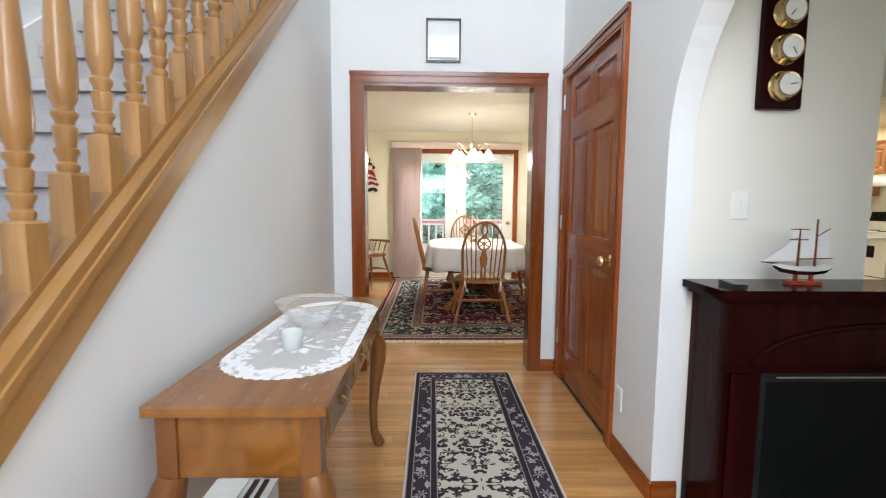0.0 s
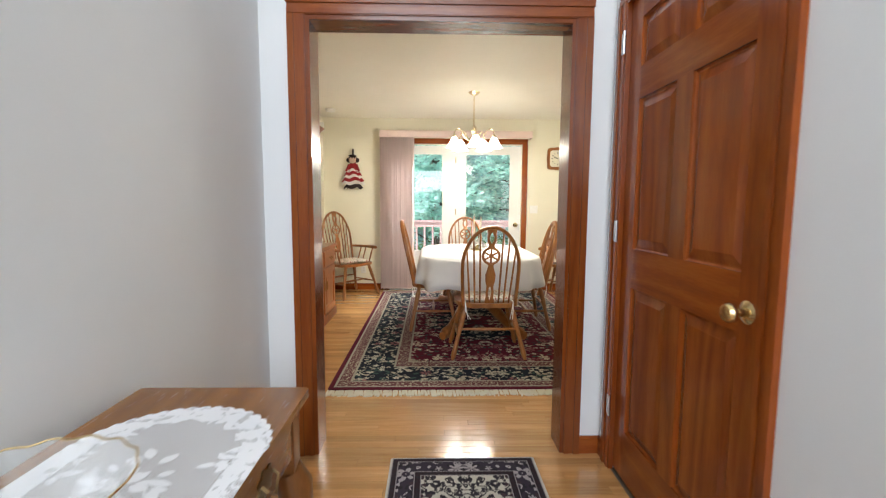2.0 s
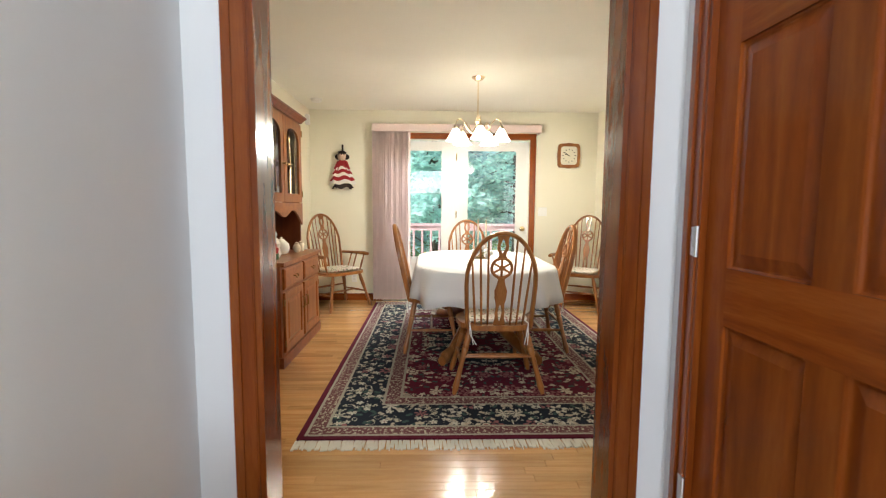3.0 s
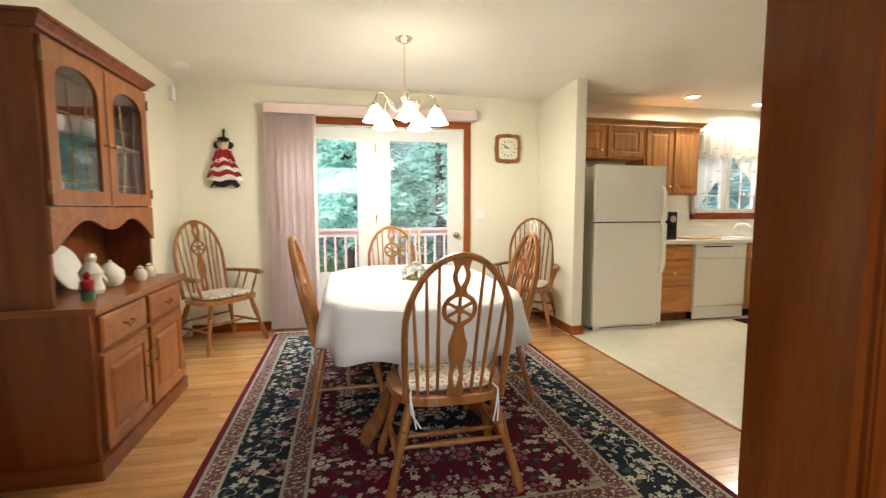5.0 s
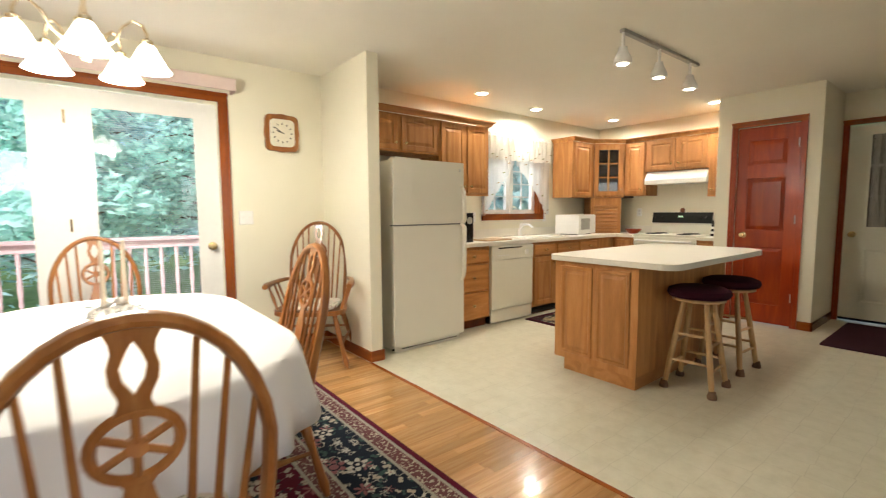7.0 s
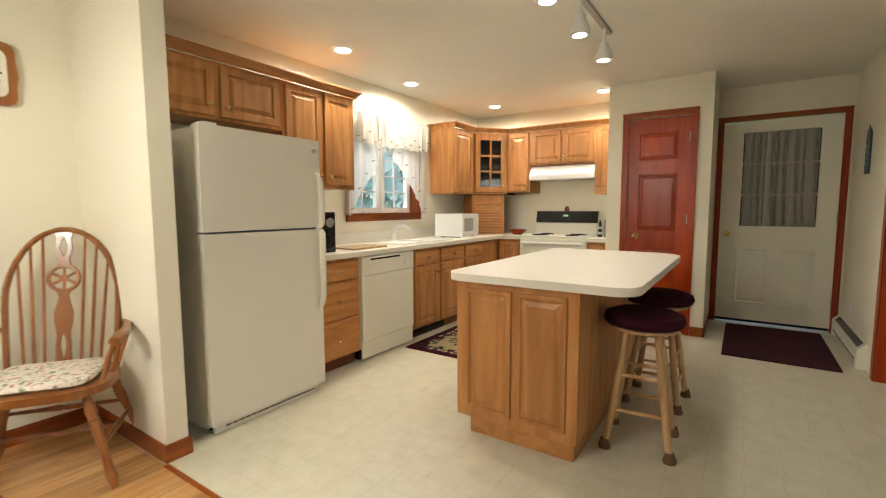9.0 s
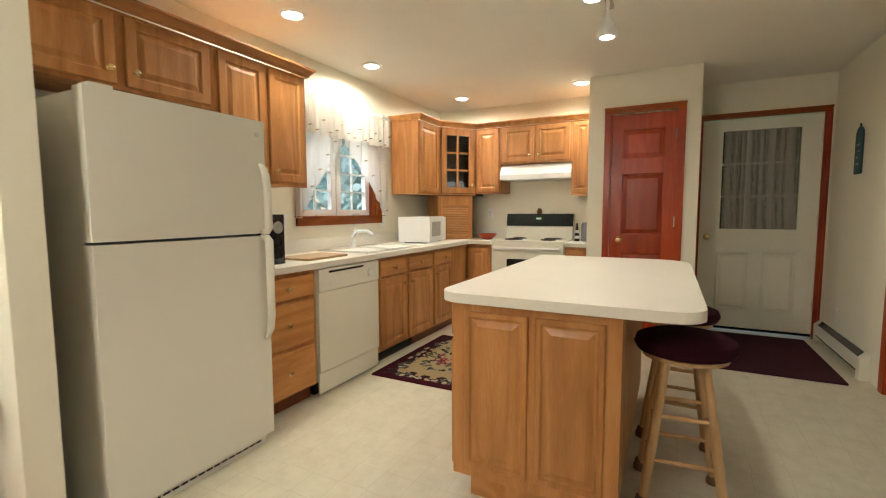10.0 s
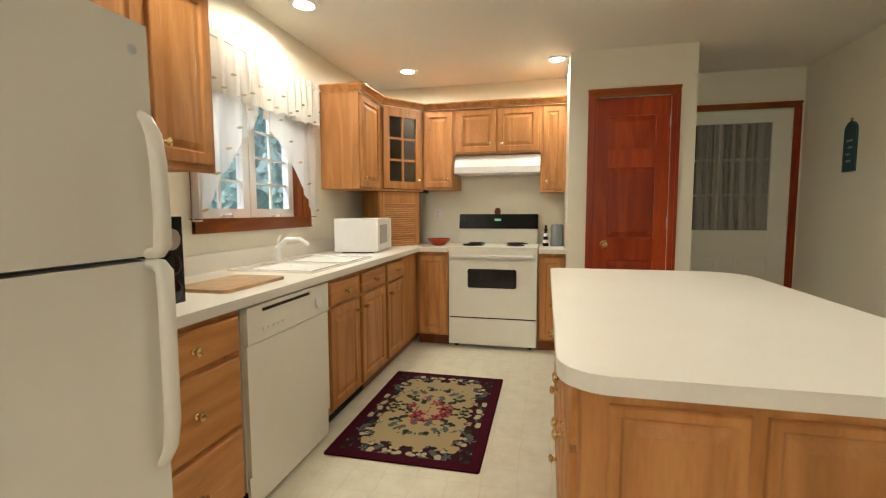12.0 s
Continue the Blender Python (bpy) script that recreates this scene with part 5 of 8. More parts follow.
def wall_unit(label, x0, x1, z0, doors, origin=None, rz=0, depth=0.33, name="wall_cabinet", z1=UZ1):
    r = thing(name, label, "cabinet", *(origin or (x0, UY, 0)), rz, group="wall cabinets")
    cab_box(r, 0, 0, z0, x1 - x0, depth, z1)
    for d0, d1, kx in doors:
        cab_door(r, d0 - x0, z0 + 0.02, d1 - x0, z1 - 0.018, (kx - x0, z0 + 0.085) if kx else None)
    return r


wall_unit("oak wall cabinet with two doors over the refrigerator", 2.52, 3.53, 1.81, [(2.55, 3.02, 2.985), (3.065, 3.50, 3.10)])
wall_unit("tall oak wall cabinet with two doors", 3.53, 4.25, UZ0, [(3.555, 3.885, 3.85), (3.92, 4.225, 3.955)])
wall_unit("oak wall cabinet beside the window", 5.85, 6.30, UZ0, [(5.875, 6.275, 5.91)])
bt = thing("light_pelmet", "oak strip under the wall cabinet", "trim", 3.53, UY, 0)
part("strip", boxes((0, 0, UZ0 - 0.012, 0.72, 0.018, UZ0)), OAK_X, bt)

# corner cabinet with a glazed door, and the tambour below it
cc = thing("corner_wall_cabinet", "oak corner cabinet with a six-pane glass door", "cabinet", 0, 0, 0, group="wall cabinets")
A, Bp = Vector((6.302, UY)), Vector((6.665, 7.283))
body = [(6.302, UY), (6.665, 7.283), (6.995, 7.283), (6.995, 7.915), (6.302, 7.915)]
# solid block behind the panes; near-black colour stands in for shade inside
part("body", prism(bmesh.new(), [(6.33, UY + 0.03), (6.69, 7.32), (6.995, 7.32), (6.995, 7.915), (6.33, 7.915)], "z", UZ0 + 0.0, UZ1), plain("interior_shade", (0.012, 0.010, 0.009), 0.7), cc, "near-black block painted as the shaded cabinet interior")
D = (Bp - A).normalized()
L = (Bp - A).length
ang = math.degrees(math.atan2(D.y, D.x))
dc = part("door", boxes((0.0, -0.001, UZ0, 0.03, 0.019, UZ1), (L - 0.03, -0.001, UZ0, L, 0.019, UZ1), (0.03, -0.001, UZ0, L - 0.03, 0.019, UZ0 + 0.02), (0.03, -0.001, UZ1 - 0.02, L - 0.03, 0.019, UZ1)), OAK_Z, cc)
dc.matrix_basis = pose(A.x, A.y, 0, 0, 0, ang)
d0, d1, e0, e1 = 0.035, L - 0.035, UZ0 + 0.025, UZ1 - 0.022
fb = boxes((d0, -0.02, e0, d0 + 0.06, 0, e1), (d1 - 0.06, -0.02, e0, d1, 0, e1), (d0 + 0.06, -0.02, e0, d1 - 0.06, 0, e0 + 0.065), (d0 + 0.06, -0.02, e1 - 0.065, d1 - 0.06, 0, e1))
mx = (d0 + d1) / 2
box(fb, mx - 0.009, -0.018, e0 + 0.065, mx + 0.009, 0, e1 - 0.065)
for k in (1, 2):
    z = e0 + 0.065 + (e1 - e0 - 0.13) * k / 3
    box(fb, d0 + 0.06, -0.017, z - 0.009, d1 - 0.06, 0, z + 0.009)
part("sash", fb, OAK_Z, dc, bevel=0.0015)
for k in range(3):
    za, zb = [e0 + 0.065 + (e1 - e0 - 0.13) * q / 3 for q in (k, k + 1)]
    for xa, xb in ((d0 + 0.06, mx), (mx, d1 - 0.06)):
        part("pane", boxes((xa, -0.010, za, xb, -0.007, zb)), GLASS, dc)
knob(dc, d1 - 0.03, -0.02, e0 + 0.09)
tg = thing("appliance_garage", "oak appliance garage with a slatted roll door", "cabinet", A.x + 0.03, A.y + 0.015, CT, ang)
part("frame", boxes((0, 0, 0.0, 0.05, 0.02, 0.505), (L - 0.09, 0, 0.0, L - 0.04, 0.02, 0.505), (0.05, 0, 0.40, L - 0.09, 0.02, 0.505)), OAK_Z, tg)
for k in range(20):
    bm = lathe(bmesh.new(), [(0.0102, 0.0), (0.0102, L - 0.14)], 0.05, 0.012, 0.010 + 0.02 * k, 8, Matrix.Rotation(radians(90), 4, "Y"))
    part("slat", bm, OAK_X, tg)
part("side_panel", boxes((-0.012, 0.01, 0.0, 0.004, 0.30, 0.505)), OAK_Z, tg)

RF = 6.665
wall_unit("oak wall cabinet beside the range hood", 0, 0.31, 1.435, [(0.02, 0.285, 0.25)], origin=(RF, 7.283, 0), rz=-90)
wall_unit("short oak wall cabinet over the range hood", 0, 0.785, 1.752, [(0.02, 0.38, 0.345), (0.405, 0.765, 0.44)], origin=(RF, 6.973, 0), rz=-90)
wall_unit("narrow oak wall cabinet beside the pantry", 0, 0.222, 1.40, [(0.02, 0.20, 0.05)], origin=(RF, 6.187, 0), rz=-90)
cr = thing("cabinet_cornice", "oak cornice along the wall cabinets", "trim", 0, 0, 0)
part("run", crown(bmesh.new(), [(2.52, UY - 0.02), (4.25, UY - 0.02), (4.25, YB - 0.003)], UZ1), OAK_X, cr)
part("run", crown(bmesh.new(), [(5.85, YB - 0.003), (5.85, UY - 0.02), (6.295, UY - 0.02), (RF - 0.012, 7.275), (RF - 0.02, 5.966)], UZ1), OAK_X, cr)

# range hood
hd = thing("range_hood", "white range hood under the short cabinet", "range hood", 6.62, 6.97, 1.58, -90)
bm = prism(bmesh.new(), [(0.0, 0.0), (0.375, 0.0), (0.375, 0.165), (0.07, 0.165), (0.0, 0.055)], "x", 0.0, 0.78)
part("shell", bm, TRIMWHITE, hd, bevel=0.004)
part("filter", boxes((0.24, 0.06, -0.006, 0.54, 0.26, 0.0)), STEEL, hd)

# electric range
st = thing("electric_range", "white electric range with a black back panel", "range", 6.39, 6.98, 0, -90)
W = 0.785
part("body", boxes((0.0, 0.03, 0.05, W, 0.585, 0.885)), WHITE, st, bevel=0.003)
part("cooktop", boxes((-0.001, 0.0, 0.885, W + 0.001, 0.56, 0.915)), WHITE, st, bevel=0.008)
od = part("oven_door", boxes((0.006, 0.0, 0.285, W - 0.006, 0.03, 0.80)), WHITE, st, bevel=0.008)
part("window", prism(bmesh.new(), rounded(0.43, 0.17, 0.02, 4, W / 2, 0.635), "y", -0.003, 0.0), DARKGLASS, od, "dark oven window")
hb = bmesh.new()
tube(hb, [(0.04, -0.035, 0.835), (W - 0.04, -0.035, 0.835)], 0.013, 10)
box(hb, 0.04, -0.03, 0.822, 0.07, 0.0, 0.848)
box(hb, W - 0.07, -0.03, 0.822, W - 0.04, 0.0, 0.848)
part("oven_handle", hb, TRIMWHITE, od, "white bar handle")
part("fascia", boxes((0.004, 0.004, 0.805, W - 0.004, 0.03, 0.883)), WHITE, st)
part("gap_strip", boxes((0.01, 0.012, 0.272, W - 0.01, 0.03, 0.285)), BLACK, st)
part("drawer", boxes((0.006, 0.0, 0.035, W - 0.006, 0.03, 0.272)), WHITE, st, "white storage drawer", bevel=0.008)
for x in (0.06, W - 0.06):
    part("foot", lathe(bmesh.new(), [(0.02, 0), (0.02, 0.05)], x, 0.08, 0, 10), BLACK, st)
bp = part("back_panel", prism(bmesh.new(), [(0.47, 0.915), (0.605, 0.915), (0.605, 1.20), (0.53, 1.20), (0.50, 1.06), (0.50, 1.04)], "x", 0.01, W - 0.01), WHITE, st)
ctl = part("control_panel", prism(bmesh.new(), [(0.486, 1.06), (0.51, 1.055), (0.54, 1.198), (0.517, 1.20)], "x", 0.008, W - 0.008), PANELBLACK, st, "black glass control panel")
tilt = Matrix.Rotation(radians(80), 4, "X")
for x in (0.07, 0.15, W - 0.15, W - 0.07):
    part("dial", lathe(bmesh.new(), [(0.024, 0), (0.022, 0.018), (0, 0.02)], x, 0.502, 1.13, 14, tilt), BLACK, ctl)
part("display", boxes((0.36, 0.494, 1.135, 0.42, 0.50, 1.155)), glow("green_digits", (0.1, 1.0, 0.3), 0.35), ctl, "small green lit display")
for x, y in ((0.2, 0.15), (0.2, 0.38), (0.585, 0.15), (0.585, 0.38)):
    r_ = 0.10 if (x < 0.3) == (y < 0.2) else 0.08
    bn = part("burner", lathe(bmesh.new(), [(r_ + 0.015, 0.915), (r_ + 0.012, 0.919), (0.02, 0.917)], x, y, 0, 24), STEEL, st)
    bm = bmesh.new()
    tube(bm, [(x + (0.015 + (r_ - 0.015) * k / 90) * math.cos(k * 0.28), y + (0.015 + (r_ - 0.015) * k / 90) * math.sin(k * 0.28), 0.924) for k in range(91)], 0.005, 5)
    part("coil", bm, BLACK, bn)

# island with stools
il = thing("kitchen_island", "oak kitchen island with panelled end and drawers", "island", 0, 0, 0)
IX0, IX1, IY0, IY1 = 3.475, 4.98, 5.375, 6.045
part("body", boxes((IX0 + 0.012, IY0 + 0.004, 0.10, IX1, IY1, 0.858)), OAK_Z, il, bevel=0.002)
part("toe_kick", boxes((IX0 + 0.03, IY0 + 0.02, 0.0, IX1 - 0.02, IY1 - 0.07, 0.10)), OAK_X, il)
ep = part("end_panel", boxes((0.0, 0.0, 0.10, 0.67, 0.012, 0.858)), OAK_Z, il)
ep.matrix_basis = pose(IX0, IY1, 0, 0, 0, -90)
for x0, x1 in ((0.055, 0.325), (0.355, 0.615)):
    part("panel", raised(bmesh.new(), x0, 0.15, x1, 0.82, -0.013, 0.0128, 0.03), OAK_Z, ep)
fs = part("front_rail", boxes((0, 0, 0.10, IX1 - IX0 - 0.012, 0.006, 0.858)), OAK_X, il)
fs.matrix_basis = pose(IX1, IY1 + 0.006, 0, 0, 0, 180)
for k in range(3):
    a, b = 0.02 + 0.49 * k, 0.49 + 0.49 * k
    if k == 1:
        for z0, z1 in ((0.12, 0.39), (0.41, 0.66), (0.68, 0.835)):
            drawer(fs, a, z0, b, z1)
    else:
        drawer(fs, a, 0.70, b, 0.835)
        cab_door(fs, a, 0.12, (a + b) / 2 - 0.005, 0.68, ((a + b) / 2 - 0.035, 0.62))
        cab_door(fs, (a + b) / 2 + 0.005, 0.12, b, 0.68, ((a + b) / 2 + 0.035, 0.62))
it = thing("island_worktop", "white laminate island top with rounded corners", "worktop", 0, 0, 0)
r_ = 0.11
out = []
for cx, cy, rr, a0 in ((5.16, 6.10, 0.05, 0), (3.415, 6.10, 0.11, 90), (3.415, 5.115, 0.11, 180), (5.16, 5.115, 0.2, 270)):
    sx, sy = (1 if cx > 4 else -1), (1 if cy > 5.5 else -1)
    for k in range(9):
        a = radians(a0 + 90 * k / 8)
        out.append((cx - sx * rr + rr * math.cos(a), cy - sy * rr + rr * math.sin(a)))
part("edge_band", prism(bmesh.new(), out, "z", 0.86, 0.8972), LAMINATE, it, bevel=0.003)
part("top_sheet", prism(bmesh.new(), out, "z", 0.8974, 0.90), LAMINATE, it, "smooth white laminate sheet", bevel=0.0012)


def stool(x, y, rz):
    s = thing("bar_stool", "round maroon cushioned stool with pale wooden legs", "stool", x, y, 0, rz, group="stools at the island")
    part("seat", lathe(bmesh.new(), [(0.15, 0.615), (0.165, 0.62), (0.165, 0.635), (0.15, 0.64)], seg=28), STOOLWOOD, s, smooth=True)
    part("cushion", lathe(bmesh.new(), [(0.14, 0.638), (0.185, 0.645), (0.198, 0.668), (0.19, 0.695), (0.15, 0.712), (0, 0.716)], seg=32), VELVET, s, "plush maroon cushion cover", smooth=True)
    feet = []
    for k in range(4):
        a = radians(45 + 90 * k)
        c, q = math.cos(a), math.sin(a)
        top, foot = (0.10 * c, 0.10 * q, 0.62), (0.215 * c, 0.215 * q, 0.0)
        feet.append((Vector(foot), Vector(top)))
        lg = part("leg", turned(bmesh.new(), foot, top, [(0, 0.017), (0.3, 0.02), (0.6, 0.019), (1, 0.015)], 10), STOOLWOOD, s, smooth=True)
        part("foot_pad", lathe(bmesh.new(), [(0.030, 0.0), (0.030, 0.018), (0.024, 0.035), (0.0215, 0.05)], foot[0], foot[1], 0.001, 12), plain("brown_felt", (0.16, 0.09, 0.055), 0.9), lg, "brown cloth foot pad")
    for k in range(4):
        (f0, t0), (f1, t1) = feet[k], feet[(k + 1) % 4]
        for h in ((0.33, 0.62) if k % 2 else (0.26, 0.52)):
            part("rung", turned(bmesh.new(), f0.lerp(t0, h), f1.lerp(t1, h), [(0, 0.008), (0.5, 0.011), (1, 0.008)], 8), STOOLWOOD, s, smooth=True)
    return s


stool(3.90, 5.165, 4)
stool(4.53, 5.18, -3)

# kitchen rug and door mat


def rose_rug():
    """Burgundy edge, a scrolled leafy border, a tan field and a rose bouquet in the middle."""
    m, t, p = nodes_of("rose_rug")
    tc, sep = add(t, "TexCoord"), add(t, "SeparateXYZ")
    t.links.new(tc.outputs["Object"], sep.inputs[0])
    ax, ay = calc(t, "ABSOLUTE", sep.outputs[0]), calc(t, "ABSOLUTE", sep.outputs[1])
    v = tc.outputs["Object"]
    comb = add(t, "CombineXYZ")
    t.links.new(ax, comb.inputs[0])
    t.links.new(ay, comb.inputs[1])
    wob = noise_at(t, comb.outputs[0], 11.0, 3)
    edge = calc(t, "ADD", calc(t, "MINIMUM", calc(t, "SUBTRACT", 0.595, ax), calc(t, "SUBTRACT", 0.40, ay)), 0.0)
    inner = calc(t, "ADD", edge, calc(t, "MULTIPLY", calc(t, "SUBTRACT", wob, 0.5), 0.22))
    r = calc(t, "SQRT", calc(t, "ADD", calc(t, "POWER", calc(t, "DIVIDE", sep.outputs[0], 0.30), 2.0), calc(t, "POWER", calc(t, "DIVIDE", sep.outputs[1], 0.23), 2.0)))
    r = calc(t, "ADD", r, calc(t, "MULTIPLY", calc(t, "SUBTRACT", noise_at(t, v, 14.0, 2), 0.5), 0.7))
    petals, leafs, sprig = blossoms(t, v, 11.0, 0.9, 5, 0.60), blossoms(t, comb.outputs[0], 19.0, 1.0, 2, 0.62), blossoms(t, comb.outputs[0], 10.0, 0.7, 5, 0.42)
    tan, wine = (0.36, 0.275, 0.15), (0.05, 0.004, 0.012)
    green = mixed(t, calc(t, "GREATER_THAN", leafs[3][1], 0.5), (0.022, 0.035, 0.02), (0.085, 0.10, 0.09))
    leaf_c = mixed(t, calc(t, "GREATER_THAN", leafs[3][0], 0.55), green, (0.42, 0.36, 0.23))
    border = mixed(t, leafs[0], (0.035, 0.008, 0.014), leaf_c)
    border = mixed(t, sprig[0], border, mixed(t, sprig[1], (0.12, 0.13, 0.13), (0.30, 0.06, 0.07)))
    rose = mixed(t, petals[2], (0.30, 0.035, 0.055), (0.11, 0.006, 0.016))
    c = mixed(t, calc(t, "GREATER_THAN", edge, 0.06), wine, border)
    c = mixed(t, calc(t, "GREATER_THAN", inner, 0.15), c, tan)
    c = mixed(t, calc(t, "MULTIPLY", calc(t, "LESS_THAN", r, 1.15), leafs[0]), c, green)
    c = mixed(t, calc(t, "MULTIPLY", calc(t, "LESS_THAN", r, 0.62), petals[0]), c, rose)
    c = mixed(t, calc(t, "MULTIPLY", calc(t, "LESS_THAN", r, 0.62), petals[1]), c, (0.46, 0.20, 0.18))
    pile = noise_at(t, v, 420.0, 2)
    c = mixed(t, 0.35, c, mixed(t, pile, (0.2, 0.2, 0.2), (1, 1, 1)), "MULTIPLY")
    t.links.new(c, p.inputs["Base Color"])
    p.inputs["Roughness"].default_value = 0.95
    p.inputs["Specular IOR Level"].default_value = 0.08
    bumped(t, p, pile, 0.5)
    return m


rug("kitchen_rug", 4.475, 6.415, 5.67, 7.215, rose_rug(), "burgundy rug with a rose bouquet before the sink", 0.0, 0.009)
rug("door_mat", 5.79, 4.08, 7.01, 4.86, MATFIBRE, "dark maroon mat before the back door", 0.0, 0.011)

# small things on the worktop
sp = thing("coffee_maker", "black tall appliance with round dials on the worktop", "appliance", 3.80, 7.50, CT)
part("body", boxes((-0.055, -0.09, 0, 0.055, 0.09, 0.31)), BLACK, sp, bevel=0.008)
for z in (0.23, 0.14, 0.05):
    part("ring", lathe(bmesh.new(), [(0.035, 0), (0.038, 0.008), (0.026, 0.012), (0, 0.008)], 0.0, -0.09, z, 18, Matrix.Rotation(radians(90), 4, "X")), STEEL if z == 0.23 else DARKGLASS, sp, smooth=True)
mw = thing("microwave_oven", "small white microwave oven on the worktop", "microwave", 5.97, 7.60, CT, 8)
part("body", boxes((-0.26, -0.16, 0.012, 0.24, 0.17, 0.27)), TRIMWHITE, mw, bevel=0.008)
dr = part("door", boxes((-0.258, -0.176, 0.018, 0.12, -0.16, 0.264)), TRIMWHITE, mw, bevel=0.005)
part("window", boxes((-0.20, -0.179, 0.07, 0.06, -0.176, 0.22)), plain("grey_mesh_window", (0.35, 0.34, 0.31), 0.3), dr)
cp_ = part("control_panel", boxes((0.124, -0.176, 0.018, 0.238, -0.16, 0.264)), TRIMWHITE, mw, bevel=0.004)
for j in range(4):
    for i in range(3):
        part("button", boxes((0.14 + 0.028 * i, -0.178, 0.06 + 0.03 * j, 0.16 + 0.028 * i, -0.176, 0.08 + 0.03 * j)), PLATE, cp_)
for x in (-0.2, 0.2):
    part("foot", boxes((x - 0.02, -0.12, 0, x + 0.02, 0.12, 0.012)), BLACK, mw)
wb = thing("wooden_bowl", "dark red wooden bowl beside the range", "bowl", 6.66, 7.13, CT)
part("bowl", lathe(bmesh.new(), [(0.05, 0), (0.06, 0.006), (0.10, 0.045), (0.115, 0.065), (0.108, 0.066), (0.09, 0.042), (0.05, 0.012), (0, 0.01)], seg=28), RED_Z, wb, smooth=True)
lh = thing("lighthouse_figurine", "black and white striped lighthouse figurine", "figurine", 6.73, 6.13, CT)
for k in range(5):
    part("band", lathe(bmesh.new(), [(0.028 - 0.003 * k, 0.03 * k), (0.0255 - 0.003 * k, 0.03 * k + 0.03)], seg=16), BLACK if k % 2 == 0 else TRIMWHITE, lh, smooth=True)
part("lantern", lathe(bmesh.new(), [(0.022, 0.15), (0.022, 0.156), (0.01, 0.158), (0.01, 0.18), (0.014, 0.182), (0, 0.20)], seg=14), BLACK, lh, smooth=True)
jar = thing("storage_jar", "grey ribbed canister on the worktop", "canister", 6.75, 6.03, CT)
part("jar", lathe(bmesh.new(), [(0.055, 0), (0.058, 0.01), (0.058, 0.18), (0.05, 0.19), (0.05, 0.2), (0, 0.205)], seg=22), plain("smoky_glass", (0.16, 0.17, 0.18), 0.2), jar, smooth=True)
sj = thing("small_jar", "small brown jar on top of the range panel", "jar", 6.96, 6.60, 1.20)
part("jar", lathe(bmesh.new(), [(0.025, 0), (0.032, 0.015), (0.03, 0.04), (0.02, 0.05), (0.022, 0.06), (0, 0.062)], seg=16), HUTCH, sj, smooth=True)
wall_plate(6.99, 7.22, 1.20, -90, "wall_outlet", "white outlet plate above the worktop")
wall_plate(5.68, YB, 1.14, 0, "wall_outlet", "white outlet plate beside the window")
wall_plate(4.33, YB, 1.16, 0, "wall_outlet", "white outlet plate above the worktop")
wall_plate(3.98, YB, 1.16, 0, "light_switch", "white switch plate above the worktop")

# kitchen window, sill and gathered curtain
kw = thing("window_kitchen", "white casement window with glazing bars in a wood frame", "window", 0, YB, 0, kind="structure")
bm = boxes((4.463, -0.02, 1.13, 4.52, 0.0, 2.08), (5.56, -0.02, 1.13, 5.641, 0.0, 2.08), (4.52, -0.02, 2.0, 5.56, 0.0, 2.08))
part("casing", bm, FIR_Z, kw, bevel=0.003)
part("apron", boxes((4.463, -0.022, 1.115, 5.641, 0.0, 1.195)), FIR_X, kw, bevel=0.004)
part("sill", boxes((4.448, -0.055, 1.195, 5.656, 0.13, 1.19)), FIR_X, kw, "varnished wooden sill", bevel=0.006)
part("reveal", boxes((4.52, 0.0, 1.19, 4.535, 0.13, 2.0), (5.545, 0.0, 1.19, 5.56, 0.13, 2.0), (4.535, 0.0, 1.985, 5.545, 0.13, 2.0)), FIR_Z, kw)
for x0, x1 in ((4.535, 5.035), (5.045, 5.545)):
    bm = boxes((x0, 0.07, 1.19, x0 + 0.06, 0.12, 1.985), (x1 - 0.06, 0.07, 1.19, x1, 0.12, 1.985), (x0 + 0.06, 0.07, 1.19, x1 - 0.06, 0.12, 1.25), (x0 + 0.06, 0.07, 1.925, x1 - 0.06, 0.12, 1.985))
    sash = part("sash", bm, TRIMWHITE, kw, "white casement sash", bevel=0.003)
    xm = (x0 + x1) / 2
    part("glazing_bar", boxes((xm - 0.008, 0.085, 1.25, xm + 0.008, 0.105, 1.925)), TRIMWHITE, sash)
    for k in (1, 2, 3):
        z = 1.25 + 0.675 * k / 4
        part("glazing_bar", boxes((x0 + 0.06, 0.086, z - 0.008, x1 - 0.06, 0.104, z + 0.008)), TRIMWHITE, sash)
    part("pane", boxes((x0 + 0.06, 0.093, 1.25, x1 - 0.06, 0.097, 1.925)), GLASS, sash).visible_shadow = False
    part("crank", tube(bmesh.new(), [(xm - 0.04, 0.06, 1.195), (xm - 0.03, 0.04, 1.21), (xm + 0.03, 0.035, 1.215), (xm + 0.05, 0.045, 1.205)], 0.008, 8), TRIMWHITE, sash, smooth=True)

ct = thing("kitchen_curtain", "white gathered curtain with a valance and embroidered leaves", "curtain", 0, YB, 0)
part("rod", tube(bmesh.new(), [(4.42, -0.003, 2.165), (4.42, -0.06, 2.165), (5.76, -0.06, 2.165), (5.76, -0.003, 2.165)], 0.008, 8), TRIMWHITE, ct)


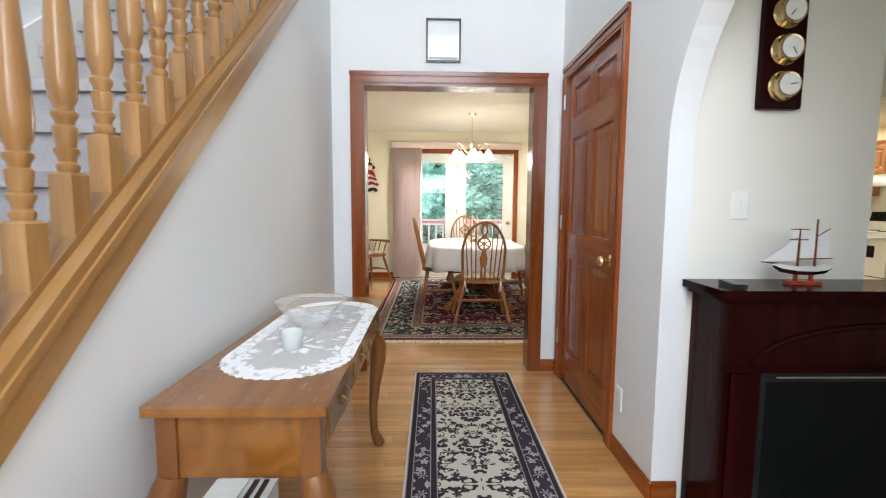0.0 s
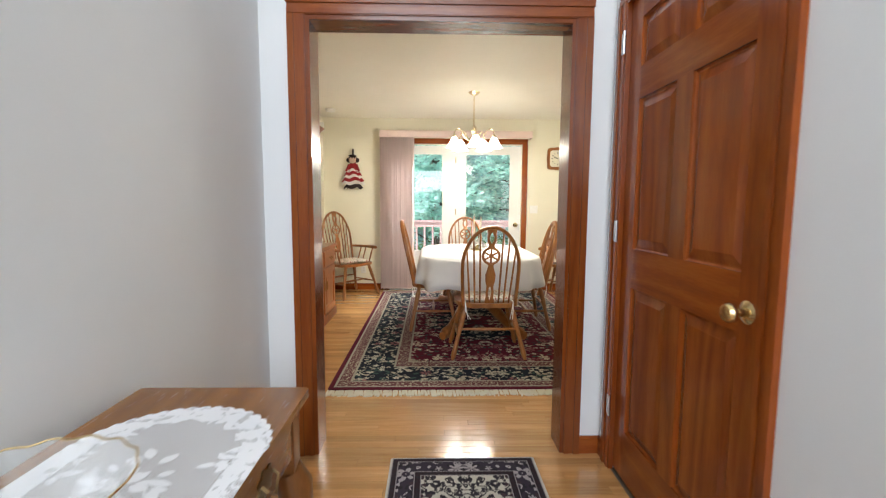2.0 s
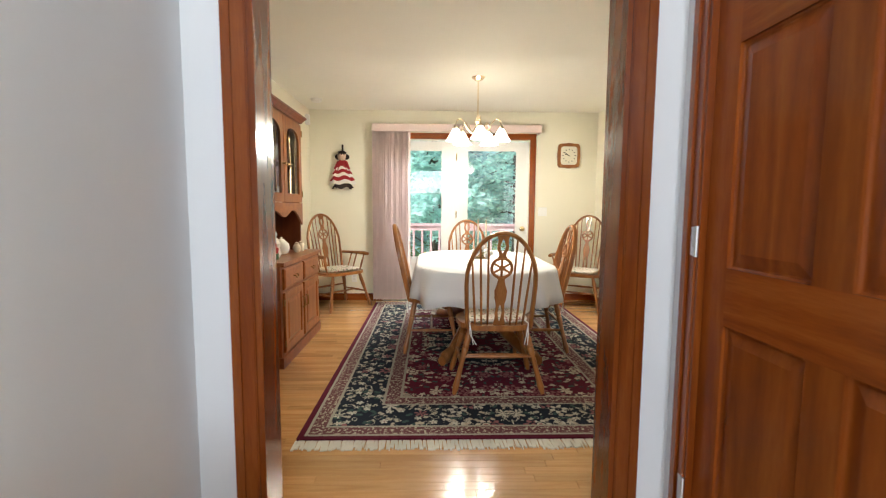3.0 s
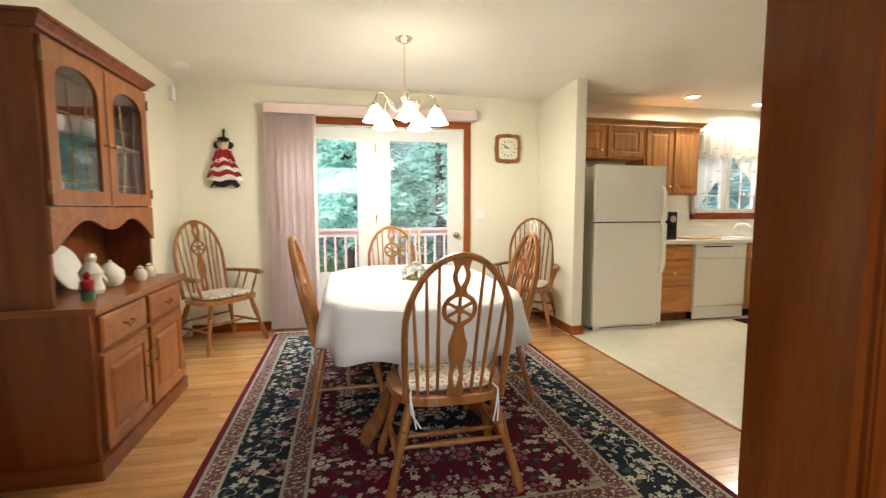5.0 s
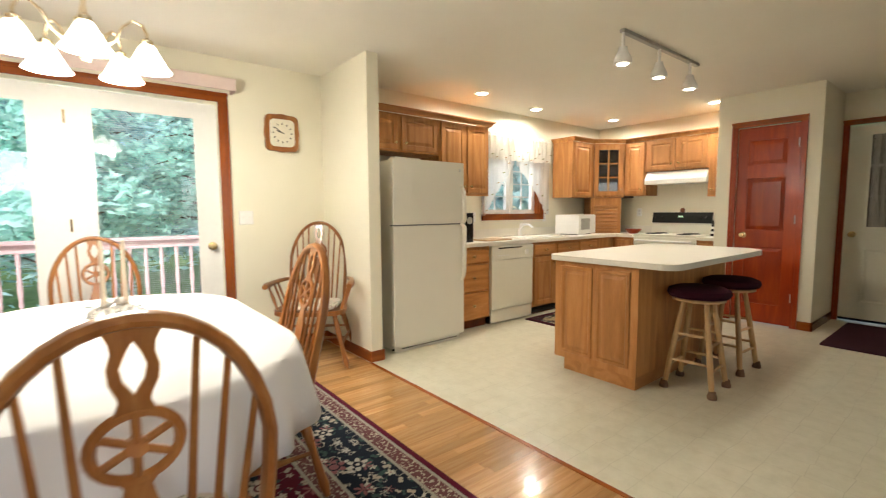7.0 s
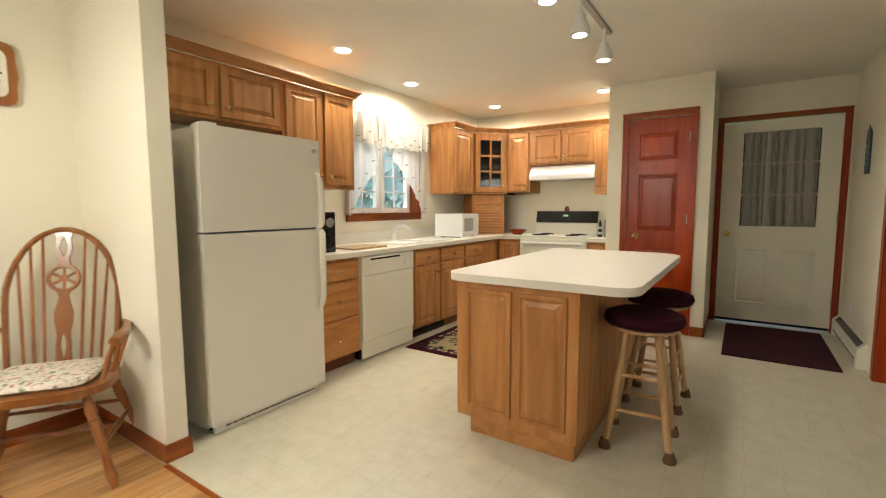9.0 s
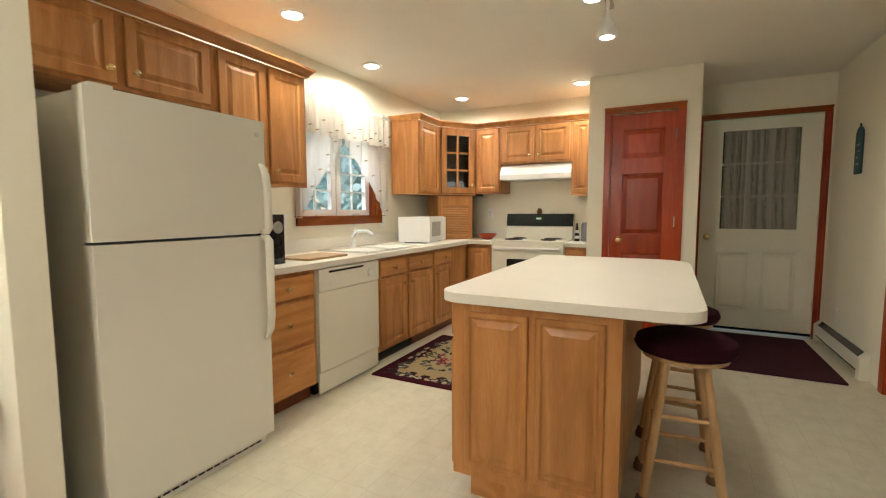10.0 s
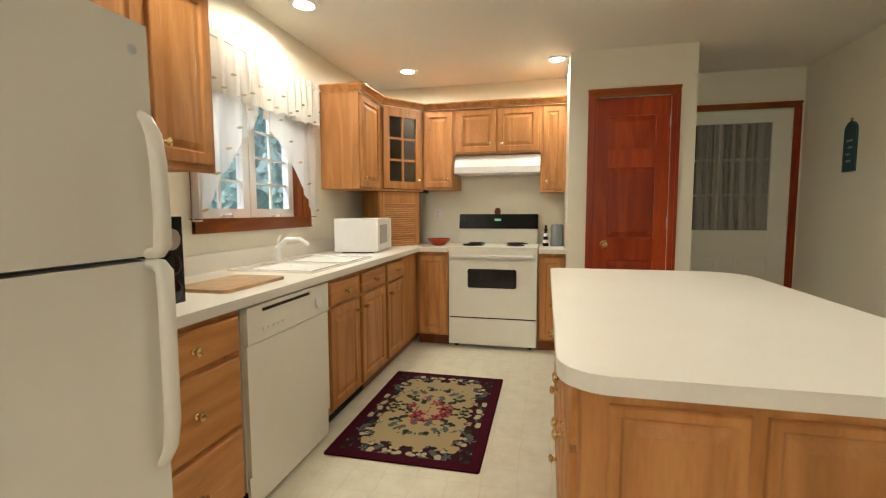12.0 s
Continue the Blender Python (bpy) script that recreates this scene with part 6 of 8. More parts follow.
def gathered(x0, x1, top, bottom_of, depth, n, waves, rows=9, y0=-0.06):
    """A pleated cloth whose lower edge follows a function of the share along it."""
    bm = bmesh.new()
    grid = []
    for j in range(rows + 1):
        row = []
        for i in range(n + 1):
            s = i / n
            z = top + (bottom_of(s) - top) * j / rows
            a = depth * (0.35 + 0.65 * min(1, 2.0 * j / rows)) * (0.45 + 0.55 * abs(math.sin(9.3 * s + 0.7)))
            ph = waves * 2 * math.pi * s + 2.6 * math.sin(7 * s) + 1.3 * math.sin(17 * s)
            row.append(bm.verts.new((x0 + (x1 - x0) * s + 0.004 * math.sin(3 * ph), y0 + a * math.sin(ph + 0.15 * j), z)))
        grid.append(row)
    for j in range(rows):
        for i in range(n):
            bm.faces.new((grid[j][i], grid[j][i + 1], grid[j + 1][i + 1], grid[j + 1][i]))
    return bm


part("valance", gathered(4.425, 5.755, 2.20, lambda s: 1.88 + 0.012 * math.sin(s * 75), 0.028, 240, 13), LACE, ct, "gathered white valance", smooth=True)
part("curtain_panel", gathered(4.44, 5.02, 1.96, lambda s: 1.18 + 0.72 * max(0, s - 0.12) ** 0.8, 0.012, 110, 5, y0=-0.035), SHEER, ct, "sheer white side curtain", smooth=True)
part("curtain_panel", gathered(5.06, 5.74, 1.96, lambda s: 1.18 + 0.72 * max(0, 0.88 - s) ** 0.8, 0.012, 110, 5, y0=-0.035), SHEER, ct, "sheer white side curtain", smooth=True)
LEAFC = plain("embroidered_leaf", (0.34, 0.34, 0.20), 0.9)
PETAL = plain("embroidered_petal", (0.50, 0.38, 0.26), 0.9)
for k in range(16):
    s = (k + 0.5) / 16
    x = 4.44 + 1.3 * s
    z = 1.90 + 0.03 * (k % 2) if k % 3 else 1.99
    bm = bmesh.new()
    e = 0.022
    bm.faces.new([bm.verts.new((x + u * e, -0.086, z + w * e)) for u, w in ((-1.3, -0.3), (-0.4, 0.3), (0.5, 0.4), (1.4, 0.3), (0.5, -0.2), (-0.4, -0.4))])
    part("leaf_motif" if k % 2 else "petal_motif", bm, LEAFC if k % 2 else PETAL, ct)
for sx, x0, x1 in ((1, 4.50, 4.9), (-1, 5.68, 5.22)):
    for k in range(5):
        s = k / 4
        x, z = x0 + (x1 - x0) * s, 1.24 + 0.6 * s ** 0.8
        bm = bmesh.new()
        e = 0.024
        bm.faces.new([bm.verts.new((x + u * e, -0.055, z + w * e)) for u, w in ((-1.3, -0.3), (-0.4, 0.3), (0.5, 0.4), (1.4, 0.3), (0.5, -0.2), (-0.4, -0.4))])
        part("leaf_motif" if k % 2 else "petal_motif", bm, LEAFC if k % 2 else PETAL, ct)

# recessed lights and the track
for x, y in CANS:
    c = thing("recessed_light", "lit recessed ceiling light with a white trim ring", "light", x, y, CEIL, group="recessed lights")
    part("trim_ring", lathe(bmesh.new(), [(0.062, -0.002), (0.064, -0.010), (0.088, -0.006), (0.09, 0.0)], seg=28), PLATE, c, smooth=True)
    part("bulb", lathe(bmesh.new(), [(0, -0.016), (0.03, -0.014), (0.055, -0.006), (0.062, 0.0)], seg=20), CAN_GLOW, c, smooth=True)
tr = thing("track_lighting", "white ceiling track with three lit spotlights", "track light", 4.2, 5.61, CEIL)
part("rail", boxes((-0.61, -0.018, -0.022, 0.61, 0.018, 0.0)), plain("grey_track_metal", (0.42, 0.41, 0.38), 0.4), tr, "grey metal rail", bevel=0.002)
for x in TRACK:
    hx = x - 4.2
    h = part("head", lathe(bmesh.new(), [(0.062, -0.235), (0.060, -0.205), (0.045, -0.17), (0.032, -0.145), (0.028, -0.12), (0.012, -0.115), (0.01, -0.02)], hx, 0, 0, 20), PLATE, tr, "white bell-shaped spotlight", smooth=True)
    part("bulb", lathe(bmesh.new(), [(0, -0.236), (0.04, -0.235), (0.058, -0.228), (0.05, -0.215)], hx, 0, 0, 18), CAN_GLOW, h, smooth=True)

# plaque and baseboard heaters
pq = thing("wall_plaque", "dark teal arched plaque hung on the wall", "plaque", 6.47, SY, 1.515, 180)
out = [(-0.07, 0), (0.07, 0), (0.07, 0.30)] + [(0.07 * math.cos(radians(a)), 0.30 + 0.07 * math.sin(radians(a))) for a in range(20, 180, 20)] + [(-0.07, 0.30)]
part("board", prism(bmesh.new(), out, "y", -0.016, -0.002), plain("teal_paint", (0.02, 0.06, 0.075), 0.5), pq, bevel=0.004)
part("ring", tube(bmesh.new(), [(0.012 * math.cos(a), -0.01, 0.382 + 0.012 * math.sin(a)) for a in [k * math.pi / 6 for k in range(12)]], 0.003, 6, closed=True), BLACK, pq)
for k, (x, w) in enumerate(((0.0, 0.05), (-0.01, 0.04), (0.012, 0.05), (0.0, 0.07))):
    part("pale_mark", boxes((x - w / 2, -0.0185, 0.07 + 0.05 * k, x + w / 2, -0.016, 0.085 + 0.05 * k)), plain("pale_paint", (0.25, 0.33, 0.33), 0.6), pq)


def heater(name, x, y, rz, length):
    h = thing(name, "white baseboard heater along the wall", "heater", x, y, 0, rz)
    part("back_plate", boxes((0, -0.012, 0.02, length, -0.001, 0.19)), WHITE, h)
    part("cover", prism(bmesh.new(), [(-0.062, 0.05), (-0.056, 0.05), (-0.050, 0.145), (-0.012, 0.188), (-0.012, 0.196), (-0.056, 0.15)], "x", 0.0, length), WHITE, h)
    part("fins", boxes((0.02, -0.05, 0.05, length - 0.02, -0.012, 0.10)), BLACK, h)
    part("outlet_slot", prism(bmesh.new(), [(-0.053, 0.156), (-0.018, 0.192), (-0.020, 0.195), (-0.056, 0.159)], "x", 0.06, length - 0.06), BLACK, h, "dark slot along the top")
    part("inlet_slot", boxes((0.05, -0.0635, 0.052, length - 0.05, -0.0565, 0.062)), BLACK, h)
    for a, b in ((-0.02, 0.04), (length - 0.04, length + 0.02)):
        part("end_cap", prism(bmesh.new(), [(-0.066, 0.0), (-0.002, 0.0), (-0.002, 0.2), (-0.014, 0.2), (-0.066, 0.155)], "x", a, b), WHITE, h, bevel=0.003)
    return h


heater("baseboard_heater", 7.10, SY, 180, 1.12)
heater("baseboard_heater", XL, 6.95, 90, 0.9)
wall_plate(6.72, SY, 0.32, 180, "wall_outlet", "white outlet plate low on the kitchen wall")

# ---- hutch in the dining room ----
# local x runs along the wall (from near to far), face to -y, back at +y
hu = thing("china_hutch", "oak china hutch with glazed doors above drawers", "hutch", -0.90, 5.335, 0, 90)
HW = 1.11
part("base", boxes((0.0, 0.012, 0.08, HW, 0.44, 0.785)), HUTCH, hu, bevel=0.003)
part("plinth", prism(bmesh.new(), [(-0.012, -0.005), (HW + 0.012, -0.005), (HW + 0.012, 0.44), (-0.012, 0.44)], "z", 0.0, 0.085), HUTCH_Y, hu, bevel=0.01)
# counter, drawers, doors and apron take the lighter oak with lamplight in its colour
part("counter", boxes((-0.022, -0.025, 0.785, HW + 0.022, 0.445, 0.815)), HUTCH_EDGE_LIT, hu, bevel=0.008)
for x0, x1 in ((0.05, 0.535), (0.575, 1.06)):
    d = part("drawer_front", steps(bmesh.new(), [(x0, 0.60, x1, 0.76, 0.012), (x0, 0.60, x1, 0.76, -0.004), (x0 + 0.015, 0.615, x1 - 0.015, 0.745, -0.012)]), HUTCH_EDGE_LIT, hu)
    cx = (x0 + x1) / 2
    part("bail_pull", tube(bmesh.new(), [(cx - 0.04, -0.012, 0.685), (cx - 0.04, -0.03, 0.682), (cx - 0.02, -0.034, 0.665), (cx + 0.02, -0.034, 0.665), (cx + 0.04, -0.03, 0.682), (cx + 0.04, -0.012, 0.685)], 0.005, 8), OLDBRASS, d, "old brass bail pull", smooth=True)
    dd = part("door", raised(bmesh.new(), x0, 0.11, x1, 0.575, -0.008, 0.02, 0.065), HUTCH_FACE_LIT, hu)
    kx = x1 - 0.03 if x0 < 0.3 else x0 + 0.03
    part("pull", tube(bmesh.new(), [(kx, -0.008, 0.46), (kx, -0.028, 0.455), (kx, -0.03, 0.41), (kx, -0.028, 0.375), (kx, -0.008, 0.37)], 0.006, 8), OLDBRASS, dd, smooth=True)
    for z in (0.18, 0.5):
        part("hinge", boxes((x0 - 0.008 if x0 < 0.3 else x1, -0.012, z - 0.025, x0 if x0 < 0.3 else x1 + 0.008, -0.002, z + 0.025)), OLDBRASS, dd)
UF = 0.16
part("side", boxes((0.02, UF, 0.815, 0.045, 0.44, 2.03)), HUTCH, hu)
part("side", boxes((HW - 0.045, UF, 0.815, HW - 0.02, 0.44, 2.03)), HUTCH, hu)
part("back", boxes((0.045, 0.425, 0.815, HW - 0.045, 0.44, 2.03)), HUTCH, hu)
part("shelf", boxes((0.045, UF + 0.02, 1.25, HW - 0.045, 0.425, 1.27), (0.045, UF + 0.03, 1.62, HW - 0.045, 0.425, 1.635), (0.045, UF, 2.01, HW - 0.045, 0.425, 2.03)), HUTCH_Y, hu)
pts = [(0.02, 1.27), (0.02, 1.06)]
for k in range(31):
    s = k / 30
    pts.append((0.06 + (HW - 0.12) * s, 1.165 - 0.032 * math.cos(4 * math.pi * s) + 0.012 * (1 - abs(2 * s - 1)) - 0.05 * abs(2 * s - 1) ** 8))
pts += [(HW - 0.02, 1.06), (HW - 0.02, 1.27)]
part("scalloped_apron", prism(bmesh.new(), pts, "y", UF - 0.018, UF), HUTCH_EDGE_LIT, hu, "scalloped oak apron")
for n, (x0, x1) in enumerate(((0.04, 0.55), (0.56, 1.07))):
    z0, z1, sw = 1.275, 2.01, 0.075
    bm = boxes((x0, UF - 0.022, z0, x0 + sw, UF, z1), (x1 - sw, UF - 0.022, z0, x1, UF, z1), (x0 + sw, UF - 0.022, z0, x1 - sw, UF, z0 + sw))
    a0, a1, cx = x0 + sw, x1 - sw, (x0 + x1) / 2
    hd_ = [(a0, z1), (a0, z1 - 0.20)] + [(cx - (a1 - a0) / 2 * math.cos(radians(q)), z1 - 0.20 + 0.125 * math.sin(radians(q)) ** 0.7) for q in range(6, 180, 6)] + [(a1, z1 - 0.20), (a1, z1)]
    prism(bm, hd_, "y", UF - 0.022, UF)
    gd = part("glass_door", bm, HUTCH_FACE_LIT, hu, "oak door with an arched leaded pane")
    part("pane", boxes((a0, UF - 0.012, z0 + sw, a1, UF - 0.009, z1 - 0.05)), GLASS, gd)
    bm = bmesh.new()
    for u in (-0.09, 0.09):
        tube(bm, [(cx + u, UF - 0.014, z0 + sw), (cx + u * 0.6, UF - 0.014, z0 + 0.3), (cx + u, UF - 0.014, z1 - 0.16)], 0.0025, 5)
    for z in (z0 + sw + 0.04, z1 - 0.3):
        tube(bm, [(a0, UF - 0.014, z), (a1, UF - 0.014, z)], 0.0025, 5)
    part("leading", bm, BRASS, gd)
    kx = x1 - 0.03 if n == 0 else x0 + 0.03
    knob(gd, kx, UF - 0.022, 1.60, OLDBRASS, 0.014)
    for z in (z0 + 0.08, z1 - 0.08):
        part("hinge", boxes((x0 - 0.01 if n == 0 else x1, UF - 0.03, z - 0.03, x0 if n == 0 else x1 + 0.01, UF - 0.012, z + 0.03)), OLDBRASS, gd)
bm = crown(bmesh.new(), [(0.02, 0.44), (0.02, UF - 0.012), (HW - 0.02, UF - 0.012), (HW - 0.02, 0.44)], 2.03, 0.06)
part("cornice", bm, HUTCH_Y, hu)
part("top", boxes((0.02, UF, 2.03, HW - 0.02, 0.44, 2.04)), HUTCH, hu)

def on_hutch(name, label, cat, x, y):
    """A thing on the hutch's counter; x along the hutch, y back from its face."""
    return thing(name, label, cat, -0.90 - y, 5.335 + x, 0.816)
pl = on_hutch("display_plate", "cream plate with a dark rim standing against the hutch", "plate", 0.50, 0.37)
rot = Matrix.Rotation(radians(72), 4, "Y")
part("plate", lathe(bmesh.new(), [(0.0, 0.012), (0.08, 0.012), (0.125, 0.026), (0.128, 0.022), (0.09, 0.004), (0, 0.0)], 0.0, 0, 0.122, 32, rot), PORCELAIN, pl, smooth=True)
pl = on_hutch("display_plate", "white plate leaning in the hutch's corner", "plate", 0.19, 0.36)
part("plate", lathe(bmesh.new(), [(0.0, 0.012), (0.07, 0.012), (0.11, 0.024), (0.113, 0.020), (0.08, 0.004), (0, 0.0)], 0.0, 0, 0.108, 32, rot), PORCELAIN, pl, smooth=True)
tp = on_hutch("teapot", "cream porcelain teapot with a looped handle", "teapot", 0.62, 0.20)
part("body", lathe(bmesh.new(), [(0.04, 0), (0.055, 0.01), (0.07, 0.05), (0.065, 0.09), (0.04, 0.115), (0.035, 0.12), (0.02, 0.135), (0.008, 0.14), (0.012, 0.15), (0, 0.155)], seg=22), PORCELAIN, tp, smooth=True)
part("handle", tube(bmesh.new(), [(0, 0.06, 0.09), (0, 0.10, 0.085), (0, 0.105, 0.05), (0, 0.065, 0.03)], 0.007, 8), PORCELAIN, tp, smooth=True)
part("spout", tube(bmesh.new(), [(0, -0.06, 0.04), (0, -0.09, 0.07), (0, -0.11, 0.11)], [0.014, 0.011, 0.008], 8), PORCELAIN, tp, smooth=True)
for k, x in enumerate((0.80, 0.93)):
    sh = on_hutch("salt_shaker", "cream and brass shaker on the hutch", "shaker", x, 0.12)
    part("body", lathe(bmesh.new(), [(0.025, 0), (0.034, 0.015), (0.038, 0.04), (0.03, 0.065), (0.018, 0.075), (0.02, 0.085), (0, 0.1)], seg=18), plain("cream_glaze", (0.66, 0.58, 0.44), 0.25), sh, smooth=True)
fg = on_hutch("bird_figurine", "white porcelain figurine on the hutch", "figurine", 0.40, 0.19)
part("body", lathe(bmesh.new(), [(0.05, 0), (0.06, 0.02), (0.045, 0.07), (0.055, 0.11), (0.035, 0.15), (0.02, 0.165), (0.03, 0.19), (0.02, 0.21), (0, 0.215)], seg=18), PORCELAIN, fg, smooth=True)
cn = on_hutch("nutcracker_figurine", "small red and green painted figurine", "figurine", 0.22, 0.12)
part("body", lathe(bmesh.new(), [(0.03, 0), (0.03, 0.045), (0.02, 0.05)], seg=14), plain("green_paint", (0.05, 0.14, 0.06), 0.5), cn, smooth=True)
part("coat", lathe(bmesh.new(), [(0.026, 0.05), (0.03, 0.09), (0.012, 0.1), (0.018, 0.12), (0, 0.14)], seg=14), plain("red_paint", (0.4, 0.02, 0.02), 0.5), cn, smooth=True)
for k, (x, z, r_, h) in enumerate(((0.2, 1.272, 0.05, 0.12), (0.36, 1.272, 0.035, 0.16), (0.75, 1.272, 0.055, 0.1), (0.92, 1.272, 0.035, 0.15), (0.25, 1.636, 0.045, 0.14), (0.4, 1.636, 0.04, 0.1), (0.72, 1.636, 0.05, 0.13), (0.9, 1.636, 0.035, 0.17))):
    g = thing("china_cup", "white china piece behind the hutch glass", "china", -0.90 - 0.3, 5.335 + x, z, group="china in the hutch")
    part("cup", lathe(bmesh.new(), [(r_ * 0.5, 0), (r_ * 0.6, 0.01), (r_, h * 0.6), (r_ * 0.9, h), (r_ * 0.8, h), (r_ * 0.85, h * 0.6), (r_ * 0.4, 0.02), (0, 0.018)], seg=16), PORCELAIN, g, smooth=True)
wh = thing("wall_hanging", "carved wooden wall hanging beside the hutch", "decoration", XL, 6.78, 1.32, 90)
for k in range(5):
    w = 0.09 - 0.008 * abs(k - 2)
    part("board", prism(bmesh.new(), rounded(2 * w, 0.13, 0.03, 4, 0, 0.07 + 0.125 * k), "y", -0.025, -0.002), HUTCH, wh, bevel=0.004)

# ---- foyer ----
# staircase behind the wall, with carpeted steps, a raking cap and turned balusters
SL = 0.853
def cap_z(y):
    return 0.997 + SL * (y - 0.986)
sc = thing("staircase", "carpeted staircase with turned oak balusters", "staircase", 0, 0, 0)
RUN, RISE, NY0 = 0.19 / SL, 0.19, 0.241
for k in range(17):
    y0, z1 = NY0 + RUN * k, RISE * (k + 1)
    if y0 > 3.3:
        break
    bm = boxes((-1.535, y0, max(0, z1 - RISE - 0.12), FL - 0.102, min(y0 + RUN + 0.02, 3.49), z1 - 0.02))
    part("riser", bm, CARPET, sc, bevel=0.004)
    part("tread", boxes((-1.535, y0 - 0.028, z1 - 0.045, FL - 0.102, min(y0 + RUN, 3.49), z1)), CARPET, sc, "grey carpeted tread", bevel=0.014, seg=3)
def raked(x0, x1, y0, y1, dz0, dz1):
    bm = bmesh.new()
    prism(bm, [(y0, cap_z(y0) + dz0), (y1, cap_z(y1) + dz0), (y1, cap_z(y1) + dz1), (y0, cap_z(y0) + dz1)], "x", x0, x1)
    return bm
YC0, YC1 = 0.05, 3.49
part("stringer", raked(FL + 0.001, FL + 0.014, YC0, YC1, -0.142, -0.05), STAIR_Y, sc, "oak stringer board", bevel=0.003)
part("cap_moulding", raked(FL + 0.001, FL + 0.021, YC0, YC1, -0.055, -0.03), STAIR_Y, sc, bevel=0.006)
part("cap", raked(FL - 0.125, FL + 0.014, YC0, YC1, -0.034, 0.0), STAIR_Y, sc, "oak cap under the balusters", bevel=0.010, seg=3)
part("fillet", raked(FL - 0.075, FL - 0.02, YC0, YC1, 0.0, 0.02), STAIR_Y, sc, bevel=0.002)
part("wall_skirt", prism(bmesh.new(), [(0.30, 0.0), (0.62, 0.0), (YC1, cap_z(YC1) - 0.42), (YC1, cap_z(YC1) - 0.05), (0.16, cap_z(0.16) - 0.05), (0.16, 0.0)], "x", -1.554, -1.536), TRIMWHITE, sc, "white skirt board beside the steps")
BAL = [(0.0, 0.017), (0.012, 0.021), (0.022, 0.021), (0.030, 0.0155), (0.045, 0.017), (0.058, 0.0225), (0.068, 0.0225), (0.074, 0.017), (0.10, 0.0205), (0.125, 0.0225), (0.133, 0.0225), (0.139, 0.0165), (0.152, 0.018), (0.165, 0.0235), (0.176, 0.0235), (0.183, 0.0175), (0.196, 0.0185), (0.215, 0.0245), (0.25, 0.0275), (0.31, 0.0278), (0.42, 0.024), (0.55, 0.019), (0.66, 0.016), (0.67, 0.022), (0.685, 0.022), (0.692, 0.016), (0.715, 0.0205), (0.735, 0.0205), (0.745, 0.0155), (0.8, 0.018)]
bal_mesh = None
for k in range(23):
    y = 1.075 - 0.1135 * 7 + 0.1135 * k
    if y < 0.12 or y > 3.4:
        continue
    z = cap_z(y)
    bm = boxes((-0.024, -0.024, -0.03, 0.024, 0.024, 0.115))
    bmesh.ops.bevel(bm, geom=[e for e in bm.edges if e.verts[0].co.z > 0.05 and e.verts[1].co.z > 0.05], offset=0.006, segments=1, affect="EDGES")
    lathe(bm, [(r, 0.115 + s * 0.70) for s, r in BAL], seg=18)
    box(bm, -0.022, -0.022, 0.675, 0.022, 0.022, 0.95)
    if bal_mesh is None:
        ob = part("baluster", bm, BALUSTER, sc, "turned oak baluster", smooth=True)
        bal_mesh = ob.data
    else:
        bm.free()
        ob = new("baluster", bal_mesh)
        ob.parent = sc
    ob.location = (FL - 0.047, y, z + 0.018)
part("handrail", raked(FL - 0.08, FL - 0.014, YC0, YC1, 0.93, 0.985), STAIR_Y, sc, "oak handrail", bevel=0.015, seg=3)

# console table with a lace doily, glass bowl and candle
tt = thing("console_table", "maple console table with cabriole legs against the wall", "table", -0.325, 1.85, 0)
TL, TW, TH = 1.265, 0.43, 0.772
part("tabletop", prism(bmesh.new(), rounded(TW, TL, 0.01, 2), "z", TH - 0.022, TH), TABLE_Y, tt, "polished maple top", bevel=0.008, seg=3)
ap = [(-TL / 2 + 0.06, TH - 0.022), (-TL / 2 + 0.06, TH - 0.17)]
for k in range(25):
    s = k / 24
    ap.append((-TL / 2 + 0.11 + (TL - 0.22) * s, TH - 0.155 + 0.022 * math.cos(4 * math.pi * s) + 0.02 * (1 - abs(2 * s - 1))))
ap += [(TL / 2 - 0.06, TH - 0.17), (TL / 2 - 0.06, TH - 0.022)]
part("front_apron", prism(bmesh.new(), ap, "x", TW / 2 - 0.045, TW / 2 - 0.025), TABLE_Y, tt)
part("back_apron", boxes((-TW / 2 + 0.025, -TL / 2 + 0.06, TH - 0.17, -TW / 2 + 0.045, TL / 2 - 0.06, TH - 0.022)), TABLE_Y, tt)
for sy in (-1, 1):
    y = sy * (TL / 2 - 0.045)
    part("end_apron", boxes((-TW / 2 + 0.055, y - 0.009, TH - 0.19, TW / 2 - 0.055, y + 0.009, TH - 0.022)), TABLE_Y, tt)
for sx in (-1, 1):
    for sy in (-1, 1):
        x, y = sx * (TW / 2 - 0.045), sy * (TL / 2 - 0.05)
        bm = boxes((x - 0.024, y - 0.024, TH - 0.20, x + 0.024, y + 0.024, TH - 0.022))
        ex, ey = sx * 0.7, sy * 0.7
        pts = [(x, y, TH - 0.19), (x + 0.018 * ex, y + 0.018 * ey, TH - 0.24), (x + 0.02 * ex, y + 0.02 * ey, TH - 0.30), (x - 0.004 * ex, y - 0.004 * ey, TH - 0.45), (x - 0.016 * ex, y - 0.016 * ey, 0.2), (x - 0.01 * ex, y - 0.01 * ey, 0.09), (x + 0.012 * ex, y + 0.012 * ey, 0.035), (x + 0.022 * ex, y + 0.022 * ey, 0.018), (x + 0.018 * ex, y + 0.018 * ey, 0.0)]
        tube(bm, pts, [0.034, 0.044, 0.042, 0.028, 0.02, 0.02, 0.027, 0.03, 0.024], 12)
        part("cabriole_leg", bm, TABLE_Z, tt, smooth=True)
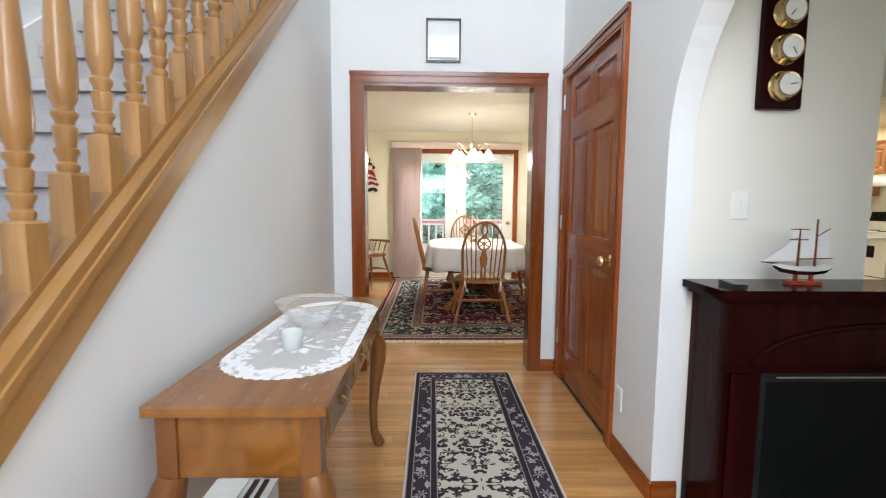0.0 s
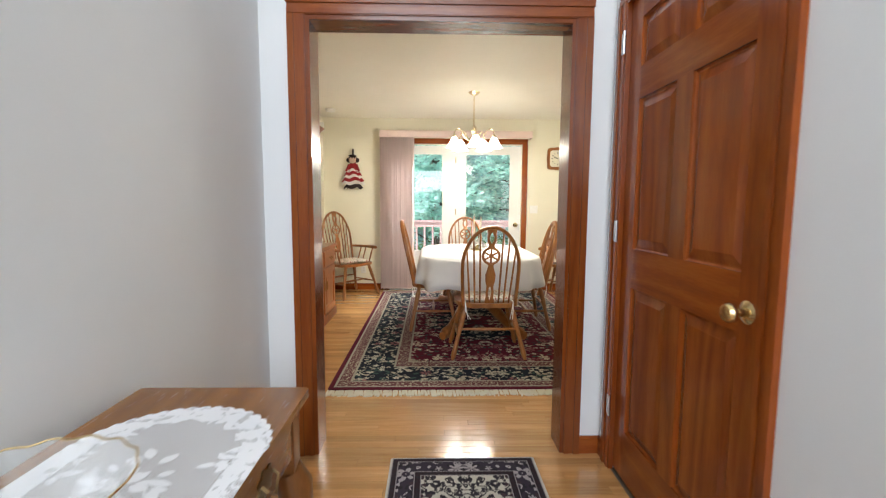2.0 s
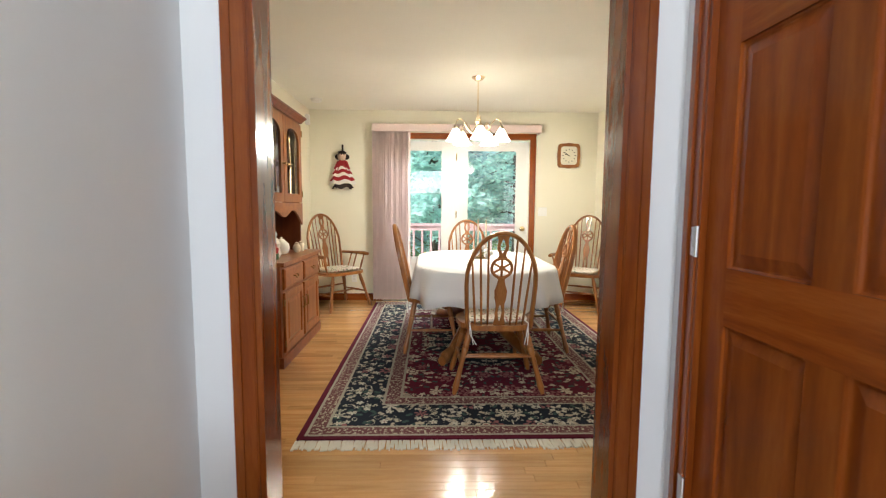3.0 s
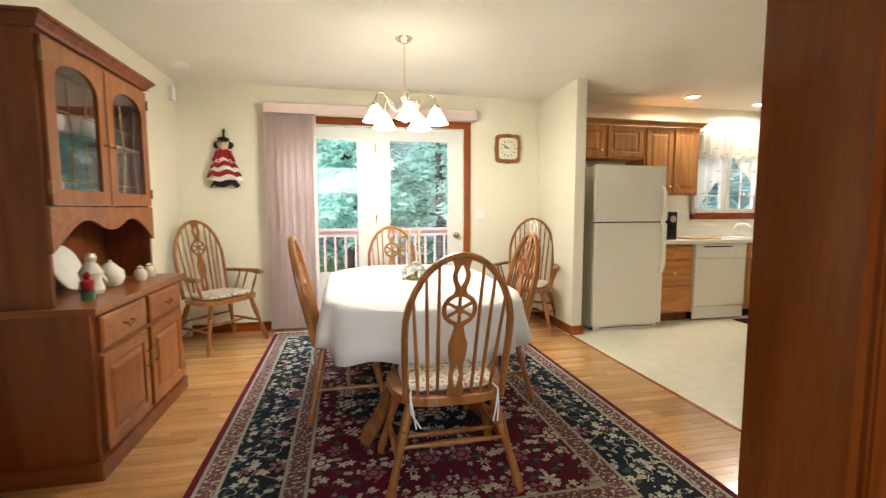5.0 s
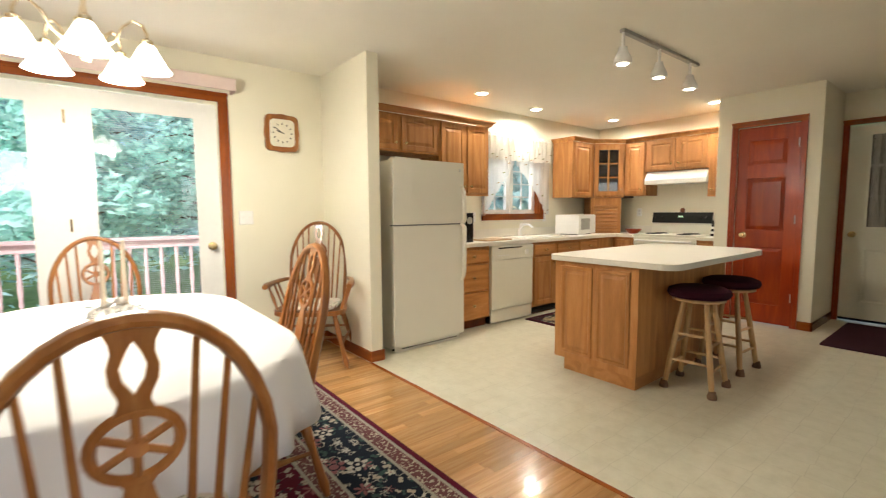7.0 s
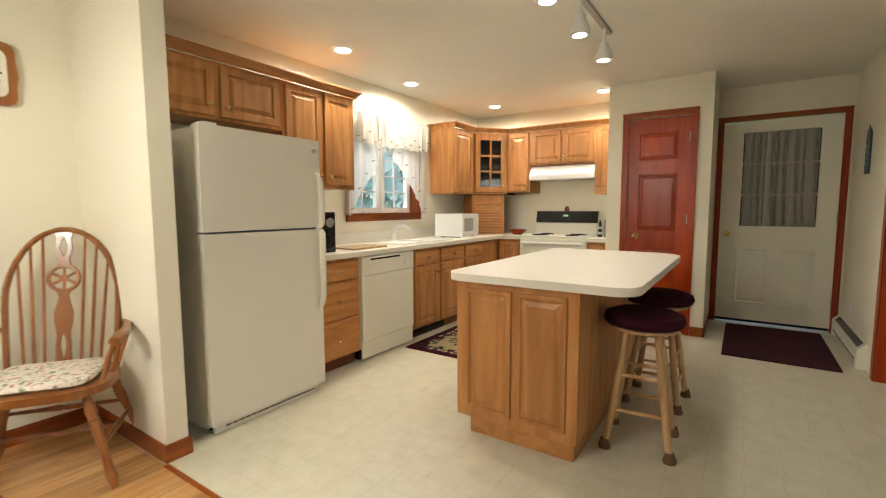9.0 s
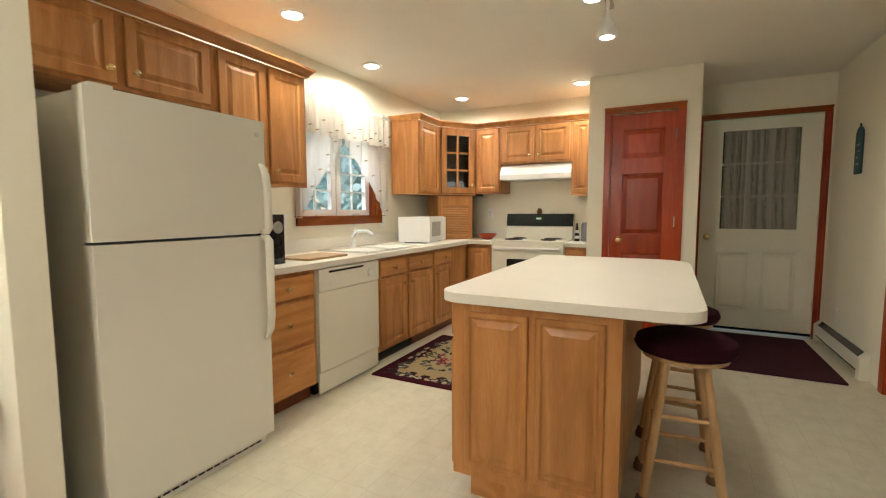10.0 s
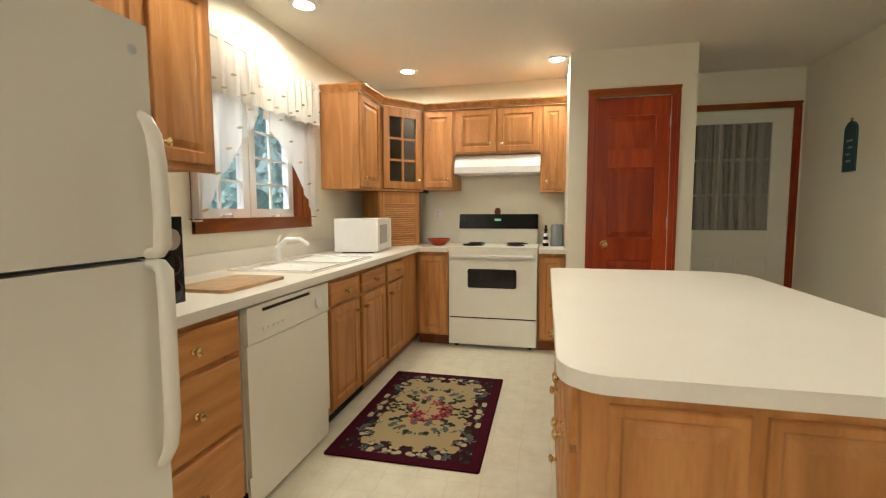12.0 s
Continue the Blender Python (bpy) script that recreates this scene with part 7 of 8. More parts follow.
for y0, y1 in ((-0.53, -0.19), (-0.17, 0.17), (0.19, 0.53)):
    d = part("drawer_front", boxes((TW / 2 - 0.025, y0, TH - 0.135, TW / 2 - 0.018, y1, TH - 0.03)), TABLE_Y, tt, bevel=0.003)
    yc = (y0 + y1) / 2
    bm = bmesh.new()
    ros = [(yc + 0.036 * (1 + 0.16 * math.cos(7 * a)) * math.cos(a), TH - 0.083 + 0.026 * (1 + 0.16 * math.cos(7 * a)) * math.sin(a)) for a in [2 * math.pi * k / 56 for k in range(56)]]
    part("backplate", prism(bmesh.new(), ros, "x", TW / 2 - 0.018, TW / 2 - 0.014), OLDBRASS, d, "old brass rosette plate")
    tube(bm, [(TW / 2 - 0.012, yc - 0.03, TH - 0.075), (TW / 2 - 0.0, yc - 0.03, TH - 0.085), (TW / 2 + 0.004, yc, TH - 0.11), (TW / 2 - 0.0, yc + 0.03, TH - 0.085), (TW / 2 - 0.012, yc + 0.03, TH - 0.075)], 0.0028, 6)
    part("pull", bm, OLDBRASS, d, "old brass drawer pull")


def lace(name, solid):
    """White lace: a fine net with flowers worked into it; solid is how much of it is worked."""
    m, t, p = nodes_of(name)
    v = coords(t, shift=False)
    sep = add(t, "SeparateXYZ")
    t.links.new(v, sep.inputs[0])
    cell = add(t, "TexVoronoi", Scale=42.0)
    t.links.new(v, cell.inputs["Vector"])
    flor = calc(t, "ADD", noise_at(t, v, 34.0, 3), calc(t, "MULTIPLY", calc(t, "SUBTRACT", 0.4, cell.outputs["Distance"]), 0.35))
    ax_, ay_ = [calc(t, "PINGPONG", calc(t, "MULTIPLY", sep.outputs[i], 190.0), 0.5) for i in (0, 1)]
    net = calc(t, "MULTIPLY", calc(t, "GREATER_THAN", calc(t, "MAXIMUM", ax_, ay_), 0.3), 0.72)
    worked = t.nodes.new("ShaderNodeMapRange")
    worked.inputs["From Min"].default_value, worked.inputs["From Max"].default_value = 0.60 - solid, 0.66 - solid
    t.links.new(flor, worked.inputs["Value"])
    f = calc(t, "MAXIMUM", net, worked.outputs[0])
    p.inputs["Base Color"].default_value = (0.84, 0.84, 0.86, 1)
    p.inputs["Roughness"].default_value = 0.9
    t.links.new(f, p.inputs["Alpha"])
    bumped(t, p, f, 0.3)
    return m


do = thing("lace_doily", "long oval white lace doily on the console table", "doily", -0.305, 1.875, TH + 0.001)
o = rounded(0.385, 0.97, 0.19, 40)
outer, inner = [], []
for k, (x, y) in enumerate(o):
    d = Vector((x, y)).normalized() * 0.009 * abs(math.sin(k * 0.785))
    outer.append((x + d.x, y + d.y))
    e = Vector((x, y * 0.35)).normalized() * 0.052
    inner.append((x - e.x, y - e.y))
part("lace_center", prism(bmesh.new(), inner, "z", 0, 0.0014), lace("lace_net", -0.12), do)
bm = bmesh.new()
n = len(o)
lo = [[bm.verts.new((x, y, z)) for x, y in ring] for ring, z in ((inner, 0.0), (outer, 0.0), (outer, 0.002), (inner, 0.002))]
for a_, b_ in zip(lo, lo[1:] + lo[:1]):
    for k in range(n):
        bm.faces.new((a_[k], a_[(k + 1) % n], b_[(k + 1) % n], b_[k]))
WORKED = lace("lace_worked", 0.29)
part("scalloped_border", bm, WORKED, do, "dense scalloped lace border")
bm = bmesh.new()
rl_ = random.Random(21)


def lace_leaf(x, y, a, ln, w):
    """One leaf worked into the lace."""
    pts = [(s, h) for s, h in ((0, 0), (0.25, 0.8), (0.5, 1), (0.75, 0.7), (1, 0), (0.75, -0.7), (0.5, -1), (0.25, -0.8))]
    z = 0.0021 + 0.0006 * rl_.random()
    prism(bm, [(x + math.cos(a) * s * ln - math.sin(a) * h * w, y + math.sin(a) * s * ln + math.cos(a) * h * w) for s, h in pts], "z", z, z + 0.0005)


for k in range(0, n, 2):
    x, y = inner[k]
    a = math.atan2(-y * 0.3, -x) + rl_.uniform(-1.0, 1.0)
    if rl_.random() < 0.75:
        lace_leaf(x * 1.04, y * 1.02, a, rl_.uniform(0.018, 0.045), rl_.uniform(0.004, 0.009))
for k in range(7):
    s_ = -0.36 + 0.12 * k
    for sx in (-1, 1):
        for m in range(4):
            lace_leaf(sx * 0.135 + rl_.uniform(-0.012, 0.012), s_ + rl_.uniform(-0.03, 0.03), (math.pi if sx > 0 else 0) + rl_.uniform(-1.3, 1.3), rl_.uniform(0.02, 0.05), rl_.uniform(0.005, 0.009))
for cy_ in (-0.2, 0.2):
    for m in range(34):
        a, r_ = rl_.uniform(0, 6.283), rl_.uniform(0.0, 0.05)
        lace_leaf(r_ * math.cos(a), cy_ + 1.5 * r_ * math.sin(a), a + rl_.uniform(-0.5, 0.5), rl_.uniform(0.02, 0.055), rl_.uniform(0.006, 0.012))
part("lace_flowers", bm, lace("lace_flowers", 0.4), do, "flowers worked into the net")["kind"] = "stuff"
bw = thing("glass_bowl", "fluted clear glass bowl on the lace doily", "bowl", -0.325, 1.90, TH + 0.003)
bm = bmesh.new()
seg = 96
prof = [(0.045, 0.0), (0.05, 0.004), (0.07, 0.03), (0.09, 0.055), (0.112, 0.085), (0.135, 0.105), (0.13, 0.106), (0.107, 0.087), (0.085, 0.06), (0.064, 0.034), (0.04, 0.012)]
rings = []
for j, (r_, z) in enumerate(prof):
    rings.append([bm.verts.new((r_ * (1 + (0.02 if j in (5, 6) else 0.085) * math.cos(a * 16)) * math.cos(a), r_ * (1 + (0.02 if j in (5, 6) else 0.085) * math.cos(a * 16)) * math.sin(a), z + (0.002 * math.cos(16 * a) if j in (5, 6) else 0))) for a in [2 * math.pi * k / seg for k in range(seg)]])
for a, b in zip(rings, rings[1:]):
    for k in range(seg):
        bm.faces.new((a[k], a[(k + 1) % seg], b[(k + 1) % seg], b[k]))
bm.faces.new(rings[0])
bm.faces.new(rings[-1])
part("bowl", bm, CRYSTAL, bw, smooth=True)
part("gilt_rim", tube(bmesh.new(), [(0.133 * (1 + 0.012 * math.cos(a * 16)) * math.cos(a), 0.133 * (1 + 0.012 * math.cos(a * 16)) * math.sin(a), 0.106 + 0.002 * math.cos(16 * a)) for a in [2 * math.pi * k / 72 for k in range(72)]], 0.0018, 6, closed=True), BRASS, bw, "thin gilt rim", smooth=True)
bs = thing("glass_candle_cup", "small frosted glass candle cup on the doily", "candle holder", -0.318, 1.64, TH + 0.003)
part("cup", lathe(bmesh.new(), [(0.026, 0), (0.03, 0.004), (0.035, 0.062), (0.032, 0.062), (0.027, 0.012), (0, 0.011)], seg=22), FROST, bs, smooth=True)
part("candle", lathe(bmesh.new(), [(0.025, 0.013), (0.025, 0.04), (0, 0.041)], seg=18), plain("white_wax", (0.8, 0.78, 0.72), 0.5), bs, smooth=True)
# slim grey appliance standing before the table's end
th_ = thing("tower_heater", "slim grey floor-standing appliance beside the console table", "appliance", -0.275, 1.03, 0)
GREY = plain("grey_metal_paint", (0.36, 0.37, 0.36), 0.4)
part("case", boxes((-0.075, -0.16, 0.015, 0.06, 0.16, 0.62)), GREY, th_, bevel=0.012, seg=3)
part("top_plate", boxes((-0.07, -0.15, 0.62, 0.0, 0.15, 0.626)), plain("light_grey_plastic", (0.5, 0.52, 0.5), 0.4), th_, bevel=0.002)
for x in (0.012, 0.034):
    part("vent_slot", boxes((x, -0.15, 0.62, x + 0.011, 0.15, 0.624)), BLACK, th_)
part("foot", boxes((-0.085, -0.17, 0.0, 0.07, 0.17, 0.015)), BLACK, th_, bevel=0.003)

# picture over the opening
pf = thing("framed_picture", "small picture in a thin black frame above the opening", "picture", 0.205, OY0, 2.396)
w, h = 0.122, 0.147
bm = boxes((-w, -0.02, -h, -w + 0.012, -0.002, h), (w - 0.012, -0.02, -h, w, -0.002, h), (-w + 0.012, -0.02, -h, w - 0.012, -0.002, -h + 0.012), (-w + 0.012, -0.02, h - 0.012, w - 0.012, -0.002, h))
part("frame", bm, BLACK, pf, bevel=0.002)
part("print", boxes((-w + 0.012, -0.008, -h + 0.012, w - 0.012, -0.004, h - 0.012)), plain("pale_print", (0.72, 0.74, 0.75), 0.25, spread=0.05, grain=8, coat=0.6), pf)
part("printed_bar", boxes((-w + 0.02, -0.0095, -h + 0.02, w - 0.02, -0.008, -h + 0.035)), plain("grey_print", (0.35, 0.36, 0.37), 0.5), pf)

# electric fireplace with its mantel
fp = thing("electric_fireplace", "dark mahogany electric fireplace against the wall", "fireplace", 1.19, 1.72, -0.0)
fp.scale = (1, 1, 0.978)
FW, FD = 1.18, 0.262
part("mantel", prism(bmesh.new(), [(-0.045, -0.0), (FW + 0.045, 0.0), (FW + 0.045, FD), (-0.045, FD)], "z", 0.945, 0.974), MAHOGANY, fp, bevel=0.008, seg=3)
part("frieze_moulding", boxes((-0.02, 0.02, 0.925, FW + 0.02, FD, 0.945)), MAHOGANY, fp, bevel=0.006)
part("side_cabinet", boxes((0.0, 0.045, 0.0, 0.14, FD, 0.925)), MAHOGANY, fp, bevel=0.003)
part("side_cabinet", boxes((FW - 0.14, 0.045, 0.0, FW, FD, 0.925)), MAHOGANY, fp, bevel=0.003)
part("header", boxes((0.14, 0.045, 0.66, FW - 0.14, FD, 0.925)), MAHOGANY, fp, bevel=0.003)
part("plinth", boxes((0.14, 0.045, 0.0, FW - 0.14, FD, 0.08)), MAHOGANY, fp, bevel=0.003)
part("pilaster", boxes((0.02, 0.03, 0.08, 0.12, 0.045, 0.66)), MAHOGANY, fp, bevel=0.004)
part("pilaster", boxes((FW - 0.12, 0.03, 0.08, FW - 0.02, 0.045, 0.66)), MAHOGANY, fp, bevel=0.004)
part("frieze_panel", boxes((0.0, 0.032, 0.685, FW, 0.045, 0.92)), MAHOGANY, fp, bevel=0.004)
part("ledge", boxes((-0.008, 0.022, 0.665, FW + 0.008, 0.05, 0.685)), MAHOGANY, fp, bevel=0.005)
ar = [(FW / 2 + (FW / 2 - 0.10) * math.cos(radians(a)), 0.03, 0.69 + 0.15 * math.sin(radians(a))) for a in range(0, 181, 6)]
part("arch_moulding", tube(bmesh.new(), ar, 0.012, 8), MAHOGANY, fp, smooth=True)
part("firebox", boxes((0.14, 0.10, 0.08, FW - 0.14, FD, 0.66)), plain("soot_black", (0.008, 0.008, 0.008), 0.7), fp)
part("firebox_frame", boxes((0.14, 0.05, 0.08, 0.165, 0.10, 0.66), (FW - 0.165, 0.05, 0.08, FW - 0.14, 0.10, 0.66), (0.165, 0.05, 0.62, FW - 0.165, 0.10, 0.66), (0.165, 0.05, 0.08, FW - 0.165, 0.10, 0.105)), BLACK, fp, bevel=0.003)
part("glass_front", boxes((0.165, 0.06, 0.105, FW - 0.165, 0.064, 0.62)), PANELBLACK, fp, "dark glass front")
part("vent_line", boxes((0.2, 0.047, 0.635, FW - 0.4, 0.05, 0.64)), STEEL, fp)
rc = thing("remote_control", "black remote control on the mantel", "remote", 1.225, 1.80, 0.954, 80)
part("case", boxes((-0.06, -0.022, 0, 0.06, 0.022, 0.018)), BLACK, rc, bevel=0.005)

# model ship
sp_ = thing("model_ship", "small wooden model sailing ship on a stand", "model ship", 1.535, 1.86, 0.954)
part("stand", boxes((-0.06, -0.02, 0, 0.06, 0.02, 0.012), (-0.035, -0.006, 0.012, -0.025, 0.006, 0.035), (0.025, -0.006, 0.012, 0.035, 0.006, 0.035)), RED_Z, sp_)
bm = bmesh.new()
rings = []
for x, wd, z0, z1 in ((-0.12, 0.002, 0.065, 0.08), (-0.09, 0.014, 0.045, 0.075), (-0.03, 0.024, 0.035, 0.068), (0.04, 0.024, 0.034, 0.067), (0.085, 0.018, 0.04, 0.072), (0.105, 0.01, 0.055, 0.078)):
    rings.append([bm.verts.new(q) for q in ((x, -wd, z1), (x, -wd * 0.8, (z0 + z1) / 2), (x, 0, z0), (x, wd * 0.8, (z0 + z1) / 2), (x, wd, z1))])
for a, b in zip(rings, rings[1:]):
    for k in range(5):
        f = bm.faces.new((a[k], a[(k + 1) % 5], b[(k + 1) % 5], b[k]))
        f.material_index = 1 if k in (1, 2) else 0
bm.faces.new(rings[0])
bm.faces.new(rings[-1])
part("hull", bm, [TRIMWHITE, BLACK], sp_, "white and black hull")
for x, h in ((-0.025, 0.21), (0.04, 0.245)):
    mp_ = part("mast", turned(bmesh.new(), (x, 0, 0.065), (x, 0, h), [(0, 0.0045), (1, 0.003)], 8), HUTCH, sp_)
part("bowsprit", turned(bmesh.new(), (-0.105, 0, 0.078), (-0.165, 0, 0.085), [(0, 0.004), (1, 0.002)], 8), HUTCH, sp_)
for pts in ([(-0.155, 0.085), (-0.03, 0.18), (-0.035, 0.09)], [(-0.055, 0.17), (0.005, 0.17), (0.01, 0.205), (-0.055, 0.205)], [(-0.02, 0.10), (0.035, 0.10), (0.035, 0.20), (-0.015, 0.165)], [(0.045, 0.10), (0.10, 0.10), (0.085, 0.2), (0.045, 0.19)]):
    part("sail", prism(bmesh.new(), pts, "y", -0.001, 0.001), CLOTH, sp_, "white cloth sail")
for a, b in (((-0.06, 0, 0.207), (0.01, 0, 0.207)), ((-0.06, 0, 0.168), (0.01, 0, 0.168)), ((0.04, 0, 0.18), (0.09, 0, 0.21)), ((-0.02, 0, 0.095), (0.105, 0, 0.098))):
    part("spar", tube(bmesh.new(), [a, b], 0.0022, 6), HUTCH, sp_)

# weather instruments on a board
ib = thing("weather_station", "three brass weather instruments on a mahogany board", "barometer", 1.475, 1.99, 1.62)
part("board", prism(bmesh.new(), rounded(0.165, 0.44, 0.012, 3, 0, 0.22), "y", -0.028, -0.002), MAHOGANY, ib, bevel=0.005)
for z in (0.085, 0.22, 0.355):
    rx = Matrix.Rotation(radians(90), 4, "X")
    i = part("instrument", lathe(bmesh.new(), [(0.055, 0.0), (0.057, 0.006), (0.05, 0.012), (0.045, 0.03), (0.049, 0.036), (0.046, 0.042), (0.041, 0.04)], 0, -0.028, z, 28, rx), BRASS, ib, "brass instrument case", smooth=True)
    part("dial", lathe(bmesh.new(), [(0.040, 0.0425), (0, 0.043)], 0, -0.028, z, 24, rx), plain("white_dial", (0.75, 0.74, 0.70), 0.4), i)
    nd = boxes((-0.0015, -0.0725, z, 0.0015, -0.0715, z + 0.03))
    bmesh.ops.rotate(nd, verts=nd.verts, cent=(0, 0, z), matrix=Matrix.Rotation(radians(40 + 500 * z), 3, "Y"))
    part("needle", nd, BLACK, i)

# ---- outdoors ----
structure("ground", boxes((-250, -250, -1.2, 250, 300, -0.75)), plain("lawn", (0.13, 0.22, 0.09), 0.95, spread=0.25, grain=3, bump=0.5), "green lawn behind the house", "ground")
dk = thing("deck", "weathered wooden deck with a turned railing", "deck", 0, 0, 0)
DECK = plain("deck_boards", (0.33, 0.27, 0.23), 0.8, spread=0.12)
RAIL = plain("faded_red_paint", (0.52, 0.35, 0.35), 0.7, spread=0.08)
for k in range(16):
    y = 8.09 + 0.15 * k
    part("board", boxes((-2.6, y, -0.10, 4.2, y + 0.14, -0.065)), DECK, dk)
part("joist", boxes((-2.6, 8.1, -0.75, -2.4, 10.45, -0.10), (4.0, 8.1, -0.75, 4.2, 10.45, -0.10), (-2.4, 10.3, -0.75, 4.0, 10.45, -0.10)), DECK, dk)
rl = thing("deck_railing", "faded red deck railing with turned balusters", "railing", 0, 10.3, -0.065)
part("top_rail", boxes((-2.6, -0.06, 0.97, 4.2, 0.06, 1.01)), RAIL, rl, bevel=0.006)
part("under_rail", boxes((-2.6, -0.02, 0.88, 4.2, 0.02, 0.97)), RAIL, rl)
part("bottom_rail", boxes((-2.6, -0.02, 0.10, 4.2, 0.02, 0.18)), RAIL, rl)
prof = [(0.022, 0.18), (0.022, 0.28), (0.014, 0.30), (0.024, 0.33), (0.016, 0.36), (0.026, 0.48), (0.016, 0.66), (0.024, 0.70), (0.014, 0.73), (0.022, 0.76), (0.022, 0.88)]
rb = None
for k in range(42):
    x = -2.5 + 0.16 * k
    if rb is None:
        rb = part("baluster", lathe(bmesh.new(), prof, seg=8), RAIL, rl, smooth=True)
        rb.location.x = x
    else:
        o = new("baluster", rb.data)
        o.parent, o.location = rl, (x, 0, 0)
for x in (-2.55, 0.6, 4.15):
    part("post", boxes((x - 0.045, -0.045, 0, x + 0.045, 0.045, 1.08)), RAIL, rl, bevel=0.004)


def leaf_mat(name, a, b):
    m, t, p = nodes_of(name)
    g = add(t, "NewGeometry")
    c = ramp(t, g.outputs["Random Per Island"], [(0.1, a), (0.9, b)])
    t.links.new(c, p.inputs["Base Color"])
    p.inputs["Roughness"].default_value = 0.7
    tr = add(t, "BsdfTranslucent")
    t.links.new(c, tr.inputs["Color"])
    ad = add(t, "AddShader")
    t.links.new(p.outputs[0], ad.inputs[0])
    t.links.new(tr.outputs[0], ad.inputs[1])
    t.links.new(ad.outputs[0], t.nodes["Material Output"].inputs["Surface"])
    return m


NEEDLE = leaf_mat("conifer_needles", (0.11, 0.20, 0.215), (0.25, 0.385, 0.40))
LEAVES = leaf_mat("pale_leaves", (0.17, 0.29, 0.27), (0.32, 0.48, 0.44))
BARK = plain("bark", (0.10, 0.08, 0.06), 0.9, spread=0.3, grain=14, bump=0.8)


def tree(x, y, h, spread_, mat, n, seed, low=0.1, droop=0.25, size=0.13):
    rnd = random.Random(seed)
    tr_ = thing("tree", "tall evergreen tree behind the deck" if mat is NEEDLE else "pale green leafy tree behind the deck", "tree", x, y, -0.78)
    trunk = bmesh.new()
    tube(trunk, [(0, 0, 0), (0.05, 0.02, h * 0.3), (-0.04, 0.03, h * 0.65), (0, 0, h)], [0.17, 0.14, 0.08, 0.02], 9)
    limbs = []
    for k in range(int(26 + h)):
        s = low + (0.96 - low) * k / (26 + h)
        a = k * 2.399 + rnd.random()
        ln = spread_ * (1 - 0.75 * s) * (0.65 + 0.5 * rnd.random())
        p0 = Vector((0, 0, h * s))
        p1 = p0 + Vector((math.cos(a) * ln * 0.5, math.sin(a) * ln * 0.5, 0.06 * ln))
        p2 = p0 + Vector((math.cos(a) * ln, math.sin(a) * ln, -droop * ln))
        tube(trunk, [p0, p1, p2], [0.04 * (1 - s) + 0.012, 0.02, 0.006], 5)
        limbs.append((p0, p1, p2, ln))
    part("trunk", trunk, BARK, tr_, smooth=True)
    verts, faces = [], []
    tot = sum(l[3] for l in limbs)
    for p0, p1, p2, ln in limbs:
        for _ in range(int(n * ln / tot)):
            s = 0.2 + 0.8 * rnd.random() ** 0.7
            c = (p0.lerp(p1, s * 2) if s < 0.5 else p1.lerp(p2, s * 2 - 1)) + Vector((rnd.gauss(0, 1), rnd.gauss(0, 1), rnd.gauss(-0.2, 0.6))) * 0.16 * (1 + ln * 0.15)
            d = Vector((rnd.gauss(0, 1), rnd.gauss(0, 1), rnd.gauss(-0.2, 0.35))).normalized() * size * (0.6 + 0.8 * rnd.random())
            w = d.cross(Vector((rnd.gauss(0, 1), rnd.gauss(0, 1), rnd.gauss(0, 1)))).normalized() * size * (0.20 if mat is NEEDLE else 0.42)
            b = len(verts)
            verts += [c - d, c + w, c + d, c - w]
            faces.append((b, b + 1, b + 2, b + 3))
    me = bpy.data.meshes.new("crown")
    me.from_pydata(verts, [], faces)
    me.materials.append(mat)
    cr_ = new("crown", me)
    cr_.parent = tr_
    return tr_


tree(-2.2, 15.5, 10, 3.6, NEEDLE, 9000, 1)
tree(3.6, 16.5, 11, 3.9, NEEDLE, 9000, 2)
tree(0.6, 18.5, 12, 4.2, NEEDLE, 9000, 3)
tree(0.3, 13.6, 4.6, 2.6, LEAVES, 7000, 4, 0.32, 0.15, 0.10)
tree(2.6, 14.4, 5.2, 2.4, LEAVES, 6000, 14, 0.34, 0.1, 0.10)
tree(-5.5, 19, 12, 4.2, NEEDLE, 7000, 5)
tree(7.2, 18, 12, 4.2, NEEDLE, 7000, 6)
tree(5.6, 12.6, 8, 2.6, NEEDLE, 7000, 7)
tree(9.5, 14.5, 9, 3.2, NEEDLE, 6000, 8)
wd = bmesh.new()
rnd = random.Random(9)
verts, faces = [], []
for k in range(16000):
    c = Vector((rnd.uniform(-45, 55), rnd.uniform(24, 32), -0.75 + 13 * rnd.random() ** 0.8))
    d = Vector((rnd.gauss(0, 1), rnd.gauss(0, 0.4), rnd.gauss(0, 0.8))) * 0.45
    w = Vector((rnd.gauss(0, 1), rnd.gauss(0, 0.4), rnd.gauss(0, 0.8))) * 0.4
    b = len(verts)
    verts += [c - d, c + w, c + d, c - w]
    faces.append((b, b + 1, b + 2, b + 3))
wd.free()
me = bpy.data.meshes.new("far_woods")
me.from_pydata(verts, [], faces)
me.materials.append(leaf_mat("woods_leaves", (0.14, 0.21, 0.22), (0.27, 0.37, 0.38)))
tagged(new("far_woods", me), "dense dark green woods beyond the lawn", "woods", kind="stuff")

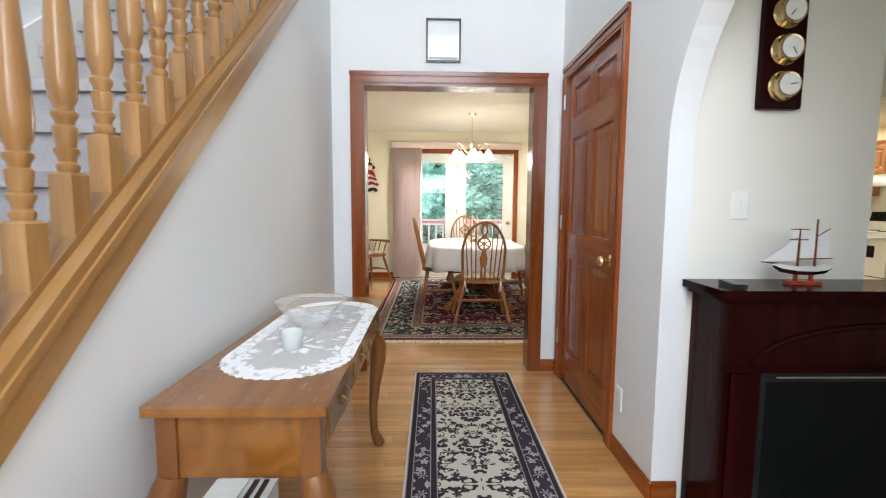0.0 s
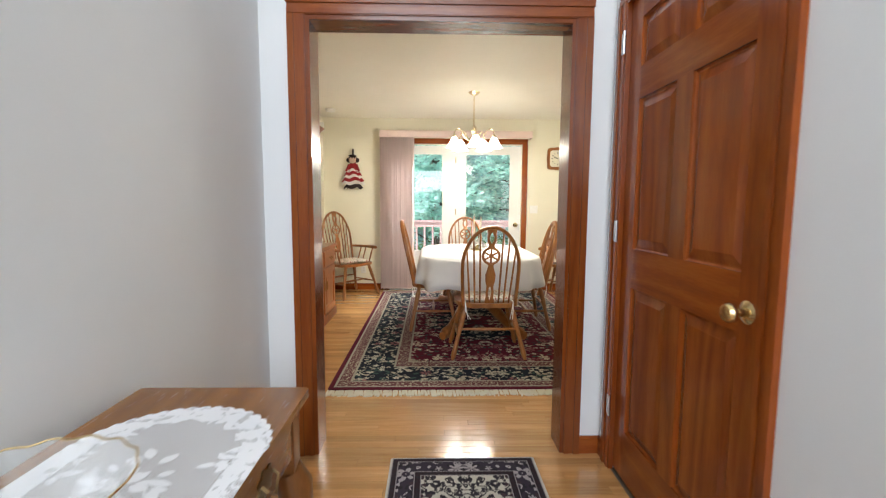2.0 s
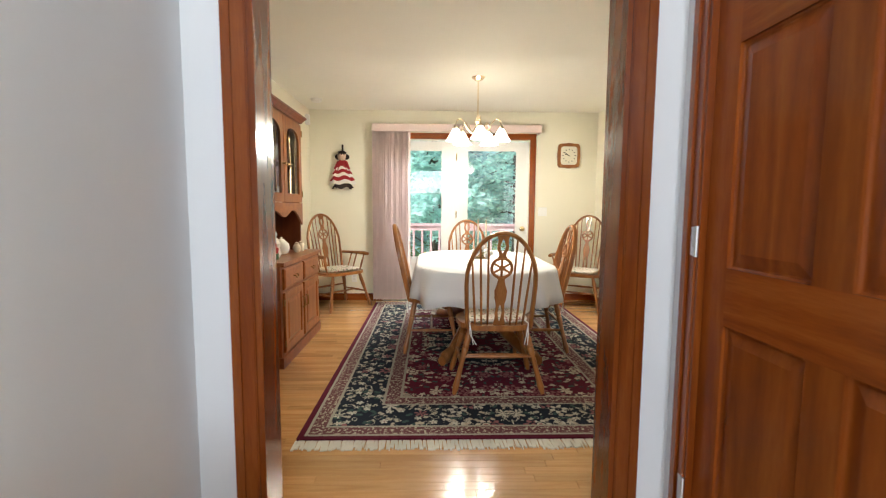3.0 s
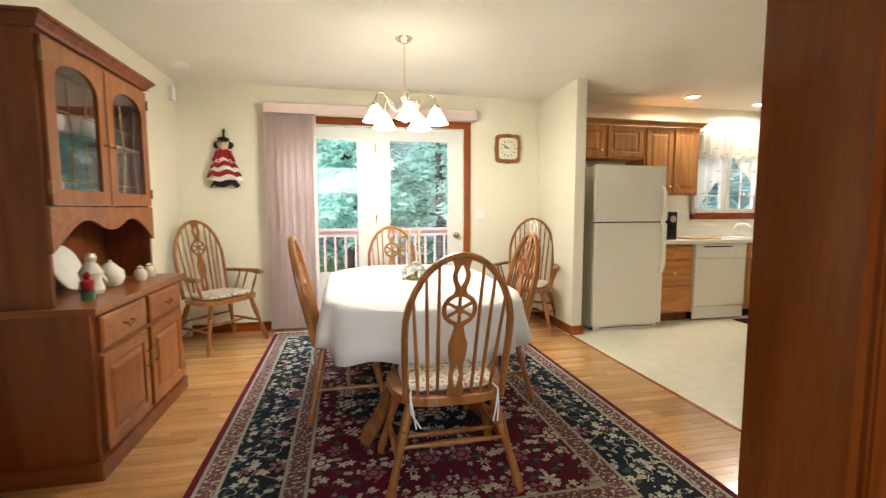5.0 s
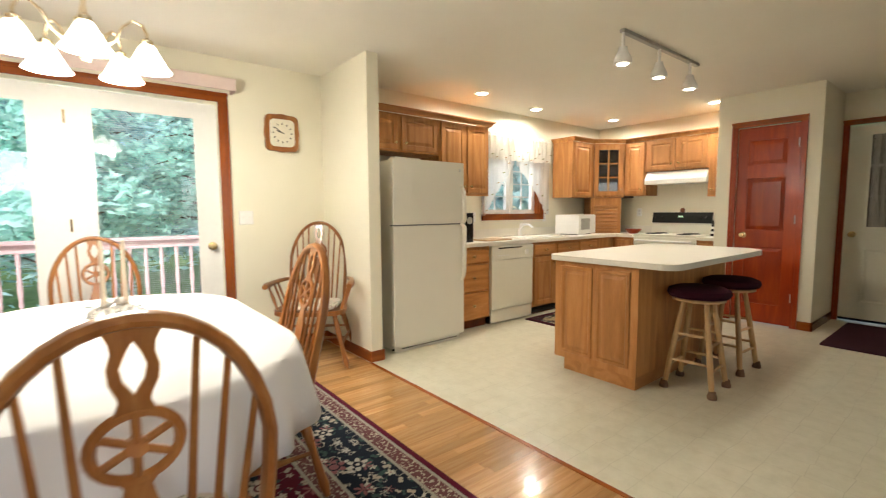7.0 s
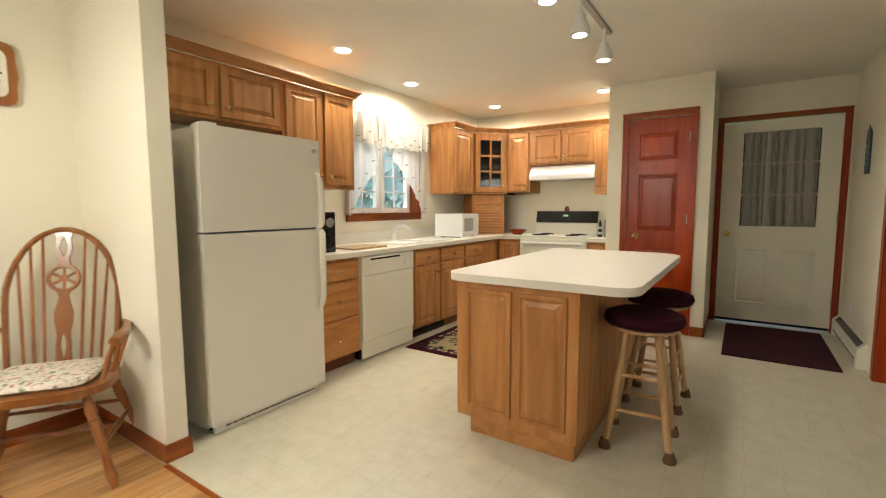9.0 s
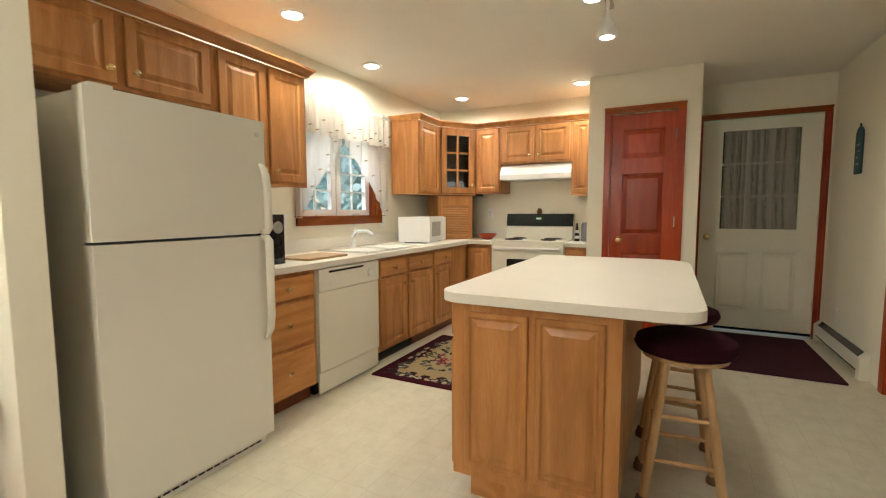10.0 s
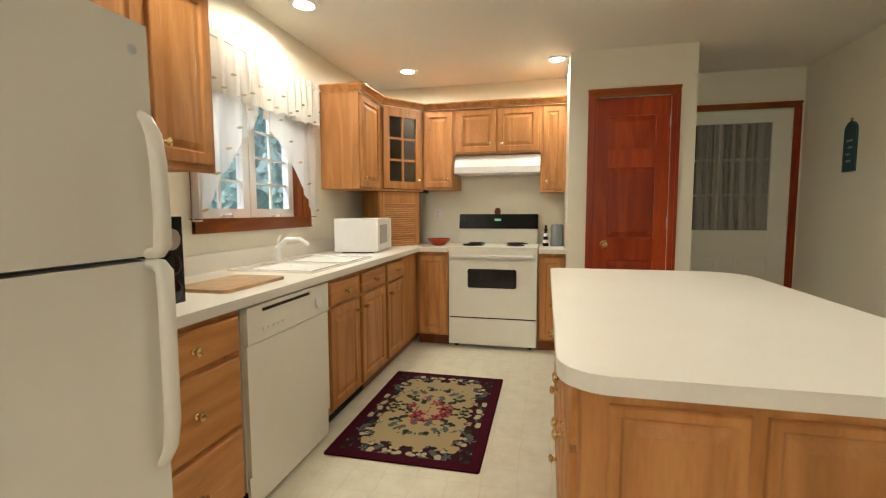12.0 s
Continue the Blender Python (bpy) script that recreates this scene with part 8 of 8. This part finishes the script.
# ---- floorboards, one by one ----
def board_mat():
    m, t, p = nodes_of("oak_strip_floor")
    tc = add(t, "TexCoord")
    info, g = add(t, "ObjectInfo"), add(t, "NewGeometry")
    rnd_ = calc(t, "FRACT", calc(t, "ADD", info.outputs["Random"], calc(t, "MULTIPLY", g.outputs["Random Per Island"], 3.7)))
    mp = add(t, "Mapping")
    mp.inputs["Scale"].default_value = (0.07, 1, 1)
    t.links.new(tc.outputs["Object"], mp.inputs["Vector"])
    sh = add(t, "CombineXYZ")
    t.links.new(calc(t, "MULTIPLY", rnd_, 30.0), sh.inputs[0])
    t.links.new(calc(t, "MULTIPLY", rnd_, 17.0), sh.inputs[1])
    t.links.new(sh.outputs[0], mp.inputs["Location"])
    v = mp.outputs["Vector"]
    warp = noise_at(t, v, 9.0, 2)
    rings = calc(t, "PINGPONG", calc(t, "MULTIPLY", warp, 7.0), 0.5)
    fine = noise_at(t, v, 170.0, 4)
    f = calc(t, "MULTIPLY_ADD", rings, 0.7, calc(t, "MULTIPLY", fine, 0.6))
    c = ramp(t, f, [(0.15, (0.58, 0.32, 0.125)), (0.5, (0.50, 0.255, 0.09)), (0.95, (0.39, 0.18, 0.058))])
    h = add(t, "HueSaturation")
    t.links.new(c, h.inputs["Color"])
    t.links.new(calc(t, "MULTIPLY_ADD", rnd_, 0.36, 0.80), h.inputs["Value"])
    t.links.new(h.outputs["Color"], p.inputs["Base Color"])
    t.links.new(calc(t, "MULTIPLY_ADD", fine, 0.1, 0.14), p.inputs["Roughness"])
    p.inputs["Coat Weight"].default_value, p.inputs["Coat Roughness"].default_value = 0.5, 0.08
    bumped(t, p, fine, 0.05, 0.0008)
    return m


BOARD = board_mat()
floor = thing("floor_wood", "glossy honey oak strip floor", "floor", kind="structure")
rnd = random.Random(4)
BW = 0.057
picked, rest = [], []
row = 0
y = -2.2
while y < YB + 0.02:
    foy = y < OY1
    xa, xb = (FL, FR) if y < OY0 else ((-0.377, 0.857) if y < OY1 - 0.03 else (XL, 2.389))
    x = xa - rnd.random() * 0.9
    while x < xb:
        ln = rnd.choice((0.6, 0.8, 1.0, 1.2, 1.4))
        a, b = max(x, xa), min(x + ln, xb)
        if b - a > 0.03:
            q = (a + 0.0004, y + 0.0004, b - 0.0004, min(y + BW, YB + 0.03) - 0.0004)
            (picked if 2.0 < y < 5.6 and len(picked) < 290 else rest).append(q)
        x += ln
    y += BW
    row += 1


def plank(bm, x0, y0, x1, y1):
    b = 0.0006
    lo = [bm.verts.new(p) for p in ((x0, y0, -0.018), (x1, y0, -0.018), (x1, y1, -0.018), (x0, y1, -0.018))]
    md = [bm.verts.new(p) for p in ((x0, y0, -b), (x1, y0, -b), (x1, y1, -b), (x0, y1, -b))]
    hi = [bm.verts.new(p) for p in ((x0 + b, y0 + b, 0), (x1 - b, y0 + b, 0), (x1 - b, y1 - b, 0), (x0 + b, y1 - b, 0))]
    for u, w in ((lo, md), (md, hi)):
        for k in range(4):
            bm.faces.new((u[k], u[(k + 1) % 4], w[(k + 1) % 4], w[k]))
    bm.faces.new(hi)


for q in picked:
    bm = bmesh.new()
    plank(bm, *q)
    me = bpy.data.meshes.new("plank")
    bm.to_mesh(me)
    bm.free()
    me.materials.append(BOARD)
    new("plank", me).parent = floor
bm = bmesh.new()
for q in rest:
    plank(bm, *q)
me = bpy.data.meshes.new("planks")
bm.to_mesh(me)
bm.free()
me.materials.append(BOARD)
ob = tagged(new("planks", me), kind="stuff")
ob.parent = floor
